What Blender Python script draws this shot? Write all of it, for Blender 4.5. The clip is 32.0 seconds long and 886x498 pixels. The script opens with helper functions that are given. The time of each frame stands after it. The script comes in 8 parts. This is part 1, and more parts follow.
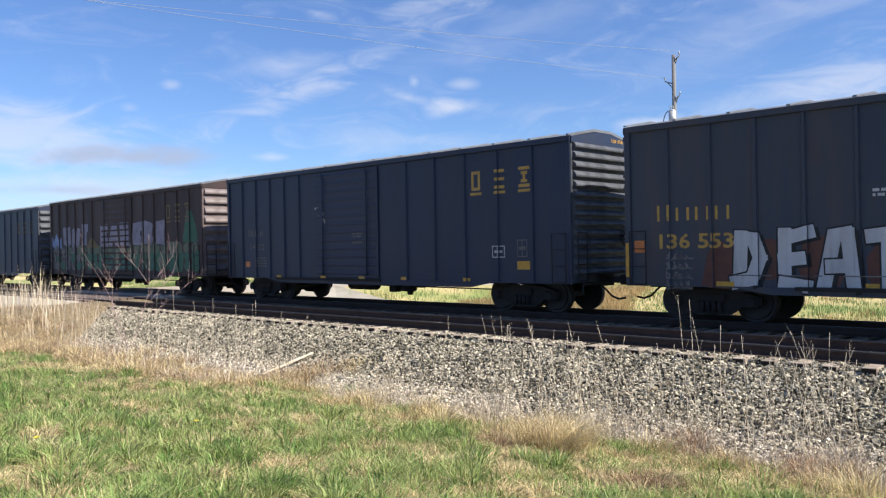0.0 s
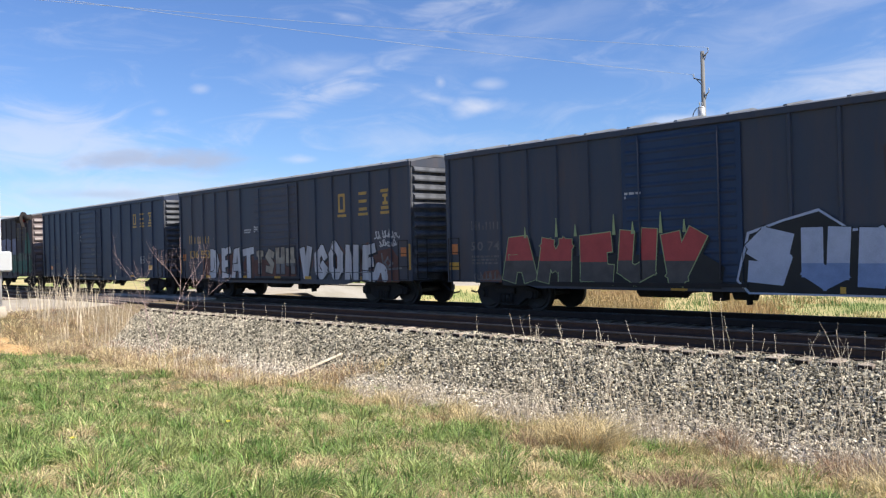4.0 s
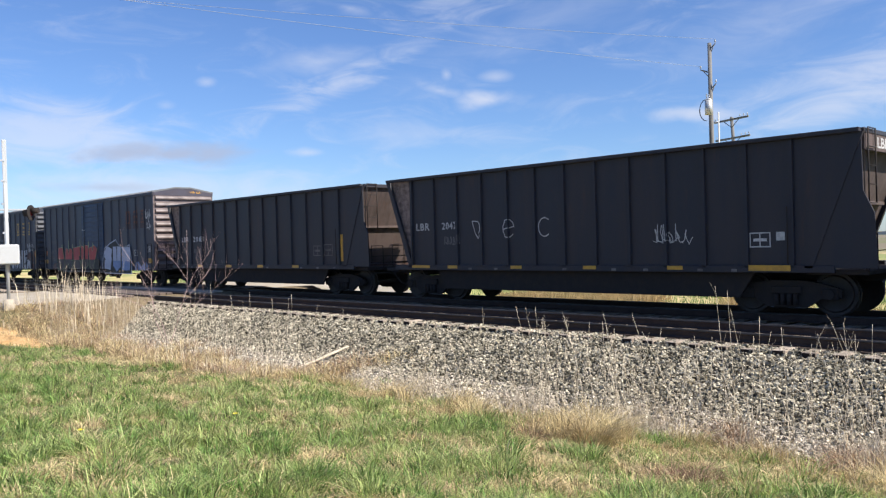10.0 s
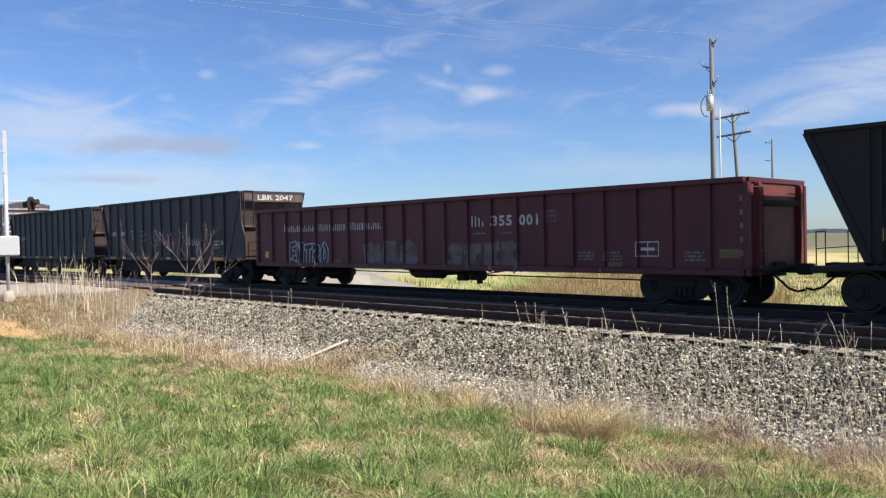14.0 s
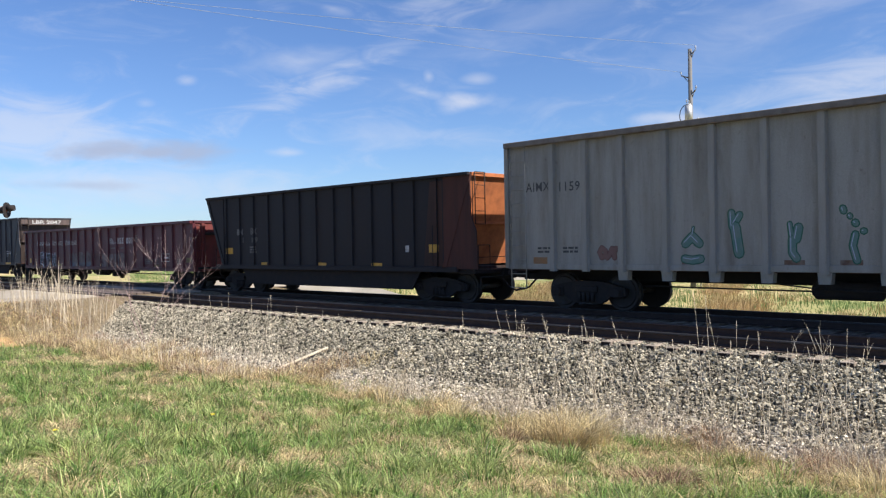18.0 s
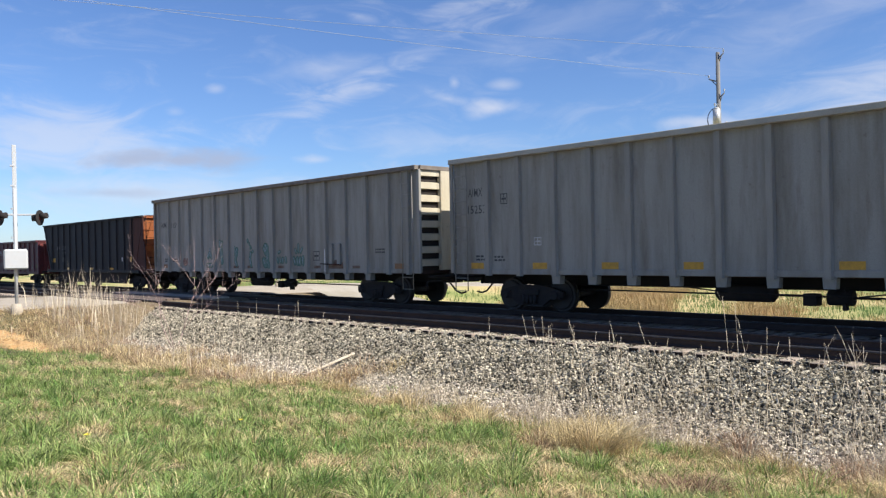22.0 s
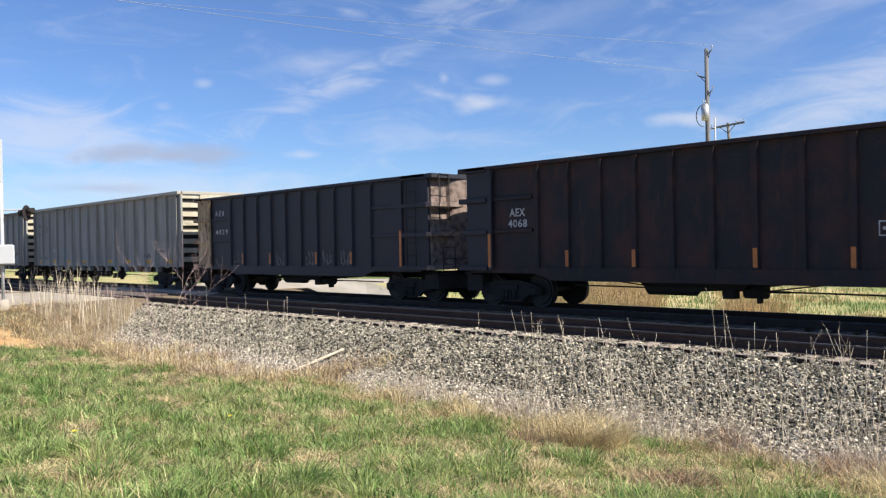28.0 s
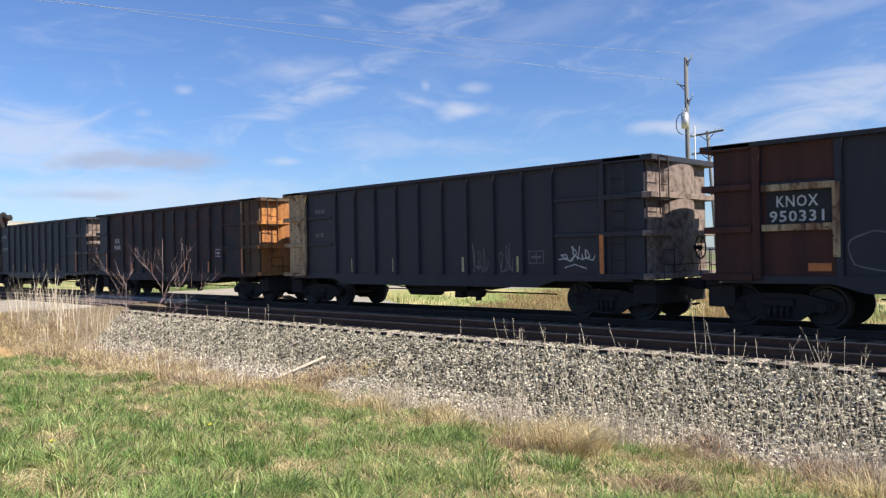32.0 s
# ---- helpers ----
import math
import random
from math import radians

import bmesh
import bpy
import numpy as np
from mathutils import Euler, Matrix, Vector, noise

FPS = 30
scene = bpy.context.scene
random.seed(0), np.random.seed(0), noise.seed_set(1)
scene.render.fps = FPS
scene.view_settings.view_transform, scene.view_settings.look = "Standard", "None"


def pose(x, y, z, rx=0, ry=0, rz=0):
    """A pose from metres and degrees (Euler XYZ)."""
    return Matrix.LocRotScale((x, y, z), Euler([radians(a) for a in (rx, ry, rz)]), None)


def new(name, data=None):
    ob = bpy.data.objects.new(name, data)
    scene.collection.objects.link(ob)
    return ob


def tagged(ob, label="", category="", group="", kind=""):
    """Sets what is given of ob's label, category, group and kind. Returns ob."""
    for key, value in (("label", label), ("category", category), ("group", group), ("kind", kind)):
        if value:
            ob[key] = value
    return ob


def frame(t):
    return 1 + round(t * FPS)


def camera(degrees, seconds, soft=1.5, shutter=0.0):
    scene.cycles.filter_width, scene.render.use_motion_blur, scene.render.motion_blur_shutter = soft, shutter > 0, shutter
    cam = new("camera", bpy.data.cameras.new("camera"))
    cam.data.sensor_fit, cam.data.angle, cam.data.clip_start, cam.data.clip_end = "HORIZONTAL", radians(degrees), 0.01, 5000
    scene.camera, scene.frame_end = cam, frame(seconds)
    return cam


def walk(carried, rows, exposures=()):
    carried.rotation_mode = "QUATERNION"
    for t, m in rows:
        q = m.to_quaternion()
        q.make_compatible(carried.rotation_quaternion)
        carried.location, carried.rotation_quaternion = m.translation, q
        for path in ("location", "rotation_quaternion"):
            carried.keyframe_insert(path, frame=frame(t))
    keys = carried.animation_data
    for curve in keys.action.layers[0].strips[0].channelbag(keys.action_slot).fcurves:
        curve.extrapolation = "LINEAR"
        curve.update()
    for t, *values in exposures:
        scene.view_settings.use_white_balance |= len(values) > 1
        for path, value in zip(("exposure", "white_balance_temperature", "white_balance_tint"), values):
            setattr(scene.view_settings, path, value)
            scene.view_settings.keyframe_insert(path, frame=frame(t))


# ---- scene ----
cam = camera(57.4, 32.0, soft=1.3)
EYE = 1.75  # metres above the rail tops, which are z = 0; the tracks run along x
# seconds, yaw, pitch, roll of the camera in the hand; metres that the train has gone
PATH = (
    (0, 43.45, -0.03, 1.05, 0.00),
    (0.5, 43.59, -0.07, 1.34, 2.93),
    (1, 43.76, 0.24, 1.71, 5.88),
    (1.5, 44.04, -0.11, 1.85, 8.83),
    (2, 44.49, -0.11, 1.76, 11.74),
    (2.5, 44.71, -0.08, 1.53, 14.74),
    (3, 45.04, -0.13, 1.37, 17.72),
    (3.5, 45.24, 0.07, 1.48, 20.71),
    (5.5, 45.99, -0.56, 1.40, 32.49),
    (6, 45.84, -0.79, 1.29, 35.50),
    (6.5, 45.47, -0.90, 1.07, 38.48),
    (7, 45.35, -0.87, 0.99, 41.44),
    (7.5, 45.33, -1.15, 0.90, 44.38),
    (8, 45.95, -1.17, 1.07, 47.29),
    (8.5, 46.50, -0.78, 1.40, 50.18),
    (9, 46.31, -0.51, 1.44, 53.06),
    (9.5, 46.04, -0.50, 1.56, 55.94),
    (10, 45.85, -0.46, 1.57, 58.81),
    (10.5, 45.31, -0.38, 1.48, 61.71),
    (11, 44.93, -0.72, 1.42, 64.60),
    (11.5, 44.90, -1.41, 1.44, 67.53),
    (12, 45.69, -1.52, 1.65, 70.46),
    (12.5, 45.84, -1.32, 1.49, 73.37),
    (13, 45.47, -1.00, 1.17, 76.34),
    (13.5, 45.59, -0.84, 1.10, 79.31),
    (14, 45.85, -0.86, 1.18, 82.25),
    (14.5, 46.36, -0.85, 1.13, 85.19),
    (16.5, 45.83, -0.88, 0.66, 96.91),
    (17, 45.93, -0.81, 0.80, 99.78),
    (17.5, 45.17, -0.46, 0.99, 102.67),
    (18, 44.48, -0.36, 1.01, 105.57),
    (18.5, 44.62, -0.56, 0.92, 108.52),
    (19, 44.88, -0.85, 1.14, 111.45),
    (19.5, 44.92, -1.50, 1.45, 114.41),
    (20, 44.77, -1.45, 1.34, 117.30),
    (20.5, 44.76, -0.57, 1.30, 120.30),
    (21, 44.91, 0.05, 1.38, 123.28),
    (21.5, 45.90, 0.06, 1.36, 126.23),
    (22, 46.33, 0.09, 1.18, 129.18),
    (22.5, 45.75, 0.03, 1.16, 132.12),
    (23, 45.59, -0.07, 1.09, 135.06),
    (23.5, 45.43, -0.01, 1.01, 138.04),
    (24, 45.43, 0.18, 1.20, 141.02),
    (24.5, 45.17, 0.17, 1.08, 144.03),
    (25, 44.75, -0.07, 0.97, 147.03),
    (25.5, 44.15, 0.00, 1.00, 150.03),
    (27.5, 45.11, -0.49, 1.22, 161.98),
    (28, 45.58, -0.23, 1.15, 164.95),
    (28.5, 45.63, -0.08, 1.14, 167.95),
    (29, 45.13, -0.16, 1.08, 170.95),
    (29.5, 44.58, -0.33, 1.14, 173.92),
    (30, 44.40, -0.26, 1.18, 176.91),
    (30.5, 44.60, -0.13, 1.24, 179.93),
    (31, 44.45, -0.06, 1.09, 182.95),
    (31.5, 44.36, 0.20, 1.13, 185.97),
    (32, 44.30, 0.25, 1.19, 189.00),
)
walk(cam, [(t, pose(0, 0, EYE, 90 + pitch, roll, yaw)) for t, yaw, pitch, roll, gone in PATH],
     [(0, 0.72), (3, 0.71), (6, 0.67), (8.5, 0.68), (10.5, 0.66), (12, 0.60), (13, 0.56), (14.5, 0.53), (17, 0.58), (18.5, 0.60), (32, 0.60)])

# ---- light ----
SUN_WAY = Vector((0.98, 0.33, 1.0)).normalized()  # towards the sun
sun = new("sun", bpy.data.lights.new("sun", "SUN"))
sun.data.energy, sun.data.angle, sun.data.color = 5.0, radians(0.53), (1.0, 0.94, 0.84)
sun.matrix_basis = Matrix.Translation((0, 0, 60)) @ SUN_WAY.to_track_quat("Z", "Y").to_matrix().to_4x4()


def make_sky():
    world = bpy.data.worlds.new("sky")
    scene.world = world
    world.use_nodes = True
    nt = world.node_tree
    nt.nodes.clear()
    n, link = nt.nodes.new, nt.links.new

    def math_(op, a, b=None, clamp=False):
        k = n("ShaderNodeMath")
        k.operation, k.use_clamp = op, clamp
        for i, v in enumerate((a, b)):
            if v is None:
                continue
            if isinstance(v, (int, float)):
                k.inputs[i].default_value = v
            else:
                link(v, k.inputs[i])
        return k.outputs[0]

    def smooth(v, a, b):
        k = n("ShaderNodeMapRange")
        k.interpolation_type = "SMOOTHSTEP"
        link(v, k.inputs["Value"])
        k.inputs["From Min"].default_value, k.inputs["From Max"].default_value = a, b
        return k.outputs[0]

    sky = n("ShaderNodeTexSky")
    sky.sky_type, sky.sun_disc = "NISHITA", False
    sky.sun_elevation = math.asin(SUN_WAY.z)
    sky.sun_rotation = math.atan2(SUN_WAY.x, SUN_WAY.y)
    sky.altitude, sky.air_density, sky.dust_density, sky.ozone_density = 200, 1.0, 0.3, 3.0
    co = n("ShaderNodeTexCoord").outputs["Generated"]

    def dot(v):
        k = n("ShaderNodeVectorMath")
        k.operation = "DOT_PRODUCT"
        link(co, k.inputs[0])
        k.inputs[1].default_value = v
        return k.outputs["Value"]

    def noise_(scale, stretch=(1, 1, 1), detail=5, rough=0.55, dist=0.0):
        m = n("ShaderNodeMapping")
        link(co, m.inputs["Vector"])
        m.inputs["Scale"].default_value = stretch
        t = n("ShaderNodeTexNoise")
        link(m.outputs[0], t.inputs["Vector"])
        t.inputs["Scale"].default_value, t.inputs["Detail"].default_value = scale, detail
        t.inputs["Roughness"].default_value, t.inputs["Distortion"].default_value = rough, dist
        return t.outputs["Fac"]

    puff = noise_(15, (1, 1, 2.4), 5, 0.5, 0.3)
    wisp = noise_(9, (1.0, 1.0, 3.2), 6, 0.6, 1.2)
    fine = noise_(60, (1, 1, 3), 4, 0.6)

    def cloud(az, el, a, b, tilt, low, high, by, rag):
        """One cloud at that azimuth (from +y towards -x) and height, degrees; half axes in degrees."""
        az, el, tilt = radians(az), radians(el), radians(tilt)
        r, u = Vector((math.cos(az), math.sin(az), 0)), Vector((math.sin(el) * math.sin(az), -math.sin(el) * math.cos(az), math.cos(el)))
        f = Vector((-math.sin(az) * math.cos(el), math.cos(az) * math.cos(el), math.sin(el)))
        right, up = r * math.cos(tilt) + u * math.sin(tilt), u * math.cos(tilt) - r * math.sin(tilt)
        x = math_("DIVIDE", dot(right), math.sin(radians(a)))
        y = math_("DIVIDE", dot(up), math.sin(radians(b)))
        d = math_("SQRT", math_("ADD", math_("MULTIPLY", x, x), math_("MULTIPLY", y, y)))
        body = math_("ADD", math_("SUBTRACT", 1.0, d), math_("MULTIPLY", math_("SUBTRACT", by, 0.5), rag))
        ahead = smooth(dot(f), 0.5, 0.7)
        return math_("MULTIPLY", smooth(body, low, high), ahead)

    lit = [(42.6, 9.9, 3.4, 0.95, 2, 0.0, 1.5, puff, 2.1, 0.80), (45.8, 10.6, 2.2, 0.6, -12, 0.0, 1.0, puff, 1.4, 0.5),
           (41.8, 11.4, 1.5, 0.55, 0, 0.0, 1.2, puff, 1.2, 0.40), (45.3, 11.7, 0.65, 0.75, 20, 0.0, 1.2, puff, 1.2, 0.45),
           (54.4, 12.6, 4.6, 1.3, 5, 0.0, 1.3, puff, 1.4, 0.55), (52.0, 16.2, 2.6, 0.6, -14, 0.0, 1.6, puff, 2.4, 0.45),
           (55.3, 6.5, 1.6, 0.5, 0, 0.0, 1.0, puff, 1.6, 0.45), (61.8, 11.2, 0.9, 0.5, 0, 0.0, 1.0, puff, 1.6, 0.35),
           (28.5, 8.2, 4.2, 0.8, -3, 0.0, 1.0, puff, 2.0, 0.62), (64.5, 9.6, 1.0, 0.5, 0, 0.0, 1.0, puff, 1.6, 0.25),
           (52.0, 11.9, 14.0, 1.7, 27, 0.0, 1.6, wisp, 3.2, 0.52), (44.0, 16.3, 9.0, 1.9, 24, 0.0, 1.6, wisp, 3.2, 0.46),
           (71.0, 7.4, 10.0, 3.2, -3, 0.0, 0.9, wisp, 1.7, 0.54), (46.0, 7.6, 9.0, 1.4, -3, 0.0, 1.5, wisp, 3.0, 0.30),
           (18.0, 9.0, 13.0, 3.0, 14, 0.0, 1.4, wisp, 2.4, 0.60), (22.0, 14.0, 16.0, 3.4, 16, 0.0, 1.8, wisp, 2.4, 0.34), (38.0, 15.0, 16.0, 3.0, 18, 0.0, 1.8, wisp, 2.4, 0.26),
           (66.0, 4.2, 17.0, 2.2, 0, 0.0, 1.2, wisp, 1.5, 0.58), (33.0, 4.5, 18.0, 1.6, 0, 0.0, 1.4, wisp, 2.0, 0.25)]
    total = None
    for az, el, a, b, tilt, low, high, by, rag, much in lit:
        c = math_("MULTIPLY", cloud(az, el, a, b, tilt, low, high, by, rag), much)
        total = c if total is None else math_("MAXIMUM", total, c)
    veil = math_("MULTIPLY", smooth(wisp, 0.48, 0.85), 0.26)
    total = math_("MAXIMUM", total, veil)
    grey = math_("MULTIPLY", cloud(64.4, 6.4, 6.2, 1.05, 0, 0.0, 0.8, puff, 1.8), 0.85)
    grey = math_("MAXIMUM", grey, math_("MULTIPLY", cloud(68.5, 4.2, 4.5, 0.5, 0, 0.0, 1.0, puff, 1.6), 0.5))

    def mix(fac, a, b):
        k = n("ShaderNodeMix")
        k.data_type = "RGBA"
        link(fac, k.inputs["Factor"])
        for i, v in ((6, a), (7, b)):
            if isinstance(v, tuple):
                k.inputs[i].default_value = (*v, 1)
            else:
                link(v, k.inputs[i])
        return k.outputs[2]

    tint = n("ShaderNodeMix")
    tint.data_type, tint.blend_type = "RGBA", "MULTIPLY"
    tint.inputs["Factor"].default_value = 1.0
    link(sky.outputs[0], tint.inputs[6])
    tint.inputs[7].default_value = (SKY_TINT[0], SKY_TINT[1], SKY_TINT[2], 1)
    c = mix(total, tint.outputs[2], CLOUD)
    c = mix(grey, c, CLOUD_GREY)
    bg = n("ShaderNodeBackground")
    link(c, bg.inputs["Color"])
    bg.inputs["Strength"].default_value = 0.073
    out = n("ShaderNodeOutputWorld")
    link(bg.outputs[0], out.inputs["Surface"])


SKY_TINT = (0.80, 0.97, 1.30)
CLOUD, CLOUD_GREY = (6.8, 7.1, 8.1), (4.0, 4.6, 6.2)
make_sky()


# ---- materials ----
def material(name, base, rough=0.6, metal=0.0, spots=None, amount=0.4, scale=3.0, grain=60.0, bump=0.15, streak=False, per=0.0, islands=0.0, spec=0.5, leaf=0.0, rust=0.0):
    """base colour varied by large soiling (towards spots), fine grain and a relief of the grain; streak: soiling runs down; per: by object; islands: by piece; leaf: share of light let through; rust: share of rusty runs and chips."""
    m = bpy.data.materials.new(name)
    m.use_nodes = True
    nt = m.node_tree
    n, link = nt.nodes.new, nt.links.new
    b = nt.nodes["Principled BSDF"]
    co = n("ShaderNodeTexCoord").outputs["Object"]
    mp = n("ShaderNodeMapping")
    link(co, mp.inputs["Vector"])
    mp.inputs["Scale"].default_value = (1, 1, 0.12) if streak else (1, 1, 1)

    def noise_(v, s, d=5.0, r=0.6):
        t = n("ShaderNodeTexNoise")
        link(v, t.inputs["Vector"])
        t.inputs["Scale"].default_value, t.inputs["Detail"].default_value, t.inputs["Roughness"].default_value = s, d, r
        return t.outputs["Fac"]

    def ramp(v, lo, hi):
        k = n("ShaderNodeMapRange")
        link(v, k.inputs["Value"])
        k.inputs["From Min"].default_value, k.inputs["From Max"].default_value = lo, hi
        return k.outputs[0]

    def times(a, f):
        k = n("ShaderNodeMath")
        k.operation = "MULTIPLY"
        link(a, k.inputs[0])
        k.inputs[1].default_value = f
        return k.outputs[0]

    def mix(fac, a, c, blend="MIX"):
        k = n("ShaderNodeMix")
        k.data_type, k.blend_type = "RGBA", blend
        if isinstance(fac, float):
            k.inputs["Factor"].default_value = fac
        else:
            link(fac, k.inputs["Factor"])
        for i, v in ((6, a), (7, c)):
            if isinstance(v, tuple):
                k.inputs[i].default_value = (*v, 1)
            else:
                link(v, k.inputs[i])
        return k.outputs[2]

    spots = spots or tuple(x * 0.55 for x in base)
    big = noise_(mp.outputs[0], scale)
    col = mix(times(ramp(big, 0.42, 0.72), amount), base, spots)
    if rust:
        runs = n("ShaderNodeMapping")
        link(co, runs.inputs["Vector"])
        runs.inputs["Scale"].default_value, runs.inputs["Location"].default_value = (1, 1, 0.16), (3.1, 0, 1.7)
        col = mix(times(ramp(noise_(runs.outputs[0], 5.5, 6.0, 0.65), 0.62 - 0.12 * rust, 0.76 - 0.12 * rust), rust), col, (0.105, 0.045, 0.025))
        col = mix(times(ramp(noise_(co, 7.0, 6.0, 0.7), 0.66 - 0.10 * rust, 0.71 - 0.10 * rust), rust), col, (0.085, 0.036, 0.022))
    small = noise_(co, grain, 3.0)
    dark, light = tuple([0.72] * 3), tuple([1.28] * 3)
    col = mix(1.0, col, mix(small, dark, light), "MULTIPLY")
    for amount_, node, out in ((per, "ShaderNodeObjectInfo", "Random"), (islands, "ShaderNodeNewGeometry", "Random Per Island")):
        if amount_:
            r = n(node).outputs[out]
            col = mix(1.0, col, mix(r, tuple([1 - amount_] * 3), tuple([1 + amount_] * 3)), "MULTIPLY")
    link(col, b.inputs["Base Color"])
    rr = n("ShaderNodeMapRange")
    link(big, rr.inputs["Value"])
    rr.inputs["To Min"].default_value, rr.inputs["To Max"].default_value = max(rough - 0.1, 0.05), min(rough + 0.12, 1)
    link(rr.outputs[0], b.inputs["Roughness"])
    b.inputs["Metallic"].default_value = metal
    b.inputs["Specular IOR Level"].default_value = spec
    if bump:
        k = n("ShaderNodeBump")
        link(small, k.inputs["Height"])
        k.inputs["Strength"].default_value, k.inputs["Distance"].default_value = bump, 0.01
        link(k.outputs[0], b.inputs["Normal"])
    if leaf:
        tr, ms = n("ShaderNodeBsdfTranslucent"), n("ShaderNodeMixShader")
        link(col, tr.inputs["Color"])
        ms.inputs[0].default_value = leaf
        link(b.outputs[0], ms.inputs[1])
        link(tr.outputs[0], ms.inputs[2])
        link(ms.outputs[0], nt.nodes["Material Output"].inputs["Surface"])
    return m


NAVY = material("navy_paint", (0.017, 0.027, 0.058), 0.5, spots=(0.032, 0.037, 0.052), amount=0.8, scale=1.6, streak=True, spec=0.4, rust=0.12)
NAVY_WORN = material("worn_navy_paint", (0.040, 0.049, 0.070), 0.55, spots=(0.088, 0.070, 0.066), amount=0.75, scale=1.4, streak=True, spec=0.4, rust=0.25)
BROWN_PAINT = material("brown_paint", (0.055, 0.034, 0.031), 0.6, spots=(0.024, 0.019, 0.020), amount=0.8, scale=1.5, streak=True, spec=0.35, rust=0.3)
DOOR_BLUE = material("blue_door_paint", (0.018, 0.040, 0.088), 0.5, spots=(0.022, 0.026, 0.036), amount=0.6, scale=1.2, streak=True, spec=0.35, rust=0.15)
BLACK_STEEL = material("black_car_paint", (0.026, 0.027, 0.036), 0.55, spots=(0.050, 0.039, 0.039), amount=0.8, scale=1.3, streak=True, spec=0.35, rust=0.22)
MAROON = material("maroon_paint", (0.090, 0.017, 0.024), 0.5, spots=(0.042, 0.013, 0.019), amount=0.7, scale=1.5, streak=True, spec=0.4, rust=0.12)
MAROON_END = material("red_end_paint", (0.17, 0.036, 0.034), 0.6, spots=(0.08, 0.034, 0.028), amount=0.8, scale=2.5, spec=0.35, rust=0.4)
GREY_PAINT = material("grey_paint", (0.33, 0.315, 0.28), 0.6, spots=(0.17, 0.148, 0.115), amount=0.85, scale=2.0, streak=True, bump=0.06, spec=0.35, rust=0.28)
CREAM_PAINT = material("cream_end_paint", (0.56, 0.51, 0.385), 0.6, spots=(0.36, 0.29, 0.19), amount=0.7, scale=1.6, streak=True, bump=0.06, rust=0.35)
RUST = material("rust", (0.50, 0.16, 0.055), 0.85, spots=(0.26, 0.085, 0.035), amount=0.8, scale=2.6, grain=45, bump=0.3)
RUST_DARK = material("dark_rust", (0.06, 0.027, 0.019), 0.85, spots=(0.022, 0.017, 0.016), amount=0.9, scale=1.8, streak=True, bump=0.25)
RUST_PINK = material("weathered_end_steel", (0.27, 0.20, 0.165), 0.75, spots=(0.05, 0.03, 0.025), amount=1.0, scale=5.0, bump=0.3)
TAN_RUST = material("tan_paint_flaking_to_rust", (0.48, 0.36, 0.20), 0.75, spots=(0.24, 0.12, 0.055), amount=1.0, scale=3.4, streak=True, bump=0.3, rust=1.0)
ORANGE_END = material("orange_end_paint", (0.50, 0.21, 0.05), 0.75, spots=(0.24, 0.07, 0.03), amount=0.9, scale=3.0, streak=True, bump=0.3, rust=0.8)
GREY_END = material("grey_end_paint", (0.10, 0.105, 0.12), 0.6, spots=(0.032, 0.033, 0.039), amount=0.9, scale=2.2, spec=0.25)
PINK_END = material("dusty_brown_end_paint", (0.19, 0.15, 0.145), 0.5, spots=(0.07, 0.05, 0.048), amount=0.85, scale=2.2)
BLUE_END = material("slate_blue_gable_paint", (0.055, 0.050, 0.072), 0.6, spots=(0.05, 0.036, 0.042), amount=0.5)
IRON = material("dark_grimy_iron", (0.033, 0.029, 0.028), 0.85, spots=(0.052, 0.040, 0.034), amount=0.7, scale=5, bump=0.3, spec=0.2)
WHEEL_STEEL = material("wheel_steel", (0.042, 0.037, 0.035), 0.65, metal=0.3, spots=(0.04, 0.028, 0.022), amount=0.7, scale=6)
RAIL_SIDE = material("rusty_rail_steel", (0.060, 0.041, 0.034), 0.85, spots=(0.036, 0.028, 0.025), amount=0.7, scale=4, bump=0.3, spec=0.2)
RAIL_HEAD = material("polished_rail_head", (0.055, 0.052, 0.055), 0.55, metal=0.5, spots=(0.03, 0.026, 0.024), amount=0.5, scale=4, bump=0.05)
TIE_WOOD = material("weathered_tie_wood", (0.37, 0.305, 0.245), 0.9, spots=(0.22, 0.175, 0.14), amount=0.9, scale=3, grain=40, bump=0.5, per=0.3, spec=0.2)
# tie end faces: the shade they stand in is put into this colour
TIE_END = material("tie_end_grain_painted_shade", (0.035, 0.026, 0.022), 0.95, grain=70, bump=0.4, spec=0.15)
YELLOW = material("yellow_reflective_paint", (0.62, 0.33, 0.035), 0.5, spots=(0.36, 0.20, 0.04), amount=0.7, scale=8, bump=0.05)
ORANGE = material("orange_reflective_paint", (0.60, 0.19, 0.04), 0.5, spots=(0.30, 0.10, 0.04), amount=0.7, scale=8, bump=0.05)
GOLD_LETTER = material("gold_lettering_paint", (0.50, 0.30, 0.055), 0.6, spots=(0.26, 0.15, 0.05), amount=0.7, scale=4, bump=0.03)
OLD_GOLD = material("faded_gold_lettering", (0.16, 0.12, 0.05), 0.7, spots=(0.06, 0.05, 0.035), amount=0.8, scale=4, bump=0.03)
OLD_ORANGE = material("ghosted_orange_lettering", (0.17, 0.065, 0.035), 0.7, spots=(0.05, 0.03, 0.03), amount=0.9, scale=3, bump=0.03)
WHITE_LETTER = material("white_stencil_paint", (0.55, 0.54, 0.52), 0.7, spots=(0.20, 0.19, 0.18), amount=0.7, scale=9, bump=0.03)
DIM_LETTER = material("faint_stencil_paint", (0.15, 0.14, 0.13), 0.7, spots=(0.05, 0.045, 0.04), amount=0.9, scale=7, bump=0.03)
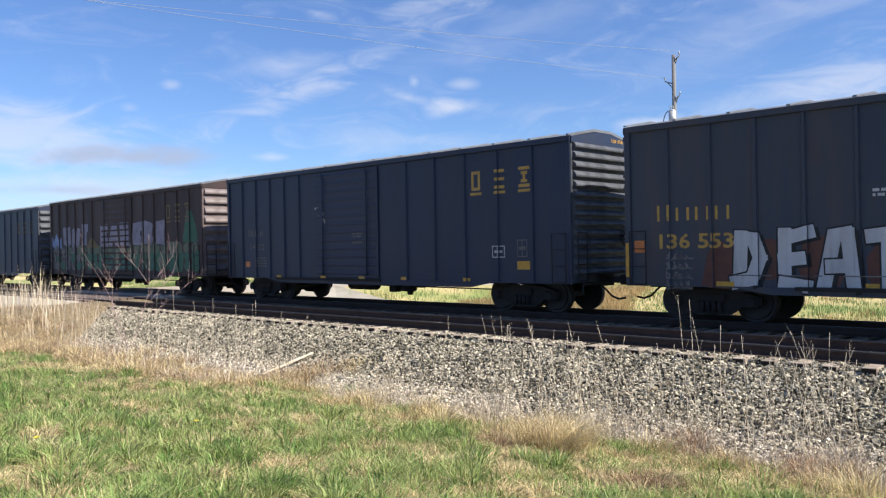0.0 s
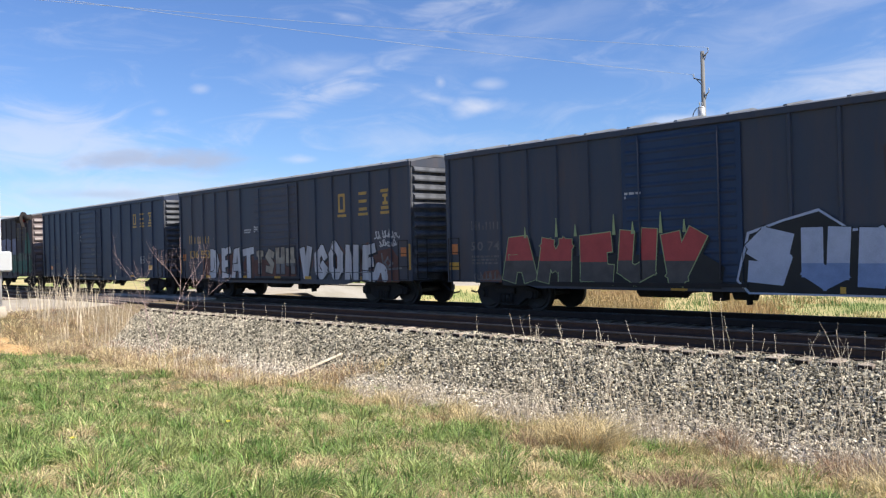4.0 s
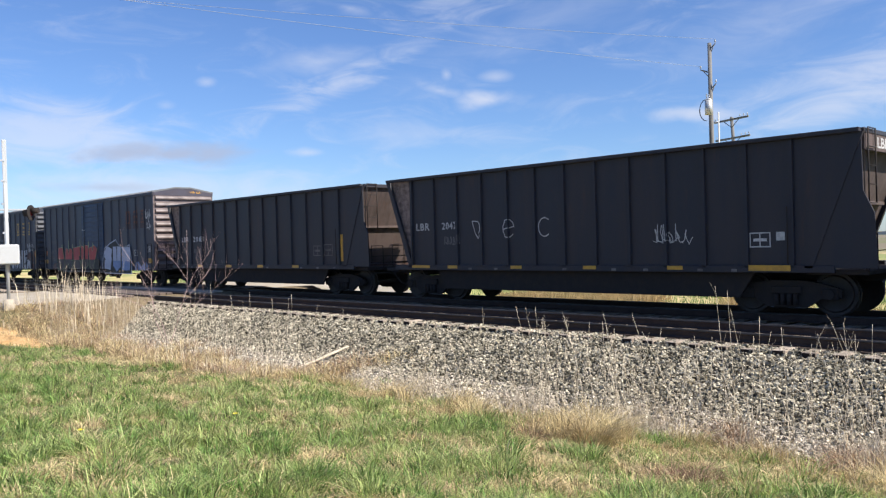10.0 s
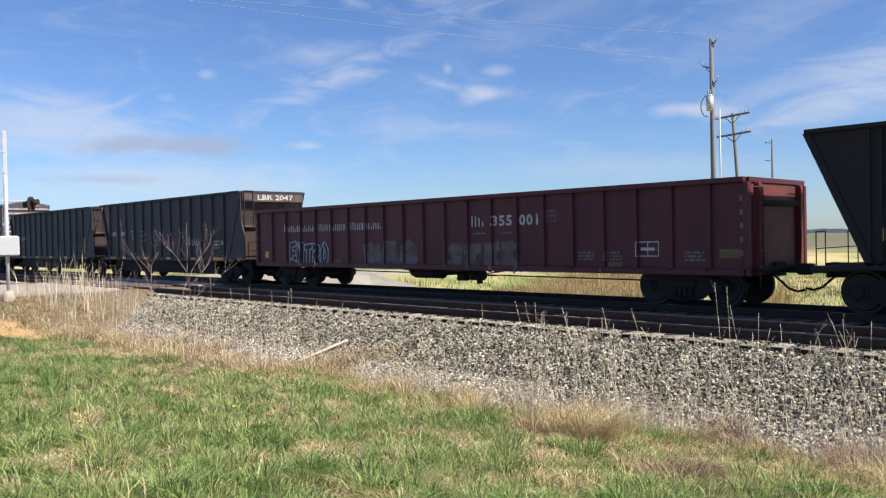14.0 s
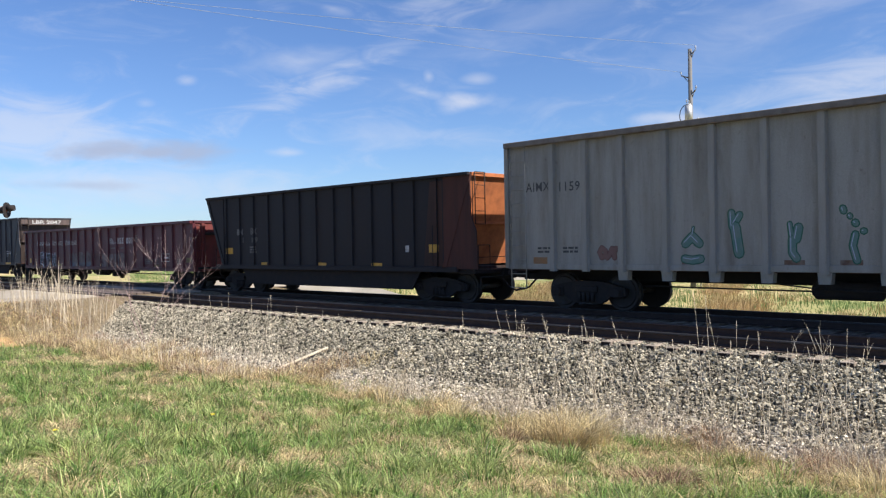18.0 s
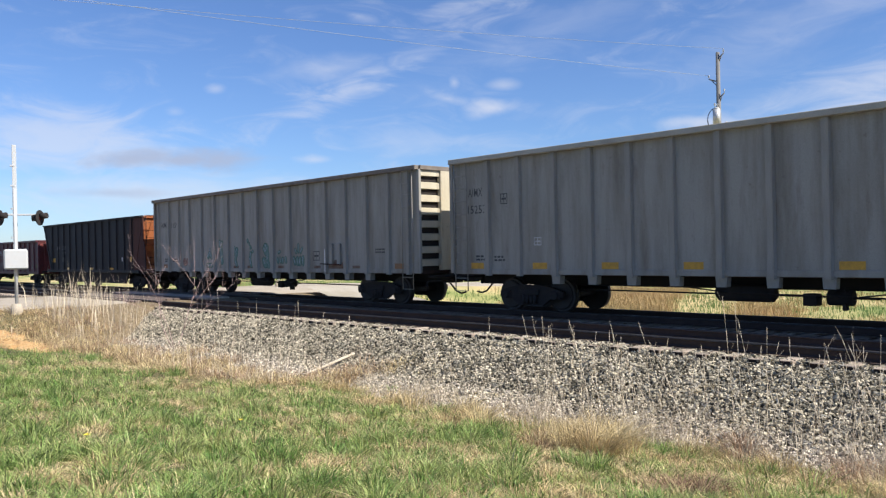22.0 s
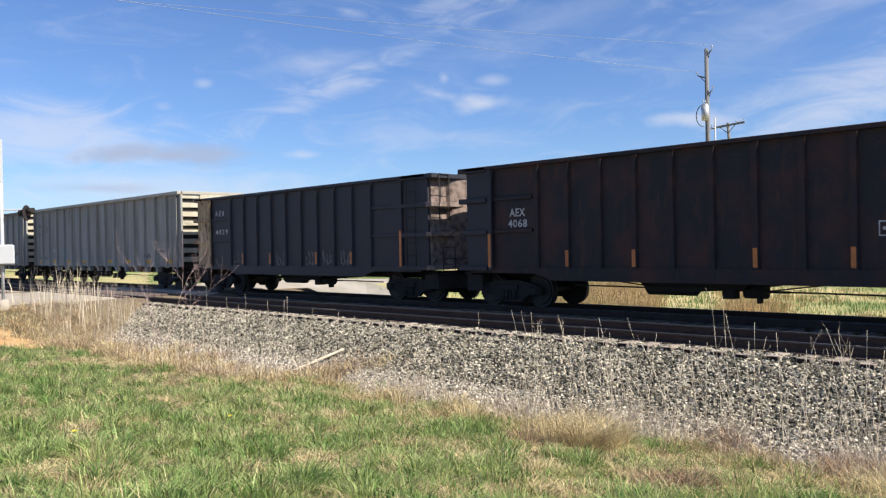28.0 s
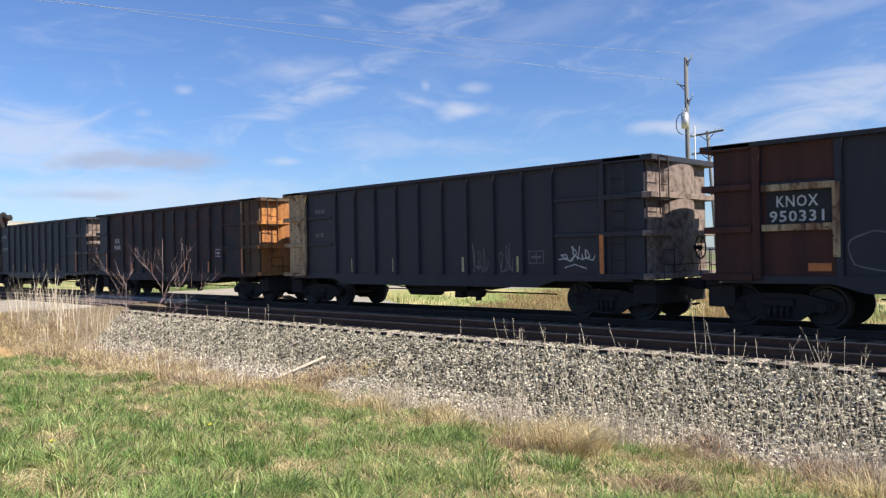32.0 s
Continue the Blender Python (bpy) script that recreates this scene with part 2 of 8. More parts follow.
DARK_LETTER = material("dark_stencil_paint", (0.05, 0.05, 0.05), 0.7, spots=(0.14, 0.13, 0.12), amount=0.6, scale=9, bump=0.03)
SILVER = material("silver_spray_paint", (0.52, 0.52, 0.53), 0.5, spots=(0.25, 0.23, 0.23), amount=0.8, scale=2.6, streak=True, bump=0.03, rust=0.25)
SPRAY_GREY = material("dull_grey_spray_paint", (0.17, 0.165, 0.16), 0.7, spots=(0.06, 0.05, 0.05), amount=1.0, scale=3.5, bump=0.03, rust=0.2)
SPRAY_LILAC = material("faded_lilac_spray_paint", (0.25, 0.24, 0.30), 0.7, spots=(0.12, 0.11, 0.13), amount=0.8, scale=2.0, bump=0.03)
SPRAY_BLACK = material("black_spray_paint", (0.008, 0.008, 0.009), 0.6, bump=0.03)
SPRAY_RED = material("coral_red_spray_paint", (0.42, 0.055, 0.05), 0.6, spots=(0.28, 0.04, 0.04), amount=0.6, bump=0.03)
SPRAY_BLUE = material("pale_blue_spray_paint", (0.20, 0.28, 0.46), 0.6, spots=(0.13, 0.18, 0.30), amount=0.6, bump=0.03)
SPRAY_SKY = material("whitish_blue_spray_paint", (0.42, 0.46, 0.56), 0.6, spots=(0.30, 0.33, 0.42), amount=0.6, bump=0.03)
SPRAY_GREEN = material("green_spray_paint", (0.02, 0.10, 0.055), 0.6, spots=(0.05, 0.14, 0.10), amount=0.6, bump=0.03)
SPRAY_LIME = material("pale_lime_spray_paint", (0.30, 0.36, 0.16), 0.6, spots=(0.20, 0.25, 0.12), amount=0.5, bump=0.03)
SPRAY_BROWN = material("reddish_brown_spray_paint", (0.12, 0.045, 0.03), 0.7, spots=(0.06, 0.03, 0.025), amount=0.8, bump=0.03)
WHITE_METAL = material("white_enamelled_steel", (0.52, 0.53, 0.53), 0.45, spots=(0.50, 0.48, 0.44), amount=0.4, scale=4, bump=0.03)
GALVANISED = material("galvanised_steel", (0.55, 0.56, 0.57), 0.45, metal=0.3, spots=(0.38, 0.38, 0.38), amount=0.5, scale=6, bump=0.05)
POLE_WOOD = material("weathered_pole_wood", (0.19, 0.185, 0.18), 0.9, spots=(0.085, 0.08, 0.076), amount=0.8, scale=5, grain=50, bump=0.4, streak=True)
WIRE = material("aluminium_wire", (0.30, 0.34, 0.41), 0.9, bump=0, spec=0.1)
PORCELAIN = material("grey_porcelain", (0.55, 0.57, 0.60), 0.3, bump=0)
STONE = material("limestone_ballast", (0.395, 0.35, 0.265), 0.95, spots=(0.16, 0.145, 0.105), amount=0.9, scale=2.2, grain=120, bump=0.3, islands=0.9, spec=0.2)
FINE_STONE = material("pale_fine_gravel", (0.56, 0.495, 0.40), 0.95, spots=(0.34, 0.29, 0.22), amount=0.6, scale=1.5, grain=130, bump=0.3, islands=0.75, spec=0.2)
# bed far darker than its stones: shade in the gaps is painted in
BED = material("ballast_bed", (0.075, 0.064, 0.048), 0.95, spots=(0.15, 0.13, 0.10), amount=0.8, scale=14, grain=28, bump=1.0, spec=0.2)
ROAD = material("pale_gravel_road", (0.44, 0.385, 0.31), 0.95, spots=(0.31, 0.255, 0.19), amount=0.8, scale=0.8, grain=30, bump=0.5, spec=0.2)
PLANK = material("crossing_plank_timber", (0.16, 0.12, 0.10), 0.9, spots=(0.08, 0.06, 0.05), amount=0.8, scale=3, per=0.3)
CLAY = material("orange_clay_dirt", (0.50, 0.30, 0.125), 0.95, spots=(0.55, 0.40, 0.22), amount=0.9, scale=3.5, grain=18, bump=1.0, spec=0.2)
STAKE = material("pale_dry_wood", (0.72, 0.61, 0.46), 0.85, spots=(0.38, 0.30, 0.20), amount=0.7, scale=4, grain=70, bump=0.3)
TWIG = material("reddish_twig_bark", (0.46, 0.33, 0.30), 0.85, spots=(0.30, 0.17, 0.15), amount=0.6, scale=9)
DRY_STALK = material("dry_straw_stalk", (0.62, 0.53, 0.40), 0.9, spots=(0.36, 0.28, 0.20), amount=0.6, scale=2, islands=0.35, bump=0, spec=0.2)
GRASS = material("spring_grass_blades", (0.165, 0.285, 0.07), 0.5, spots=(0.47, 0.49, 0.20), amount=1.0, scale=2.6, islands=0.8, bump=0, spec=0.4, leaf=0.45)
GRASS_TIP = material("bright_young_grass_blades", (0.36, 0.44, 0.14), 0.45, spots=(0.60, 0.58, 0.28), amount=0.8, scale=2.5, islands=0.6, bump=0, spec=0.5, leaf=0.45)
BROWN_WEED = material("brown_withered_weed", (0.42, 0.29, 0.19), 0.9, spots=(0.23, 0.15, 0.10), amount=0.8, scale=2, islands=0.5, bump=0, spec=0.2, leaf=0.15)
GRASS_DRY = material("dead_straw_blades", (0.62, 0.51, 0.29), 0.9, spots=(0.40, 0.285, 0.15), amount=0.85, scale=1.6, islands=0.55, bump=0, spec=0.2, leaf=0.25)
FIELD_TAN = material("dry_field_grass_blades", (0.44, 0.31, 0.16), 0.8, spots=(0.33, 0.28, 0.13), amount=0.9, scale=0.35, islands=0.15, bump=0, spec=0.2, leaf=0.2)
FIELD_GRASS = material("field_grass_blades", (0.135, 0.225, 0.075), 0.8, spots=(0.24, 0.28, 0.12), amount=1.0, scale=0.3, islands=0.15, bump=0, spec=0.2, leaf=0.2)
# pale grey: distance haze is put into the colour of the woods
FAR_WOOD = material("hazed_far_woods", (0.42, 0.42, 0.44), 0.95, spots=(0.36, 0.35, 0.36), amount=0.8, scale=0.02, grain=0.4, bump=0, islands=0.2)
APRON = material("grey_gravel_apron", (0.38, 0.345, 0.29), 0.95, spots=(0.27, 0.24, 0.18), amount=0.9, scale=0.7, grain=22, bump=0.5, spec=0.2)
DANDELION = material("yellow_petals", (0.75, 0.60, 0.03), 0.7, bump=0)
RED_LENS = material("dark_red_lens", (0.10, 0.01, 0.01), 0.2, bump=0)


# ---- mesh helpers ----
def box(bm, x0, x1, y0, y1, z0, z1, soft=0.0):
    v = [bm.verts.new((x, y, z)) for x in (x0, x1) for y in (y0, y1) for z in (z0, z1)]
    faces = [bm.faces.new([v[i] for i in q]) for q in ((0, 1, 3, 2), (4, 6, 7, 5), (0, 4, 5, 1), (2, 3, 7, 6), (0, 2, 6, 4), (1, 5, 7, 3))]
    if soft:
        bmesh.ops.bevel(bm, geom=list({e for f in faces for e in f.edges}), offset=soft, segments=1, affect="EDGES")
    return bm


def rod(bm, a, b, r, seg=8, r2=None):
    a, b = Vector(a), Vector(b)
    q = (b - a).to_track_quat("Z", "Y").to_matrix()
    rings = []
    for p, rr in ((a, r), (b, r if r2 is None else r2)):
        rings.append([bm.verts.new(p + q @ Vector((rr * math.cos(i * math.tau / seg), rr * math.sin(i * math.tau / seg), 0))) for i in range(seg)])
    for i in range(seg):
        f = bm.faces.new((rings[0][i], rings[0][(i + 1) % seg], rings[1][(i + 1) % seg], rings[1][i]))
        f.smooth = True
    bm.faces.new(rings[0][::-1])
    bm.faces.new(rings[1])
    return bm


def tube(bm, points, r, seg=6, taper=1.0):
    n = len(points) - 1
    for i in range(n):
        rod(bm, points[i], points[i + 1], r * (1 + (taper - 1) * i / n), seg, r * (1 + (taper - 1) * (i + 1) / n))
    return bm


def cable(bm, points, r, seg=6):
    """One unbroken tube along the points."""
    rings = []
    for i, p in enumerate(points):
        q = (points[min(i + 1, len(points) - 1)] - points[max(i - 1, 0)]).to_track_quat("Z", "Y").to_matrix()
        rings.append([bm.verts.new(p + q @ Vector((r * math.cos(k * math.tau / seg), r * math.sin(k * math.tau / seg), 0))) for k in range(seg)])
    for a, b in zip(rings, rings[1:]):
        for k in range(seg):
            bm.faces.new((a[k], a[(k + 1) % seg], b[(k + 1) % seg], b[k])).smooth = True
    return bm


def prism(bm, pts, d0, d1, axis="y"):
    """The outline pts (two coordinates each) drawn out from d0 to d1 along the axis: y takes (x, z), x takes (y, z), z takes (x, y)."""
    put = {"y": lambda p, d: (p[0], d, p[1]), "x": lambda p, d: (d, p[0], p[1]), "z": lambda p, d: (p[0], p[1], d)}[axis]
    a, b = [[bm.verts.new(put(p, d)) for p in pts] for d in (d0, d1)]
    n = len(pts)
    for i in range(n):
        bm.faces.new((a[i], a[(i + 1) % n], b[(i + 1) % n], b[i]))
    bm.faces.new(a[::-1])
    bm.faces.new(b)
    return bm


def mesh_of(name, bm, mat):
    bmesh.ops.recalc_face_normals(bm, faces=bm.faces)
    me = bpy.data.meshes.new(name)
    bm.to_mesh(me)
    bm.free()
    me.materials.append(mat)
    return me


def put(name, me, parent, m=None, label=""):
    ob = new(name, me)
    ob.parent = parent
    if m is not None:
        ob.matrix_basis = m
    return tagged(ob, label)


def part(name, bm, mat, parent, label="", m=None):
    return put(name, mesh_of(name, bm, mat), parent, m, label)


def fast_mesh(name, verts, faces, mat, smooth=False):
    """A mesh from arrays: verts (n, 3) and faces (k, 3) or (k, 4)."""
    me = bpy.data.meshes.new(name)
    k, c = faces.shape
    me.vertices.add(len(verts))
    me.vertices.foreach_set("co", np.ascontiguousarray(verts, np.float32).ravel())
    me.loops.add(k * c)
    me.loops.foreach_set("vertex_index", np.ascontiguousarray(faces, np.int32).ravel())
    me.polygons.add(k)
    me.polygons.foreach_set("loop_start", np.arange(0, k * c, c, dtype=np.int32))
    me.polygons.foreach_set("loop_total", np.full(k, c, np.int32))
    me.polygons.foreach_set("use_smooth", np.full(k, smooth))
    me.update(calc_edges=True)
    me.materials.append(mat)
    return me


def structure(ob, label, category):
    return tagged(ob, label, category, kind="structure")


def sstep(a, b, x):
    t = np.clip((x - a) / (b - a), 0, 1)
    return t * t * (3 - 2 * t)


def wave(x, y, s, seed=0.0):
    """Smooth pseudo-random relief between -1 and 1, for arrays."""
    x, y = x * s + seed, y * s - seed * 1.7
    return (np.sin(x * 1.7 + np.sin(y * 1.3 + seed)) + np.sin(y * 2.1 + np.sin(x * 1.1 - seed) * 1.4) + np.sin((x + y) * 2.9 + seed * 3) * 0.6) / 2.6


# ---- the lie of the land ----
NEAR_TRACK, FAR_TRACK, TIE_TOP = 14.6, 18.4, -0.19
ROAD_X = (-41.0, -31.5)


def road_z(y):
    return -0.03 - 0.55 * sstep(9.5, -6.0, y) - 0.6 * sstep(24.0, 45.0, y)


def bank_z(y):
    """The ballast's surface across the tracks."""
    return np.interp(y, [9.8, 10.4, 11.4, 12.85, 13.2, 13.27, 13.36, 20.0, 22.2], [-1.28, -1.16, -0.99, -0.40, -0.285, -0.268, -0.205, -0.22, -1.1])


def ground_z(x, y):
    x, y = np.asarray(x, float), np.asarray(y, float)
    z = np.interp(y, [-30, 0, 10.3, 11.5, 21.5, 23.5, 60, 400, 3000], [0.3, 0.15, -1.17, -1.3, -1.3, -0.95, -1.0, -1.0, -1.0])
    z = z + wave(x, y, 0.5, 2.0) * 0.05 * np.where((y > 9.6) & (y < 22.6), 0.3, 1.0) + wave(x, y, 1.9, 5.0) * 0.018
    by_road = sstep(-26.0, -31.0, x) * sstep(-50.0, -42.0, x)
    return z + (road_z(y) - 0.05 - z) * by_road


def make_ground():
    far = np.array([120, 250, 500, 1000, 2000, 4000.0])
    xs = np.concatenate([-60 - far[::-1], np.arange(-60, 25.1, 0.5), 25 + far])
    ys = np.concatenate([-12 - far[::-1], np.arange(-12, 60.1, 0.5), 60 + far])
    gx, gy = np.meshgrid(xs, ys)
    v = np.stack([gx, gy, ground_z(gx, gy)], -1).reshape(-1, 3)
    i = np.arange(len(xs) - 1) + np.arange(len(ys) - 1)[:, None] * len(xs)
    f = np.stack([i, i + 1, i + len(xs) + 1, i + len(xs)], -1).reshape(-1, 4)
    m = bpy.data.materials.new("meadow_soil")
    m.use_nodes = True
    nt = m.node_tree
    n, link = nt.nodes.new, nt.links.new
    co = n("ShaderNodeTexCoord").outputs["Object"]
    sep = n("ShaderNodeSeparateXYZ")
    link(co, sep.inputs[0])

    def noise_(s, d=5.0):
        t = n("ShaderNodeTexNoise")
        link(co, t.inputs["Vector"])
        t.inputs["Scale"].default_value, t.inputs["Detail"].default_value = s, d
        return t.outputs["Fac"]

    def mix(fac, a, b):
        k = n("ShaderNodeMix")
        k.data_type = "RGBA"
        link(fac, k.inputs["Factor"])
        for j, c in ((6, a), (7, b)):
            if isinstance(c, tuple):
                k.inputs[j].default_value = (*c, 1)
            else:
                link(c, k.inputs[j])
        return k.outputs[2]

    def ramp(a, lo, hi):
        k = n("ShaderNodeMapRange")
        k.interpolation_type = "SMOOTHSTEP"
        link(a, k.inputs["Value"])
        k.inputs["From Min"].default_value, k.inputs["From Max"].default_value = lo, hi
        return k.outputs[0]

    def add(a, b, f):
        k = n("ShaderNodeMath")
        k.operation = "MULTIPLY_ADD"
        link(b, k.inputs[0])
        k.inputs[1].default_value = f
        link(a, k.inputs[2])
        return k.outputs[0]

    fine, patch = noise_(11), noise_(0.7)
    turf = mix(ramp(fine, 0.35, 0.65), (0.05, 0.055, 0.022), (0.19, 0.155, 0.075))
    straw = mix(ramp(fine, 0.3, 0.7), (0.12, 0.088, 0.055), (0.29, 0.225, 0.135))
    col = mix(ramp(add(sep.outputs["Y"], patch, 2.4), 9.2, 11.0), turf, straw)
    field = mix(ramp(noise_(0.09), 0.42, 0.58), (0.24, 0.28, 0.09), (0.55, 0.43, 0.21))
    col = mix(ramp(sep.outputs["Y"], 21.5, 23.5), col, field)
    plough = mix(ramp(noise_(0.012), 0.4, 0.6), (0.20, 0.165, 0.12), (0.16, 0.17, 0.08))
    col = mix(ramp(sep.outputs["Y"], 70.0, 130.0), col, plough)
    b = nt.nodes["Principled BSDF"]
    link(col, b.inputs["Base Color"])
    b.inputs["Roughness"].default_value = 0.95
    b.inputs["Specular IOR Level"].default_value = 0.2
    k = n("ShaderNodeBump")
    link(fine, k.inputs["Height"])
    k.inputs["Strength"].default_value, k.inputs["Distance"].default_value = 0.6, 0.05
    link(k.outputs[0], b.inputs["Normal"])
    structure(new("ground", fast_mesh("ground", v, f, m, True)), "spring meadow ground with turf, straw and far fields", "ground")


def make_road():
    ys = np.concatenate([[-60, -30], np.arange(-12, 12.6, 0.6), [13.1]])
    xs = np.concatenate([[ROAD_X[0] - 2.6], np.linspace(ROAD_X[0] - 0.5, ROAD_X[1] + 0.9, 14)])

    def strip(ys, name, label):
        gx, gy = np.meshgrid(xs, ys)
        edge = np.abs((gx - sum(ROAD_X) / 2) / ((ROAD_X[1] - ROAD_X[0]) / 2 + 0.7))
        z = road_z(gy) + wave(gx, gy, 1.1, 7) * 0.02 - 0.16 * np.clip(edge - 0.82, 0, 0.2) / 0.18 - 0.75 * np.maximum(edge - 1.04, 0) / 0.2
        v = np.stack([gx + wave(gx, gy, 0.8, 3) * 0.35 * (edge > 0.85), gy, z], -1).reshape(-1, 3)
        i = np.arange(len(xs) - 1) + np.arange(len(ys) - 1)[:, None] * len(xs)
        structure(new(name, fast_mesh(name, v, np.stack([i, i + 1, i + len(xs) + 1, i + len(xs)], -1).reshape(-1, 4), ROAD, True)), label, "road")

    strip(ys, "road", "pale gravel road climbing to the railway crossing")
    strip(np.concatenate([[19.9], np.arange(20.5, 30, 0.6), [34, 40, 46]]), "road", "pale gravel road leaving the crossing beyond the tracks")
    # gravel apron beside the road, past the far track
    bm = bmesh.new()
    n = 28
    rim = [(-31.0, 20.9), (-26, 21.2), (-20, 21.9), (-16.5, 22.5), (-19, 23.2), (-24, 24.0), (-31.0, 25.0)]
    bm.faces.new([bm.verts.new((x, y, float(ground_z(x, y)) + 0.06 + (0.25 if y < 21.5 else 0.1))) for x, y in rim])
    bmesh.ops.triangulate(bm, faces=bm.faces)
    ob = new("gravel_apron", mesh_of("gravel_apron", bm, APRON))
    structure(ob, "bright gravel apron beside the road past the tracks", "gravel")


def make_ballast():
    xs = np.arange(-400, 181, 4.0)
    ys = np.array([9.8, 10.4, 10.9, 11.4, 11.9, 12.4, 12.85, 13.2, 13.27, 13.36, 16.4, 16.8, 20.0, 20.6, 21.4, 22.2])
    gx, gy = np.meshgrid(xs, ys)
    v = np.stack([gx, gy, bank_z(gy) - 0.03], -1).reshape(-1, 3)
    i = np.arange(len(xs) - 1) + np.arange(len(ys) - 1)[:, None] * len(xs)
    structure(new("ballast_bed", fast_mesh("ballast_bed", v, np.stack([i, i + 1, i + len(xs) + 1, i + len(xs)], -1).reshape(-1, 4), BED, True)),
              "crushed stone bed under both tracks, darkened as shade between the stones", "ballast")


ICO = None


def stones(name, label, n, region, size, mat, seed):
    """Loose angular stones on the ballast; region gives x and y for arrays of random numbers."""
    global ICO
    rng = np.random.default_rng(seed)
    if ICO is None:
        bm = bmesh.new()
        bmesh.ops.create_cube(bm, size=1.45)
        bmesh.ops.triangulate(bm, faces=bm.faces)
        bm.verts.index_update()
        ICO = np.array([v.co for v in bm.verts]), np.array([[v.index for v in f.verts] for f in bm.faces])
        bm.free()
    base, tri = ICO
    x, y = region(rng, n)
    s = size * rng.uniform(0.55, 1.35, n) * np.where(rng.random(n) < 0.07, 1.5, 1)
    shape = rng.uniform(0.55, 1.25, (n, len(base), 1)) * base[None] * rng.uniform(0.7, 1.2, (n, 1, 3)) * (s[:, None, None] * np.array([1.15, 0.95, 0.75]))
    a, b = rng.uniform(0, 6.28, n), rng.uniform(-1.5, 1.5, n)
    ca, sa, cb, sb = np.cos(a), np.sin(a), np.cos(b), np.sin(b)
    X, Y, Z = shape[..., 0], shape[..., 1], shape[..., 2]
    Y, Z = Y * cb[:, None] - Z * sb[:, None], Y * sb[:, None] + Z * cb[:, None]
    X, Y = X * ca[:, None] - Y * sa[:, None], X * sa[:, None] + Y * ca[:, None]
    z = bank_z(y) + rng.uniform(-0.016, 0.020, n) - 0.012 * (y > 13.33) - 0.012 * ((y > 13.12) & (y < 13.33)) + wave(x, y, 1.4, 1.0) * 0.025 * (y < 13.0)
    v = np.stack([X + x[:, None], Y + y[:, None], Z + z[:, None]], -1).reshape(-1, 3)
    f = (tri[None] + (np.arange(n) * len(base))[:, None, None]).reshape(-1, 3)
    tagged(new(name, fast_mesh(name, v, f, mat)), label, "gravel", kind="stuff")


def make_tracks():
    head = [(-0.037, -0.03), (-0.037, -0.008), (-0.028, 0.0), (0.028, 0.0), (0.037, -0.008), (0.037, -0.03)]
    web = [(-0.07, -0.172), (-0.07, -0.158), (-0.012, -0.135), (-0.012, -0.045), (-0.035, -0.0305), (0.035, -0.0305), (0.012, -0.045), (0.012, -0.135), (0.07, -0.158), (0.07, -0.172)]
    tie = mesh_of("tie", box(bmesh.new(), -0.115, 0.115, -1.3, 1.3, -0.18, 0, 0.012), TIE_WOOD)
    # second slot: dark colour that paints shade on both end faces
    tie.materials.append(TIE_END)
    for f in tie.polygons:
        if abs(f.normal.y) > 0.9:
            f.material_index = 1
    plate = mesh_of("tie_plate", box(bmesh.new(), -0.09, 0.09, -0.18, 0.18, 0, 0.015), RAIL_SIDE)
    rng = random.Random(4)
    for y, name, near in ((NEAR_TRACK, "near", True), (FAR_TRACK, "far", False)):
        track = structure(new("railway_track"), "empty railway track with worn wooden ties" if near else "railway track that carries the freight train", "railway track")
        track.matrix_basis = pose(0, y, 0)
        for side in (-0.755, 0.755):
            r = part("rail", prism(bmesh.new(), [(side + a, b) for a, b in web], -400, 180, "x"), RAIL_SIDE, track, "rusty steel rail")
            part("rail_head", prism(bmesh.new(), [(side + a, b) for a, b in head], -400, 180, "x"), RAIL_HEAD, r, "shiny worn running surface")
        rest = bmesh.new()
        x = -150.0
        while x < 60:
            lie = TIE_TOP + rng.uniform(-0.015, 0.012)
            if near and -44 < x < 8:
                put("tie", tie, track, pose(x, rng.uniform(-0.045, 0.0), lie, rng.uniform(-0.6, 0.6), 0, rng.uniform(-1.5, 1.5)))
            else:
                box(rest, x - 0.115, x + 0.115, -1.3, 1.3, lie - 0.18, lie)
            x += 0.489 + rng.uniform(-0.03, 0.03)
        o = part("ties", rest, TIE_WOOD, track, "weathered wooden ties")
        o["kind"] = "stuff"
        for i in range(60):
            if near:
                put("tie_plate", plate, track, pose(-29 + i * 0.489, -0.755, TIE_TOP + 0.002))
    # timber planks of the crossing
    plank = mesh_of("crossing_plank", box(bmesh.new(), -2.35, 2.35, -0.13, 0.13, -0.16, 0, 0.012), PLANK)
    deck = structure(new("level_crossing"), "timber plank crossing between the rails of the road", "level crossing")
    rows = [NEAR_TRACK + d for d in (-1.15, -0.45, -0.15, 0.15, 0.45, 1.15)] + [FAR_TRACK + d for d in (-1.15, -0.45, -0.15, 0.15, 0.45, 1.15)]
    for y in rows:
        for i in range(2):
            put("plank", plank, deck, pose(-38.8 + i * 4.75, y, -0.005 + rng.uniform(-0.006, 0.006)))
    fill = bmesh.new()
    box(fill, ROAD_X[0] - 0.3, ROAD_X[1] + 0.5, 15.95, 17.05, -0.2, -0.02)
    part("gravel_filling", fill, ROAD, deck, "pale gravel between the two tracks")


make_ground()
make_road()
make_ballast()
make_tracks()


# ---- the freight train: what its cars share ----
CARS = []     # (car, x of its middle at the start)
WHEELS = {"lead": [], "trail": []}
WHEEL_R = 0.457
HALF = 1.55   # half the width over the sides


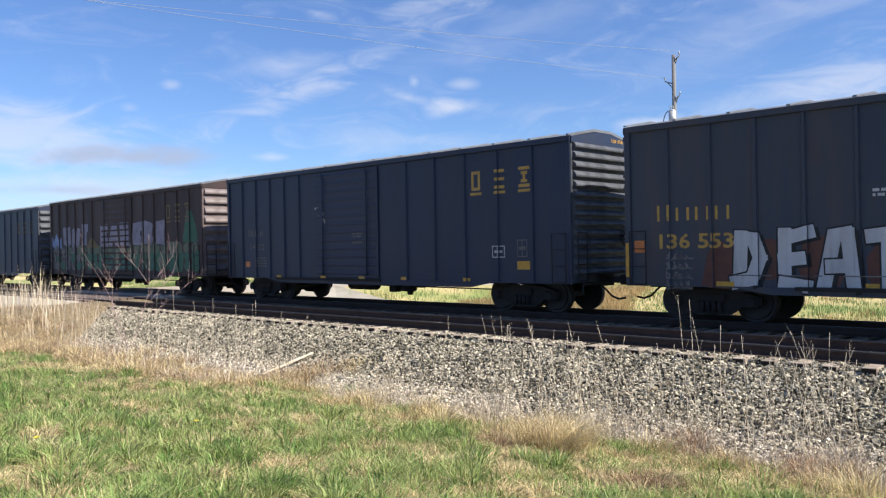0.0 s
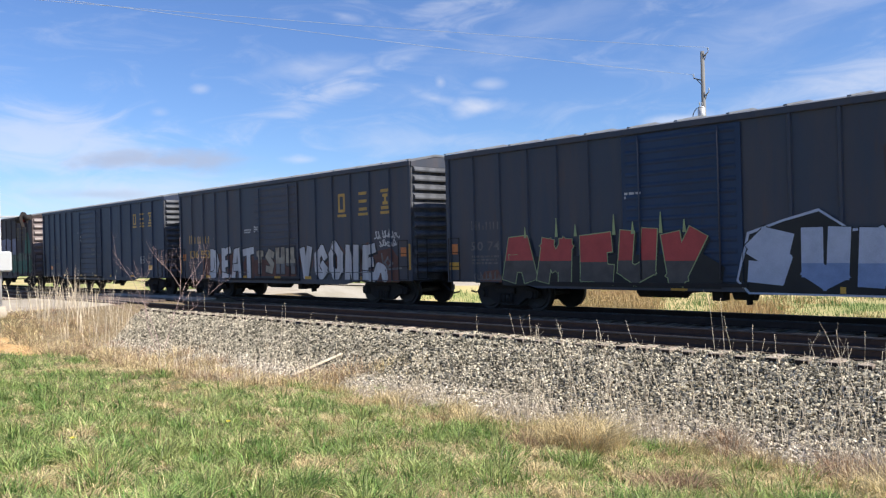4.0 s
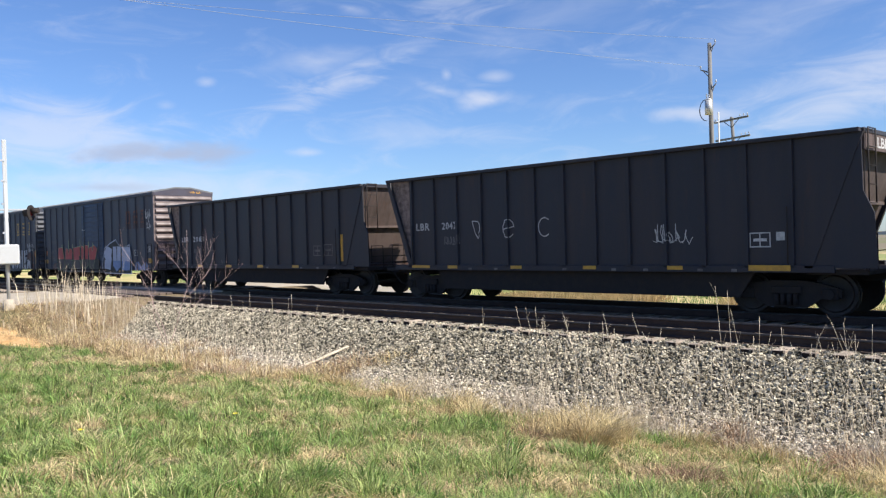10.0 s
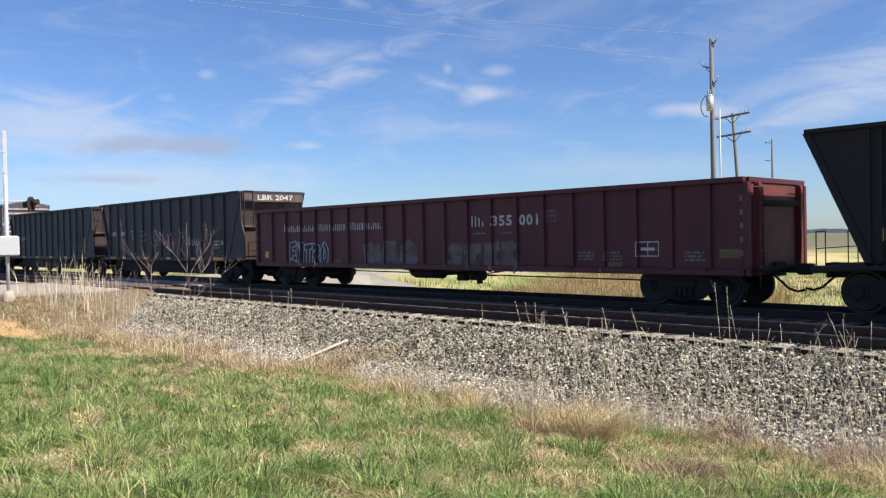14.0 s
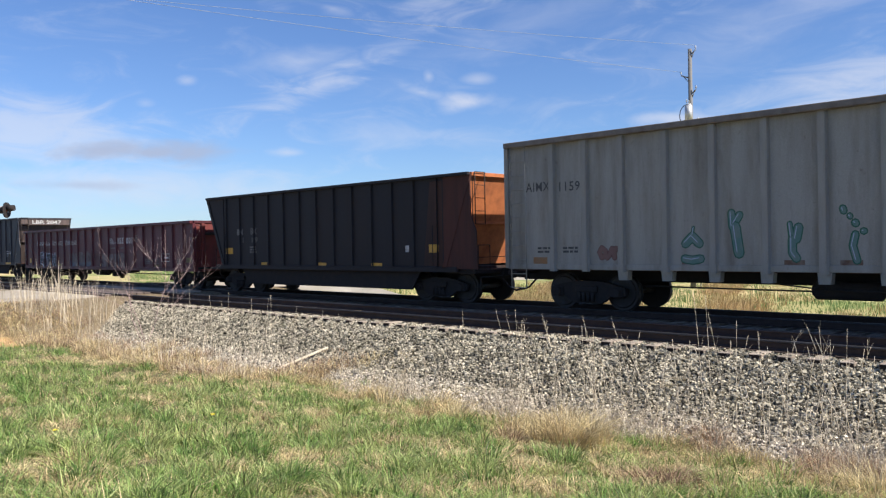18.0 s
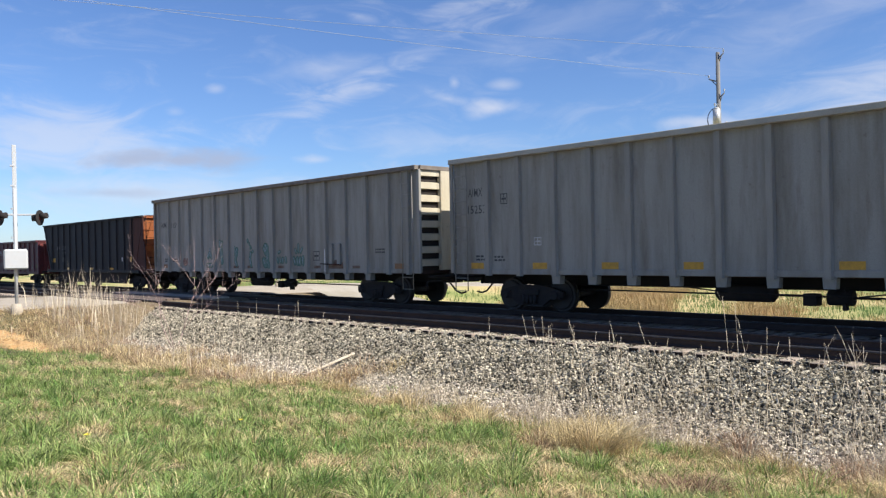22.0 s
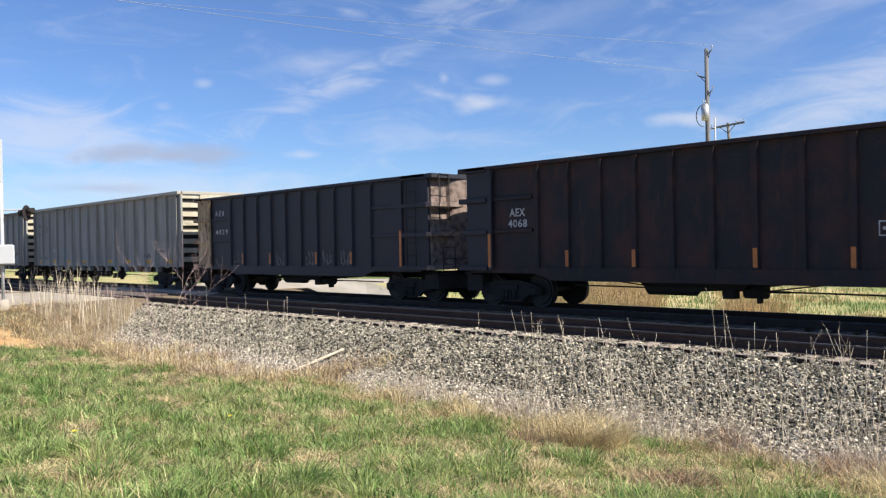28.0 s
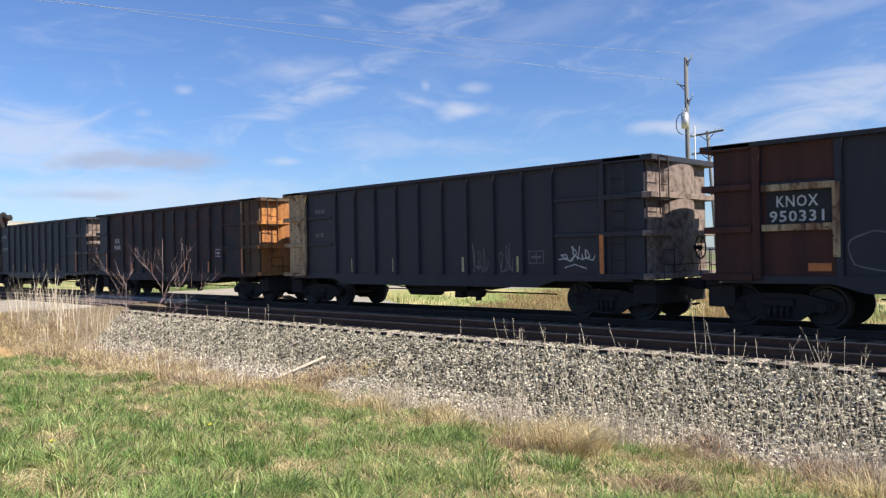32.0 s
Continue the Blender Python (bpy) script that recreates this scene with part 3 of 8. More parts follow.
def clip(poly, a, b):
    for edge, keep in ((a, 1), (b, -1)):
        out = []
        for i, p in enumerate(poly):
            q = poly[i - 1]
            pin, qin = (p[0] - edge) * keep >= 0, (q[0] - edge) * keep >= 0
            if pin != qin:
                t = (edge - q[0]) / (p[0] - q[0])
                out.append((edge, q[1] + t * (p[1] - q[1])))
            if pin:
                out.append(p)
        poly = out
        if len(poly) < 3:
            return []
    return poly


def profile(x0, x1, ribs, sheet, proud):
    """The side's relief from end to end: stretches (x0, x1, depth)."""
    rows, at = [], x0
    for a, b in sorted(ribs):
        a, b = max(a, x0), min(b, x1)
        if a > at:
            rows.append((at, a, sheet))
        rows.append((a, b, proud))
        at = b
    if at < x1:
        rows.append((at, x1, sheet))
    return rows


def decal(name, polys, mat, parent, relief, label="", level=0, flip=False):
    """Paint of its own thickness on the side's sheets and ribs."""
    bm = bmesh.new()
    for k, poly in enumerate(polys):
        for a, b, depth in relief:
            if max(p[0] for p in poly) <= a or min(p[0] for p in poly) >= b:
                continue
            q = clip(poly, a, b)
            if len(q) >= 3:
                y = -(depth + 0.003 + 0.0022 * level + 0.00012 * (k % 12))
                bm.faces.new([bm.verts.new((p[0], y, p[1])) for p in q])
    for f in bm.faces:
        f.normal_update()
        if f.normal.y > 0:
            f.normal_flip()
    me = bpy.data.meshes.new(name)
    bm.to_mesh(me)
    bm.free()
    me.materials.append(mat)
    return put(name, me, parent, None, label)


def rect(x0, x1, z0, z1):
    return [(x0, z0), (x1, z0), (x1, z1), (x0, z1)]


TEXTS = {}


def text_polys(words, x, z, height, width=None, bold=0.012, spacing=1.0):
    """The triangles of words in the built-in font, centred at (x, z)."""
    if (words, bold, spacing) not in TEXTS:
        cu = bpy.data.curves.new("words", "FONT")
        cu.body, cu.offset, cu.resolution_u, cu.space_character = words, bold, 2, spacing
        ob = new("words", cu)
        deps = bpy.context.evaluated_depsgraph_get()
        me = bpy.data.meshes.new_from_object(ob.evaluated_get(deps))
        bpy.data.objects.remove(ob)
        bpy.data.curves.remove(cu)
        v = [(p.co.x, p.co.y) for p in me.vertices]
        TEXTS[words, bold, spacing] = [[v[i] for i in f.vertices] for f in me.polygons]
        bpy.data.meshes.remove(me)
    polys = TEXTS[words, bold, spacing]
    xs, zs = [p[0] for q in polys for p in q], [p[1] for q in polys for p in q]
    cx, cz, w, h = (min(xs) + max(xs)) / 2, (min(zs) + max(zs)) / 2, max(xs) - min(xs), max(zs) - min(zs)
    sz = height / h
    sx = width / w if width else sz
    return [[(x + (p[0] - cx) * sx, z + (p[1] - cz) * sz) for p in q] for q in polys]


def stroke(points, w):
    """A brush line as convex pieces."""
    polys = []
    for (ax, az), (bx, bz) in zip(points, points[1:]):
        d = math.hypot(bx - ax, bz - az) or 1
        nx, nz = -(bz - az) / d * w / 2, (bx - ax) / d * w / 2
        polys.append([(ax + nx, az + nz), (bx + nx, bz + nz), (bx - nx, bz - nz), (ax - nx, az - nz)])
    for ax, az in points:
        polys.append([(ax + w / 2 * math.cos(i * math.pi / 4), az + w / 2 * math.sin(i * math.pi / 4)) for i in range(8)])
    return polys


SKELETONS = [[[(0.1, 0.05), (0.2, 0.95), (0.55, 0.35), (0.85, 0.9)]],
             [[(0.85, 0.75), (0.5, 1), (0.12, 0.7), (0.2, 0.2), (0.6, 0.0), (0.9, 0.3)], [(0.5, 0.45), (0.9, 0.3)]],
             [[(0.05, 0.1), (0.4, 0.9), (0.62, 0.5), (0.9, 1.0)], [(0.62, 0.5), (0.75, 0)]],
             [[(0.12, 0.9), (0.15, 0.25), (0.45, 0.0), (0.8, 0.2), (0.9, 0.95)], [(0.5, 0.4), (0.52, 0.8)]],
             [[(0.1, 0), (0.3, 0.6), (0.1, 1), (0.7, 0.9), (0.55, 0.5), (0.9, 0.05)]],
             [[(0.9, 0.95), (0.25, 0.8), (0.75, 0.5), (0.15, 0.2), (0.85, 0.0)]],
             [[(0.1, 0.5), (0.4, 1), (0.85, 0.7), (0.75, 0.2), (0.35, 0), (0.1, 0.5)], [(0.75, 0.2), (1.0, 0.0)]],
             [[(0.05, 0.95), (0.5, 0.7), (0.95, 1)], [(0.5, 0.7), (0.35, 0.3), (0.6, 0)]]]


def throw_up(car, relief, x0, x1, z0, z1, n, fill, outline, seed, label, low=None, thick=0.42, rim=0.10, shapes=None):
    """Fat overlapping sprayed shapes with a rim. low: a second colour under half height."""
    rng = random.Random(seed)
    w, h = (x1 - x0) / n, z1 - z0
    outer, inner = [], []
    for i in range(n):
        shape = rng.choice(shapes or SKELETONS)
        lift, tall = rng.uniform(0, 0.10) * h, rng.uniform(0.82, 1.0) * h
        sw = thick * min(w, h) * rng.uniform(0.9, 1.1)
        for line in shape:
            pts = [(x0 + (i + 0.08 + 0.84 * px) * w + rng.uniform(-0.04, 0.04) * w, z0 + lift + sw / 2 + pz * (tall - sw) + rng.uniform(-0.03, 0.03) * h) for px, pz in line]
            inner += stroke(pts, sw)
            outer += stroke(pts, sw + rim)
    decal("graffiti_rim", outer, outline, car, relief, "dark sprayed rim", 1)
    decal("graffiti", inner, fill, car, relief, label, 2)
    if low:
        mid = z0 + h * 0.45
        flip = [[(p[1], p[0]) for p in q] for q in inner]
        under = [[(p[1], p[0]) for p in clip(q, -9, mid)] for q in flip]
        decal("graffiti_lower_half", [q for q in under if len(q) > 2], low, car, relief, "darker lower half of the sprayed shapes", 3)


def scrawl(car, relief, x, z, w, h, mat, seed, label, n=5, thin=0.035):
    """A quick thin line that cannot be read."""
    rng = random.Random(seed)
    polys = []
    for i in range(n):
        tall, slant, fat = rng.uniform(0.55, 1.0), rng.uniform(-0.1, 0.35), rng.uniform(0.25, 0.5)
        pts = []
        for k in range(13):
            a = k / 12 * math.tau * 1.3
            up = 0.5 + 0.5 * math.cos(a + 2.6)
            pts.append((x - w / 2 + (i + 0.15 + k / 12 * 0.8 + fat * math.sin(a) + slant * up + rng.uniform(-0.16, 0.16)) * w / n, z - h / 2 + h * (tall * up + rng.uniform(-0.13, 0.13))))
        pts = [p for p in pts if rng.random() < 0.75]
        if rng.random() < 0.5:
            u, v = rng.uniform(0.1, 0.9), rng.uniform(-0.3, 0.3)
            polys += stroke([(x - w / 2 + (i + u) * w / n, z - h * 0.45), (x - w / 2 + (i + u + v) * w / n, z + h * 0.5)], thin)
        polys += stroke(pts, thin)
    decal("scrawl", polys, mat, car, relief, label, 2)


def stamp(car, relief, x, z, w=0.34, h=0.26, mat=None):
    """A small framed data panel."""
    t = 0.025
    bars = [rect(x - w / 2, x + w / 2, z + h / 2 - t, z + h / 2), rect(x - w / 2, x + w / 2, z - h / 2, z - h / 2 + t),
            rect(x - w / 2, x - w / 2 + t, z - h / 2, z + h / 2), rect(x + w / 2 - t, x + w / 2, z - h / 2, z + h / 2),
            rect(x - t / 2, x + t / 2, z - h / 2, z + h / 2), rect(x - w * 0.32, x + w * 0.32, z - h * 0.1, z + h * 0.1)]
    decal("data_panel", bars, mat or WHITE_LETTER, car, relief, "white framed data stencil", 1)


def reflectors(car, relief, xs, z, w=0.28, h=0.09, mat=None, label="yellow reflective strip"):
    for x in xs:
        decal("reflector", [rect(x - w / 2, x + w / 2, z - h / 2, z + h / 2)], mat or YELLOW, car, relief, label, 1)


def words(car, relief, s, x, z, h, mat, width=None, label="", bold=0.012, spacing=1.0):
    decal("lettering", text_polys(s, x, z, h, width, bold, spacing), mat, car, relief, label, 1)


def small_print(car, relief, x, z, w, rows, mat, seed, h=0.055):
    rng, polys = random.Random(seed), []
    for i in range(rows):
        at = x - w / 2
        while at < x + w / 2 - 0.05:
            d = rng.uniform(0.05, 0.2)
            polys.append(rect(at, min(at + d, x + w / 2), z - i * h * 1.7 - h, z - i * h * 1.7))
            at += d + 0.035
    decal("small_print", polys, mat, car, relief, "rows of small stencilled print", 1)


def slab(points, w):
    """A band with square ends and filled corners, as convex pieces."""
    polys = []
    for (ax, az), (bx, bz) in zip(points, points[1:]):
        d = math.hypot(bx - ax, bz - az) or 1
        ux, uz = (bx - ax) / d * w * 0.36, (bz - az) / d * w * 0.36
        nx, nz = -(bz - az) / d * w / 2, (bx - ax) / d * w / 2
        ax, az, bx, bz = ax - ux, az - uz, bx + ux, bz + uz
        polys.append([(ax + nx, az + nz), (bx + nx, bz + nz), (bx - nx, bz - nz), (ax - nx, az - nz)])
    return polys


def blocks(car, relief, x, z, pitch, h, mat, label, under=True):
    """Three open block shapes with a bar below each, in place of a trade mark."""
    w = h * 0.66
    lines = (([(0.34, 0.43), (-0.34, 0.43), (-0.34, -0.43), (0.34, -0.43), (0.34, 0.43)],), ([(-0.42, 0.42), (0.42, 0.42)], [(-0.42, 0), (0.42, 0)], [(-0.42, -0.42), (0.42, -0.42)]),
             ([(-0.44, 0.44), (0.44, 0.44)], [(-0.22, 0.2), (0.22, 0.2)], [(0, 0.15), (0, -0.15)], [(-0.22, -0.2), (0.22, -0.2)], [(-0.44, -0.44), (0.44, -0.44)]))
    for i in range(3):
        cx = x + i * pitch
        polys = [q for line in lines[i] for q in slab([(cx + a * w, z + b * h) for a, b in line], h * 0.16)]
        if under:
            polys.append(rect(cx - w * 0.60, cx + w * 0.60, z - h * 0.76, z - h * 0.62))
        decal("trade_mark_block", polys, mat, car, relief, label, 1)


def letter_bars(car, relief, x0, x1, z, h, n, mat, label, seed, gaps=()):
    """A row of n pairs of plain bars of the size of an owner's name; gaps: after which a space follows."""
    rng, at = random.Random(seed), x0
    w = (x1 - x0) / (n + 0.6 * len(gaps))
    t = h * 0.17
    for i in range(n):
        first = i == 0 or i in gaps
        hh = h if first else h * 0.82
        a, wide = at + w * 0.12, w * 0.70
        polys = [rect(a, a + t, z, z + hh), rect(a + wide - t, a + wide, z, z + hh * rng.choice((1, 1, 0.55)))]
        decal("lettering_bar", polys, mat, car, relief, label, 1)
        at += w * (1.6 if i + 1 in gaps else 1)


GLYPHS = {
    "A": ([(0.08, 0), (0.32, 0.95), (0.68, 0.95), (0.92, 0)], [(0.25, 0.38), (0.78, 0.38)]), "B": ([(0.15, 0), (0.15, 1)], [(0.15, 0.95), (0.75, 0.85), (0.6, 0.52), (0.85, 0.25), (0.6, 0.05), (0.15, 0.05)]),
    "C": ([(0.9, 0.72), (0.6, 0.97), (0.2, 0.75), (0.15, 0.3), (0.5, 0.03), (0.9, 0.25)], [(0.88, 0.3), (0.62, 0.42)]), "D": ([(0.2, 0), (0.2, 1)], [(0.1, 0.96), (0.6, 0.92), (0.86, 0.55), (0.62, 0.1), (0.05, 0.02)]),
    "E": ([(0.25, 0), (0.25, 1)], [(0.2, 0.92), (0.95, 1.0)], [(0.2, 0.5), (0.78, 0.54)], [(0.2, 0.08), (0.95, 0.02)]), "H": ([(0.18, 0), (0.15, 1)], [(0.82, 0), (0.85, 1)], [(0.15, 0.5), (0.85, 0.5)]),
    "I": ([(0.5, 0), (0.5, 1)], [(0.2, 0.95), (0.8, 0.95)]), "K": ([(0.2, 0), (0.2, 1)], [(0.85, 1), (0.25, 0.5), (0.9, 0)]), "M": ([(0.1, 0), (0.15, 1)], [(0.15, 0.95), (0.5, 0.4), (0.85, 0.95)], [(0.85, 1), (0.9, 0)]),
    "N": ([(0.15, 0), (0.15, 1)], [(0.2, 0.95), (0.8, 0.05)], [(0.85, 0), (0.85, 1)]), "O": ([(0.5, 0.97), (0.12, 0.7), (0.12, 0.25), (0.5, 0.02), (0.88, 0.25), (0.88, 0.7), (0.5, 0.97)],),
    "R": ([(0.18, 0), (0.18, 1)], [(0.15, 0.95), (0.8, 0.85), (0.75, 0.55), (0.2, 0.48)], [(0.45, 0.5), (0.9, 0)]), "S": ([(0.92, 0.82), (0.4, 0.97), (0.14, 0.72), (0.82, 0.36), (0.7, 0.06), (0.08, 0.1)],),
    "T": ([(0.0, 0.9), (1.0, 0.95)], [(0.5, 0.9), (0.48, 0)]), "U": ([(0.15, 1), (0.15, 0.2), (0.5, 0.03), (0.85, 0.2), (0.85, 1)],), "V": ([(0.1, 1), (0.35, 0.02), (0.85, 1)],),
    "Y": ([(0.1, 1), (0.5, 0.5), (0.9, 1)], [(0.5, 0.5), (0.5, 0)]), "4": ([(0.72, 0), (0.72, 1)], [(0.15, 1), (0.12, 0.42), (0.95, 0.42)])}


def burner(car, relief, text, x0, x1, z0, z1, fill, outline, seed, label, thick=0.36, rim=0.07, low=None, cast=0.0):
    """Sprayed block shapes side by side, each with its rim; low: a second colour below half height; cast: a sprayed drop shadow."""
    rng = random.Random(seed)
    w, h = (x1 - x0) / len(text), z1 - z0
    for i, c in enumerate(text):
        if c == " ":
            continue
        sw = thick * min(w, h) * rng.uniform(0.9, 1.12)
        lean, lift, tall = rng.uniform(-0.10, 0.14), rng.uniform(0, 0.05) * h, rng.uniform(0.9, 1.02) * h
        a, wide = x0 + i * w - 0.02 * w + sw / 2, 1.04 * w - sw
        lines = [[(a + (px + lean * (pz - 0.5)) * wide + rng.uniform(-0.02, 0.02), z0 + lift + sw / 2 + pz * (tall - sw) + rng.uniform(-0.02, 0.02)) for px, pz in line] for line in GLYPHS[c]]
        up = 0.5 + i * 0.3
        inner = [q for line in lines for q in slab(line, sw)]
        if cast:
            decal("graffiti_shadow", [[(p[0] + cast, p[1] - cast * 0.6) for p in q] for q in inner], SPRAY_BLACK, car, relief, "black sprayed drop shadow", 0.1)
        edge = decal("graffiti_rim", [q for line in lines for q in slab(line, sw + rim)], outline, car, relief, "sprayed rim", up)
        body = decal("graffiti", inner, fill, car, relief, label, up + 0.15)
        if low:
            mid = z0 + h * rng.uniform(0.38, 0.48)
            under = [[(p[1], p[0]) for p in clip([(p[1], p[0]) for p in q], -9, mid)] for q in inner]
            decal("graffiti_lower_half", [q for q in under if len(q) > 2], low, car, relief, "darker lower half of the sprayed shape", up + 0.22)


def plump_tag(car, relief, x, z, w, h, shape, label):
    """A small bubbly tag: dark rim, teal body, pale gleam."""
    lines = [([(x + (px - 0.5) * w, z + (pz - 0.5) * h) for px, pz in line], fat * h) for line, fat in shape]
    decal("graffiti_rim", [q for line, fat in lines for q in stroke(line, fat + 0.05)], SPRAY_GREEN, car, relief, "dark green sprayed rim", 1)
    decal("graffiti", [q for line, fat in lines for q in stroke(line, fat)], SPRAY_DULL_GREEN, car, relief, label, 1.3)
    decal("graffiti_gleam", [q for line, fat in lines for q in stroke([(p[0] - fat * 0.22, p[1] + fat * 0.15) for p in line], 0.018)], SPRAY_SKY, car, relief, "pale sprayed gleam", 1.6)


MESH = {}


def shared(key, make):
    if key not in MESH:
        MESH[key] = make()
    return MESH[key]


def side_frame_mesh():
    bm = bmesh.new()
    outline = [(-1.12, 0.40), (-1.12, 0.56), (-0.80, 0.66), (-0.35, 0.74), (0.35, 0.74), (0.80, 0.66), (1.12, 0.56), (1.12, 0.40), (0.74, 0.38), (0.42, 0.17), (-0.42, 0.17), (-0.74, 0.38)]
    prism(bm, outline, -0.06, 0.06)
    for x in (-0.89, 0.89):
        box(bm, x - 0.17, x + 0.17, -0.10, 0.10, 0.34, 0.58, 0.02)
        rod(bm, (x, -0.16, 0.457), (x, 0.1, 0.457), 0.11, 12)
    for x in (-0.2, -0.07, 0.07, 0.2):
        rod(bm, (x, -0.11, 0.22), (x, -0.11, 0.46), 0.055, 8)
    box(bm, -0.33, 0.33, -0.13, -0.06, 0.46, 0.62, 0.02)
    return mesh_of("side_frame", bm, IRON)


def wheelset_mesh():
    bm = bmesh.new()
    rod(bm, (0, -1.02, 0), (0, 1.02, 0), 0.08, 10)
    for s in (-1, 1):
        rod(bm, (0, s * 0.69, 0), (0, s * 0.83, 0), WHEEL_R, 28)
        rod(bm, (0, s * 0.665, 0), (0, s * 0.69, 0), WHEEL_R + 0.025, 28)
        rod(bm, (0, s * 0.83, 0), (0, s * 0.865, 0), WHEEL_R * 0.86, 28, WHEEL_R * 0.80)
        rod(bm, (0, s * 0.865, 0), (0, s * 0.90, 0), 0.14, 12)
        for i in range(6):
            a = i * math.tau / 6
            rod(bm, (0.26 * math.cos(a), s * 0.86, 0.26 * math.sin(a)), (0.26 * math.cos(a), s * 0.872, 0.26 * math.sin(a)), 0.05, 8)
    return mesh_of("wheelset", bm, WHEEL_STEEL)


def bolster_mesh():
    bm = bmesh.new()
    box(bm, -0.2, 0.2, -0.98, 0.98, 0.40, 0.68, 0.03)
    rod(bm, (0, 0, 0.68), (0, 0, 0.78), 0.2, 16)
    box(bm, -0.62, -0.56, -0.6, 0.6, 0.3, 0.42)
    box(bm, 0.56, 0.62, -0.6, 0.6, 0.3, 0.42)
    return mesh_of("truck", bm, IRON)


def running_gear(car, half, inboard, sill=0.82, deep=0.0):
    """Two trucks, couplers, hoses, brake rigging and the centre sill. half: half the length over the ends."""
    part("centre_sill", box(bmesh.new(), -half - 0.05, half + 0.05, -0.2, 0.2, 0.70, sill + 0.12, 0.02), IRON, car)
    for s in (-1, 1):
        truck = put("truck", shared("bolster", bolster_mesh), car, pose(s * (half - inboard), 0, 0), "dark grimy four-wheel truck")
        for y in (-1.03, 1.03):
            put("side_frame", shared("frame", side_frame_mesh), truck, pose(0, y, 0, 0, 0, 0 if y < 0 else 180))
        for x, key in ((-0.89, "lead"), (0.89, "trail")):
            w = put("wheelset", shared("wheelset", wheelset_mesh), truck, pose(x, 0, WHEEL_R), "steel wheels on their axle")
            WHEELS[key].append(w)

        def coupler():
            bm = bmesh.new()
            box(bm, 0, 0.55, -0.09, 0.09, 0.78, 0.94, 0.02)
            box(bm, 0.5, 0.80, -0.16, 0.13, 0.74, 0.99, 0.04)
            box(bm, 0.0, 0.1, -0.28, 0.28, 0.70, 1.02, 0.02)
            return mesh_of("coupler", bm, IRON)

        put("coupler", shared("coupler", coupler), car, pose(s * half, 0, 0, 0, 0, 0 if s > 0 else 180), "cast steel knuckle coupler")

        def hose():
            pts = [(0.1, -0.35, 0.72), (0.25, -0.36, 0.60), (0.4, -0.34, 0.45), (0.58, -0.30, 0.38), (0.74, -0.24, 0.42)]
            return mesh_of("air_hose", tube(bmesh.new(), pts, 0.028, 7), IRON)

        put("air_hose", shared("hose", hose), car, pose(s * half, 0, 0, 0, 0, 0 if s > 0 else 180), "black rubber brake hose")

        def lever():
            bm = bmesh.new()
            rod(bm, (0.28, -1.45, 0.80), (0.28, -0.2, 0.80), 0.018, 6)
            tube(bm, [(0.28, -1.45, 0.80), (0.30, -1.52, 0.70), (0.30, -1.50, 0.52)], 0.018, 6)
            return mesh_of("uncoupling_lever", bm, IRON)

        put("uncoupling_lever", shared("lever", lever), car, pose(s * half, 0, 0, 0, 0, 0 if s > 0 else 180))

    def tank():
        bm = bmesh.new()
        rod(bm, (-0.62, -0.75, 0.64), (0.62, -0.75, 0.64), 0.2, 14)
        rod(bm, (-0.70, -0.75, 0.64), (-0.62, -0.75, 0.64), 0.12, 14, 0.2)
        rod(bm, (0.62, -0.75, 0.64), (0.70, -0.75, 0.64), 0.2, 14, 0.12)
        return mesh_of("air_reservoir", bm, IRON)

    def cylinder():
        bm = bmesh.new()
        rod(bm, (0, -0.7, 0.58), (0.5, -0.7, 0.58), 0.16, 12)
        rod(bm, (0.5, -0.7, 0.58), (1.0, -0.7, 0.58), 0.03, 6)
        box(bm, -0.5, -0.2, -0.85, -0.55, 0.40, 0.66, 0.02)
        box(bm, 0.3, 0.36, -0.8, -0.6, 0.32, 0.75)
        return mesh_of("brake_cylinder", bm, IRON)

    put("air_reservoir", shared("tank", tank), car, pose(-0.9, 0, -deep))
    put("brake_cylinder", shared("cylinder", cylinder), car, pose(0.9, 0, -deep))
    rods = bmesh.new()
    rod(rods, (-half + 3.2, -0.55, 0.62), (half - 3.2, -0.6, 0.56), 0.022, 6)
    tube(rods, [(-2.6, -1.0, 0.80), (-1.2, -1.05, 0.66), (1.6, -1.05, 0.62), (3.0, -1.0, 0.80)], 0.018, 6)
    part("brake_rod", rods, IRON, car)


def ladder(car, x, y, z0, z1, mat, width=0.42, along="x", name="ladder"):
    """A ladder of two stiles and rungs, standing off the wall at y (along x) or at x (along y)."""
    bm = bmesh.new()
    put_ = (lambda a, z: (x + a, y, z)) if along == "x" else (lambda a, z: (x, y + a, z))
    for a in (-width / 2, width / 2):
        rod(bm, put_(a, z0), put_(a, z1), 0.016, 6)
    n = max(2, round((z1 - z0) / 0.38))
    for i in range(n + 1):
        z = z0 + (z1 - z0) * i / n
        rod(bm, put_(-width / 2, z), put_(width / 2, z), 0.012, 6)
    return part(name, bm, mat, car, "steel ladder")


def start_car(label, category, x0, x1):
    car = tagged(new("freight_car"), label, category, "freight cars of the passing train")
    CARS.append((car, (x0 + x1) / 2))
    car.matrix_basis = pose((x0 + x1) / 2, FAR_TRACK, 0)
    return car, (x1 - x0) / 2


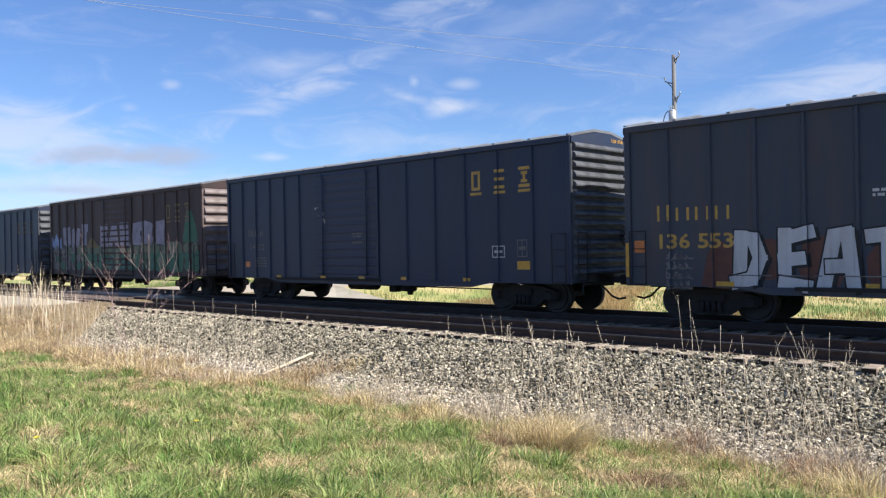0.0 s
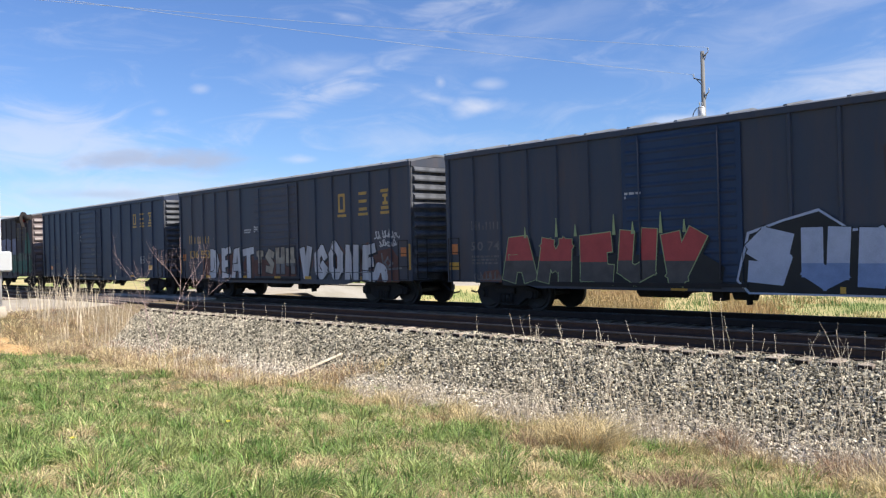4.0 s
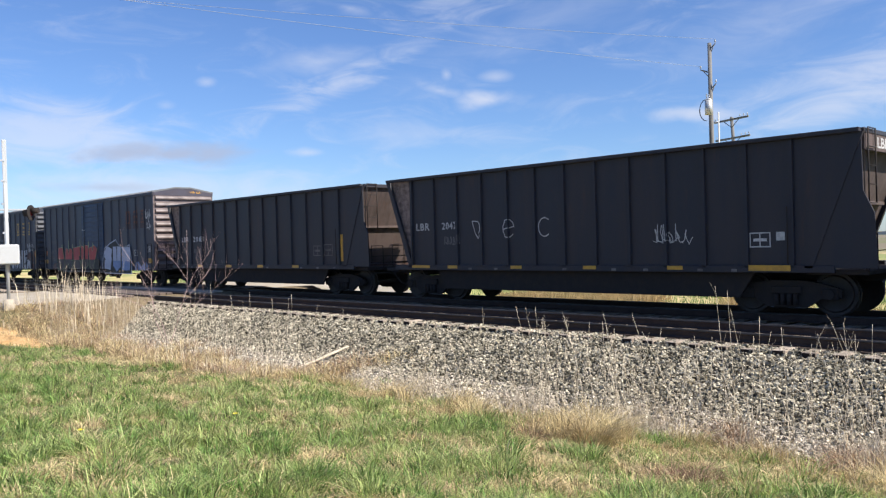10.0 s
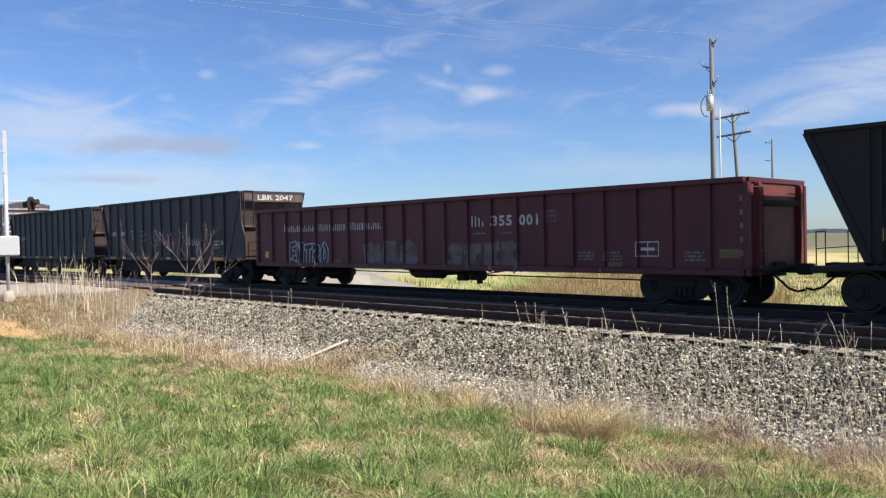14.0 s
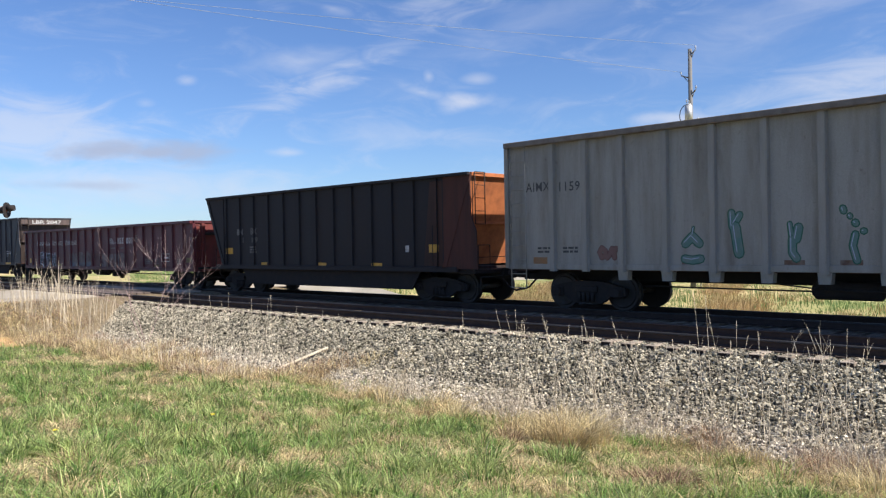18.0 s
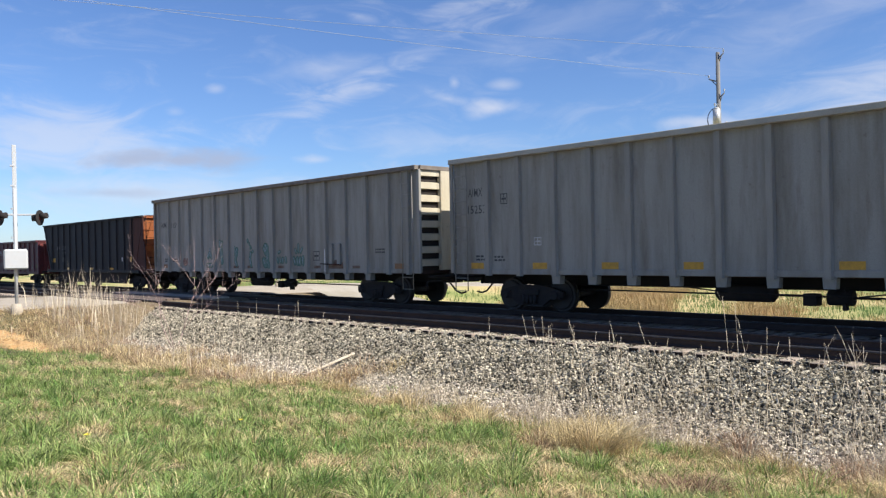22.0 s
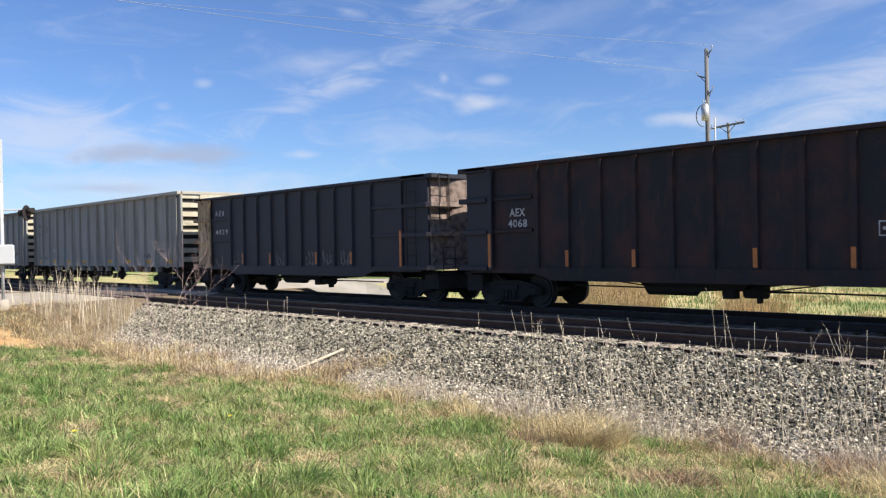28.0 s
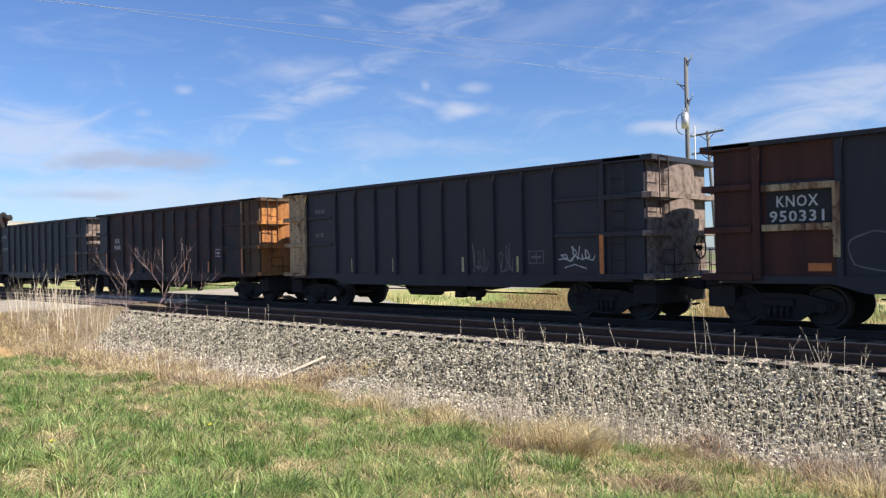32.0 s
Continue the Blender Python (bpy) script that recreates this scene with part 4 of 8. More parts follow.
def brake_wheel(car, x, y, z, r=0.28):
    bm = bmesh.new()
    pts = [(x, y + r * math.cos(a), z + r * math.sin(a)) for a in [i * math.tau / 16 for i in range(17)]]
    tube(bm, pts, 0.018, 6)
    for i in range(5):
        a = i * math.tau / 5
        rod(bm, (x, y, z), (x, y + r * math.cos(a), z + r * math.sin(a)), 0.014, 5)
    rod(bm, (x - 0.18, y, z), (x + 0.03, y, z), 0.05, 8)
    part("brake_wheel", bm, IRON, car, "spoked hand brake wheel")


# ---- boxcars ----
def boxcar(label, x0, x1, paint, end_paint, door_paint, door, posts, ribs=10, gable=None, eave=4.5, sill=0.82):
    car, h = start_car(label, "boxcar", x0, x1)
    w, sheet, proud = HALF, HALF - 0.05, HALF
    running_gear(car, h, 1.9)
    d0, d1 = door
    left = [-h + 0.09 + (d0 + h - 0.1) * i / posts for i in range(1, posts)]
    right = [d1 + 0.05 + (h - 0.1 - d1) * i / posts for i in range(1, posts)]
    ribs_x = [(x - 0.055, x + 0.055) for x in left + right] + [(-h, -h + 0.14), (h - 0.14, h)]
    relief = profile(-h, h, ribs_x + [(d0, d1)], sheet, proud)
    for s in (-1, 1):
        part("side_sheet", box(bmesh.new(), -h + 0.02, h - 0.02, s * sheet - 0.04 * (s > 0), s * sheet + 0.04 * (s < 0), sill, eave), paint, car, "welded steel side")
    part("floor", box(bmesh.new(), -h + 0.02, h - 0.02, -sheet + 0.04, sheet - 0.04, sill, sill + 0.12), paint, car)
    for s in (-1, 1):
        sills = prism(bmesh.new(), [(-h, sill), (-h, sill - 0.02), (-h + 2.6, sill - 0.02), (-h + 3.4, sill - 0.16), (h - 3.4, sill - 0.16), (h - 2.6, sill - 0.02), (h, sill - 0.02), (h, sill)], s * proud - 0.05 * (s > 0), s * proud + 0.05 * (s < 0))
        part("side_sill", sills, paint, car)
    key = ("post", eave, sill, paint.name)
    post = shared(key, lambda: mesh_of("side_post", prism(bmesh.new(), [(-0.055, 0.052), (-0.03, 0.0), (0.03, 0.0), (0.055, 0.052)], sill, eave - 0.12, "z"), paint))
    for x in left + right:
        for s in (-1, 1):
            put("side_post", post, car, pose(x, s * proud, 0, 0, 0, 0 if s < 0 else 180))
    corner = shared(("corner", eave, sill, paint.name), lambda: mesh_of("corner_post", box(bmesh.new(), -0.07, 0.07, 0.0, 0.06, sill, eave - 0.05, 0.015), paint))
    for x in (-h + 0.07, h - 0.07):
        for s in (-1, 1):
            put("corner_post", corner, car, pose(x, s * proud, 0, 0, 0, 0 if s < 0 else 180))
    for s in (-1, 1):
        part("top_chord", box(bmesh.new(), -h, h, s * (proud + 0.02) - 0.07 * (s > 0), s * (proud + 0.02) + 0.07 * (s < 0), eave - 0.12, eave + 0.02, 0.01), paint, car)
    # roof
    peak = eave + 0.24
    part("roof", prism(bmesh.new(), [(-w - 0.02, eave + 0.02), (-0.4, peak), (0.4, peak), (w + 0.02, eave + 0.02)], -h, h, "x"), GREY_ROOF, car, "shallow peaked galvanised roof")
    n = round(2 * h / 1.25)
    seam = shared(("seam", eave), lambda: mesh_of("roof_seam", prism(bmesh.new(), [(-w - 0.03, eave + 0.03), (-w - 0.03, eave + 0.065), (-0.4, peak + 0.045), (0.4, peak + 0.045), (w + 0.03, eave + 0.065), (w + 0.03, eave + 0.03), (0.4, peak + 0.004), (-0.4, peak + 0.004)], -0.04, 0.04, "x"), GREY_ROOF))
    for i in range(n + 1):
        put("roof_seam", seam, car, pose(-h + 0.05 + (2 * h - 0.1) * i / n, 0, 0))
    # doors, one a side
    for s in (-1, 1):
        dm = bmesh.new()
        box(dm, d0, d1, s * proud - 0.045 * (s > 0), s * proud + 0.045 * (s < 0), sill + 0.05, eave - 0.16, 0.01)
        dr = part("door", dm, door_paint, car, "sliding door with pressed horizontal ribs")
        pressed = shared(("door_rib", d0, d1, door_paint.name), lambda: mesh_of("door_rib", prism(bmesh.new(), [(0, -0.06), (-0.016, -0.02), (-0.016, 0.02), (0, 0.06)], d0 + 0.12, d1 - 0.12, "x"), door_paint))
        for i in range(13):
            z = sill + 0.2 + (eave - sill - 0.5) * i / 12
            put("door_rib", pressed, dr, pose(0 if s < 0 else d0 + d1, s * proud, z, 0, 0, 0 if s < 0 else 180))
        rods = bmesh.new()
        for x in (d0 + 0.5, d1 - 0.5):
            rods = bmesh.new()
            rod(rods, (x, s * (proud + 0.05), sill + 0.1), (x, s * (proud + 0.05), eave - 0.2), 0.022, 6)
            part("lock_rod", rods, paint, dr)
        rail = bmesh.new()
        box(rail, d0 - 2.2, d1 + 0.1, s * (proud + 0.005) - 0.05 * (s > 0) + 0.05 * (s > 0), s * (proud + 0.055), sill - 0.06, sill + 0.02)
        part("door_track", rail, IRON, car)
    # ends
    for s in (-1, 1):
        em = bmesh.new()
        prism(em, [(-w + 0.02, sill), (-w + 0.02, eave), (-0.4, peak - 0.03), (0.4, peak - 0.03), (w - 0.02, eave), (w - 0.02, sill)], s * h - 0.06 * (s > 0), s * h + 0.06 * (s < 0), "x")
        end = part("end", em, end_paint, car, "pressed steel end")
        pitch = (eave - 0.1 - sill - 0.15) / ribs
        rib = shared(("rib", ribs, end_paint.name, eave), lambda: mesh_of("end_rib", prism(bmesh.new(), [(0, -pitch * 0.30), (0.095, -pitch * 0.27), (0.105, -pitch * 0.12), (0.075, pitch * 0.12), (0, pitch * 0.36)], -w + 0.12, w - 0.12, "y"), end_paint))
        for i in range(ribs):
            put("end_rib", rib, end, pose(s * h, 0, sill + 0.2 + pitch * (i + 0.4), 0, 0, 0 if s > 0 else 180))
        gm = bmesh.new()
        prism(gm, [(-w + 0.03, eave - 0.14), (-w + 0.03, eave + 0.0), (-0.4, peak - 0.05), (0.4, peak - 0.05), (w - 0.03, eave + 0.0), (w - 0.03, eave - 0.14)], s * h - 0.01, s * (h + 0.035), "x")
        part("gable", gm, gable or paint, car)
        ladder(car, s * (h - 0.35), -proud - 0.06, sill + 0.02, sill + 1.25, IRON)
        ladder(car, s * (h + 0.11), s * -(w - 0.34), sill + 0.05, 2.1, IRON, along="y")
        pm = bmesh.new()
        box(pm, s * h, s * (h + 0.28), -0.9, 0.9, 1.02, 1.06)
        part("end_platform", pm, IRON, car)
    brake_wheel(car, h + 0.2, 0.75, 2.0)
    part("jack_pad", box(bmesh.new(), -0.2, 0.2, -1.3, -1.0, 0.6, sill), IRON, car)
    gm = bmesh.new()
    polys = text_polys("139 655", 0, 0, 0.1, 0.55)
    y0 = 0.62
    for q in polys:
        gm.faces.new([gm.verts.new((h + 0.04, y0 + p[0], eave + 0.03 + p[1])) for p in q])
    part("end_number_plate", gm, YELLOW, car, "small yellow number on the gable")
    return car, h, relief


OLD_RUST_PAINT = material("rust_tinged_navy_paint", (0.062, 0.038, 0.036), 0.7, spots=(0.038, 0.034, 0.042), amount=1.0, scale=2.0, bump=0.05)
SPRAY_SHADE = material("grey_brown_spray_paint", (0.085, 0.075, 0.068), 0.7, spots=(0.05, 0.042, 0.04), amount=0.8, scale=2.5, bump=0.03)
SPRAY_MID = material("tan_grey_spray_paint", (0.36, 0.32, 0.24), 0.7, spots=(0.17, 0.13, 0.10), amount=0.9, scale=3.0, bump=0.03)
SPRAY_MOSS = material("pale_moss_spray_paint", (0.12, 0.15, 0.10), 0.7, spots=(0.06, 0.08, 0.05), amount=0.8, scale=2.0, bump=0.03)
GREY_ROOF = material("dull_galvanised_roof", (0.20, 0.21, 0.225), 0.55, metal=0.3, spots=(0.10, 0.085, 0.075), amount=0.6, scale=1.5)


def make_boxcars():
    car, h, rel = boxcar("navy boxcar with faded yellow lettering", -62.0, -46.38, NAVY, GREY_END, NAVY, (-1.5, 1.5), 6, 9, eave=4.4)
    blocks(car, rel, 4.9, 3.35, 0.95, 0.62, OLD_GOLD, "faded gold block", False)
    car, h, rel = boxcar("brown boxcar half covered with sprayed lettering", -44.64, -29.2, BROWN_PAINT, PINK_END, BROWN_PAINT, (-1.6, 1.6), 6, 9)
    blocks(car, rel, 4.9, 3.52, 0.80, 0.60, OLD_GOLD, "worn gold block", True)
    burner(car, rel, "UNI EANERE", -6.2, 4.75, 2.1, 3.25, SPRAY_LILAC, SPRAY_BLACK, 31, "tall faded lilac sprayed block", 0.36, 0.03)
    decal("sprayed_patch", [[(-7.6, 2.1), (-6.3, 2.1), (-6.4, 2.7), (-6.7, 2.5), (-7.0, 2.9), (-7.3, 2.5), (-7.6, 2.8)]], SPRAY_BLUE, car, rel, "dull blue sprayed flames", 1)
    decal("sprayed_patch", [[(-3.4, 2.1), (-1.9, 2.1), (-2.3, 2.4), (-2.7, 2.65), (-3.1, 2.35)]], OLD_GOLD, car, rel, "dull yellow sprayed peak", 2.2)
    rng = random.Random(32)
    for row, (zz, size, paint) in enumerate(((2.0, 0.30, SPRAY_MOSS), (1.62, 0.30, SPRAY_GREEN), (1.25, 0.30, SPRAY_GREEN))):
        for i in range(24):
            x, r = -7.35 + i * 0.625 + rng.uniform(-0.1, 0.1), size * rng.uniform(0.8, 1.2)
            ring = [(x + r * math.cos(k * math.pi / 5), zz + rng.uniform(-0.05, 0.05) + r * 0.85 * math.sin(k * math.pi / 5)) for k in range(10)]
            decal("graffiti", [ring], SPRAY_GREY if x < -4.0 and rng.random() < 0.6 else paint, car, rel, "round sprayed cobble", 0.4 + 0.3 * (2 - row) + 0.13 * (i % 2))
    decal("graffiti", [[(6.1, 2.2), (7.3, 2.2), (7.2, 2.8), (6.8, 3.55), (6.4, 3.3), (6.2, 2.7)]], SPRAY_GREEN, car, rel, "green sprayed figure outline", 1)
    car, h, rel = boxcar("dark navy boxcar with gold block marks", -27.32, -11.55, NAVY, GREY_END, NAVY, (-2.5, 0.7), 6, 14)
    blocks(car, rel, 4.72, 3.6, 0.84, 0.52, GOLD_LETTER, "gold block of the trade mark")
    letter_bars(car, rel, -6.55, -5.55, 2.32, 0.26, 4, DIM_LETTER, "worn owner's letters", 3)
    words(car, rel, "14 02", -5.95, 1.93, 0.24, DIM_LETTER, 0.9, "worn car number")
    reflectors(car, rel, (-4.64, -2.06, -0.11, 1.79, 4.32), 0.87)
    reflectors(car, rel, (6.34,), 1.27, 0.42, 0.22)
    reflectors(car, rel, (-6.6,), 1.3, 0.30, 0.20, ORANGE, "orange reflective plate")
    stamp(car, rel, 5.49, 1.64, 0.44, 0.32)
    stamp(car, rel, 6.3, 1.72, 0.34, 0.46, DIM_LETTER)
    decal("sticker", [rect(-2.45, -2.2, 3.14, 3.2), rect(-2.35, -2.2, 2.86, 2.93), rect(-2.05, -1.98, 2.75, 3.02), rect(-1.95, -1.9, 2.55, 2.78)], WHITE_LETTER, car, rel, "white door stickers", 1)
    small_print(car, rel, -0.3, 2.4, 0.5, 5, DIM_LETTER, 5)
    small_print(car, rel, -5.7, 1.55, 0.6, 4, DIM_LETTER, 6)

    car, h, rel = boxcar("dark boxcar sprayed with large silver shapes", -10.02, 5.19, NAVY_WORN, GREY_END, NAVY_WORN, (-1.5, 1.5), 6, 12)
    front = [(-1.5, 1.5, HALF + 0.031)]
    blocks(car, rel, 4.07, 3.42, 1.14, 0.62, GOLD_LETTER, "gold block of the trade mark")
    letter_bars(car, rel, -6.85, -5.0, 2.28, 0.36, 4, GOLD_LETTER, "gold owner's letters", 8)
    words(car, rel, "136 553", -5.87, 1.82, 0.34, GOLD_LETTER, 1.75, "gold car number", 0.02)
    for x, z, r in ((-3.2, 1.3, 0.5), (-1.9, 1.25, 0.5), (1.9, 1.5, 0.45), (2.85, 1.4, 0.5), (3.7, 1.45, 0.55), (4.75, 1.4, 0.5), (5.4, 1.55, 0.45), (-4.3, 1.4, 0.4)):
        decal("sprayed_patch", [[(x + r * math.cos(k * 0.785 + x), z + r * 1.15 * math.sin(k * 0.785 + x)) for k in range(8)]], SPRAY_BROWN, car, rel, "reddish brown sprayed patch", 0)
    burner(car, rel, "DEAT", -5.1, -1.52, 0.68, 2.12, SILVER, SPRAY_BLACK, 12, "large silver sprayed block", 0.33, 0.07, None, 0.09)
    decal("sprayed_patch", [rect(-1.4, 1.4, 0.92, 1.55)], SPRAY_BROWN, car, front, "reddish brown sprayed ground", 0)
    burner(car, front, "ISH4", -1.38, 1.42, 0.95, 2.0, SPRAY_MID, SPRAY_BLACK, 18, "tan and grey sprayed block", 0.34, 0.06, SPRAY_GREY)
    burner(car, rel, "VCONE", 1.5, 5.85, 0.70, 2.08, SILVER, SPRAY_BLACK, 15, "large silver sprayed block", 0.33, 0.07, None, 0.09)
    decal("sprayed_patch", [[(5.75, 0.75), (6.95, 0.75), (6.95, 1.5), (6.6, 1.85), (5.85, 1.75)]], SPRAY_BROWN, car, rel, "reddish brown sprayed patch")
    decal("sprayed_patch", [[(-5.75, 0.8), (-4.95, 0.75), (-4.95, 1.6), (-5.35, 1.85), (-5.6, 1.5)]], SPRAY_BROWN, car, rel, "reddish brown sprayed patch")
    decal("graffiti", stroke([(5.8, 0.95), (5.95, 1.25), (6.2, 1.15), (6.25, 0.9)], 0.3), SILVER, car, rel, "silver sprayed curl", 2.2)
    for x in (-4.6, -3.6, -2.4, 2.5, 3.5, 4.4, 5.2):
        decal("graffiti_seam", [rect(x - 0.4, x + 0.4, 1.05, 1.075)], SPRAY_GREY, car, rel, "seam showing through the silver", 2.6)
    scrawl(car, rel, 6.4, 1.36, 0.6, 0.6, SPRAY_GREY, 5, "grey sprayed squiggle", 1, 0.07)
    scrawl(car, rel, 6.35, 2.3, 1.2, 0.24, WHITE_LETTER, 6, "white sprayed tag", 7)
    scrawl(car, rel, 6.42, 2.02, 0.8, 0.2, WHITE_LETTER, 7, "white sprayed tag", 6)
    for i in range(4):
        scrawl(car, rel, -6.3, 1.5 - i * 0.22, 0.6, 0.17, SPRAY_GREY, 60 + i, "grey sprayed tag", 4, 0.03)
    reflectors(car, rel, (-7.26, 7.17), 1.71, 0.26, 0.28, ORANGE, "orange reflective plate")
    decal("reflector", [rect(7.44, 7.55, 1.15, 1.95)], YELLOW, car, rel, "upright yellow strip", 1)
    decal("reflector", [rect(-7.60, -7.50, 1.0, 1.8)], YELLOW, car, rel, "upright yellow strip", 1)
    reflectors(car, rel, (-5.2, -2.2, 0.1, 2.0, 5.2), 0.86, 0.4, 0.13)
    small_print(car, rel, -2.0, 2.75, 0.5, 2, WHITE_LETTER, 9)
    small_print(car, rel, -1.3, 2.85, 0.3, 3, WHITE_LETTER, 10)

    car, h, rel = boxcar("dark boxcar with red and pale blue sprayed shapes", 6.73, 21.82, NAVY_WORN, PINK_END, DOOR_BLUE, (-1.5, 1.5), 6, 11, BLUE_END)
    blocks(car, rel, 4.63, 3.42, 0.83, 0.62, OLD_ORANGE, "ghosted orange block of the trade mark", False)
    letter_bars(car, rel, -6.6, -5.5, 2.28, 0.26, 4, DIM_LETTER, "worn owner's letters", 11)
    words(car, rel, "50 74", -6.05, 1.82, 0.26, DIM_LETTER, 1.1, "worn car number")
    relief_e = profile(-h, h, [(-1.5, 1.5)], HALF, HALF + 0.031)
    decal("sprayed_patch", [[(-5.4, 0.72), (1.0, 0.72), (1.1, 1.2), (0.6, 1.5), (-4.8, 1.5), (-5.3, 1.2)]], SPRAY_BLACK, car, relief_e, "black sprayed ground")
    burner(car, relief_e, "AMEUV", -5.4, 0.72, 0.74, 2.12, SPRAY_RED, SPRAY_LIME, 26, "coral red sprayed block", 0.36, 0.05, SPRAY_SHADE, 0.08)
    for i, x in enumerate((-4.55, -3.5, -2.9, -1.75, -1.2, -0.45, 0.15)):
        decal("graffiti_drip", [[(x - 0.05, 2.0), (x + 0.05, 2.0), (x + 0.01, 2.5 if i % 2 else 2.3), (x - 0.01, 2.5 if i % 2 else 2.3)]], SPRAY_LIME, car, relief_e, "pale lime sprayed drip", 2.5)
    decal("sprayed_patch", [[(1.35, 0.9), (1.6, 0.62), (4.95, 0.60), (5.05, 1.2), (4.8, 2.12), (4.3, 1.95), (3.7, 1.95), (3.1, 2.38), (2.4, 2.2), (1.6, 1.95)]], SPRAY_SKY, car, relief_e, "pale rim of the sprayed blue shapes", 0.1)
    decal("sprayed_patch", [[(1.40, 0.92), (1.63, 0.66), (4.90, 0.64), (4.99, 1.2), (4.76, 2.05), (4.3, 1.9), (3.7, 1.9), (3.1, 2.32), (2.4, 2.15), (1.65, 1.9)]], SPRAY_BLACK, car, relief_e, "black ground of the sprayed blue shapes", 0.25)
    burner(car, relief_e, "SUN", 1.5, 4.9, 0.72, 2.1, SPRAY_SKY, SPRAY_BLACK, 33, "whitish blue sprayed block", 0.40, 0.05, SPRAY_BLUE)
    decal("graffiti", [[(5.2, 0.78), (6.9, 0.8), (6.6, 1.2), (6.0, 1.0), (5.6, 1.25)]], SPRAY_BLUE, car, rel, "pale blue sprayed spikes", 2)
    decal("sprayed_patch", [[(-6.3, 0.8), (-5.3, 0.8), (-5.6, 1.15), (-6.1, 1.1)]], OLD_ORANGE, car, rel, "dull orange sprayed patch", 1)
    scrawl(car, rel, 6.82, 3.52, 0.55, 0.42, WHITE_LETTER, 41, "white sprayed tag", 3, 0.04)
    scrawl(car, rel, 6.85, 3.08, 0.5, 0.5, WHITE_LETTER, 43, "white sprayed tag", 2, 0.04)
    for x in (4.63, 5.46, 6.29):
        decal("faded_patch", [[(x - 0.3, 2.85), (x + 0.32, 2.85), (x + 0.3, 3.6), (x - 0.1, 3.72), (x - 0.32, 3.5)]], OLD_RUST_PAINT, car, rel, "rusty patch round the ghosted mark", 0.2)
    scrawl(car, rel, -5.9, 0.98, 1.2, 0.22, DIM_LETTER, 44, "faint sprayed tag", 7)
    reflectors(car, rel, (-7.26,), 1.75, 0.24, 0.3, ORANGE, "orange reflective plate")
    reflectors(car, rel, (-7.26, 7.03), 1.26, 0.40, 0.22)
    reflectors(car, rel, (-3.98, -0.04, 3.6), 0.73, 0.42, 0.13)
    stamp(car, rel, 5.4, 1.66, 0.4, 0.3)
    stamp(car, rel, 6.95, 1.8, 0.28, 0.28)
    small_print(car, rel, -1.2, 3.0, 0.45, 2, WHITE_LETTER, 13)
    small_print(car, rel, -6.05, 1.55, 1.0, 3, DIM_LETTER, 14)


make_boxcars()


# ---- open cars ----
def ribbed_sides(car, a, b, z0, z1, ribs, paint, key, rib_w=0.12, rib_d=0.06, sheet=None, foot=None):
    """Two side sheets with thickness, and an upright rib at each x of ribs."""
    sheet = sheet or HALF - rib_d
    for s in (-1, 1):
        sm = bmesh.new()
        box(sm, a, b, s * sheet - 0.04 * (s > 0), s * sheet + 0.04 * (s < 0), z0, z1)
        part("side_sheet", sm, paint, car)
    rib = shared(("siderib", key), lambda: mesh_of("side_rib", prism(bmesh.new(), [(-rib_w / 2, rib_d + 0.002), (-rib_w * 0.36, 0.0), (rib_w * 0.36, 0.0), (rib_w / 2, rib_d + 0.002)], foot if foot is not None else z0, z1 - 0.06, "z"), paint))
    for x in ribs:
        for s in (-1, 1):
            put("side_rib", rib, car, pose(x, s * (sheet + rib_d), 0, 0, 0, 0 if s < 0 else 180))
    return profile(a, b, [(x - rib_w / 2, x + rib_w / 2) for x in ribs], sheet, sheet + rib_d)


def top_rim(car, h, z, paint, w=HALF, t=0.09):
    for s in (-1, 1):
        part("top_chord", box(bmesh.new(), -h, h, s * w - t * 0.8, s * w + t * 0.5, z - t, z, 0.012), paint, car)
        part("end_chord", box(bmesh.new(), s * h - t / 2, s * h + t / 2, -w + 0.08, w - 0.08, z - t, z, 0.012), paint, car)


def rail_posts(car, x, s):
    """Hand rail on an end platform."""
    post = shared("rail_post", lambda: mesh_of("handrail_post", rod(bmesh.new(), (0, 0, 0.95), (0, 0, 1.7), 0.013, 6), IRON))
    for y in (-1.2, -0.7, 0.6, 1.2):
        put("handrail_post", post, car, pose(x, y, 0))
    for y in (-0.95, 0.9):
        w = 0.25 if y < 0 else 0.3
        part("handrail", rod(bmesh.new(), (x, y - w, 1.7), (x, y + w, 1.7), 0.013, 6), IRON, car, "steel platform handrail")
    part("handrail", rod(bmesh.new(), (x, -1.2, 1.35), (x, 1.2, 1.35), 0.011, 6), IRON, car, "steel platform handrail")


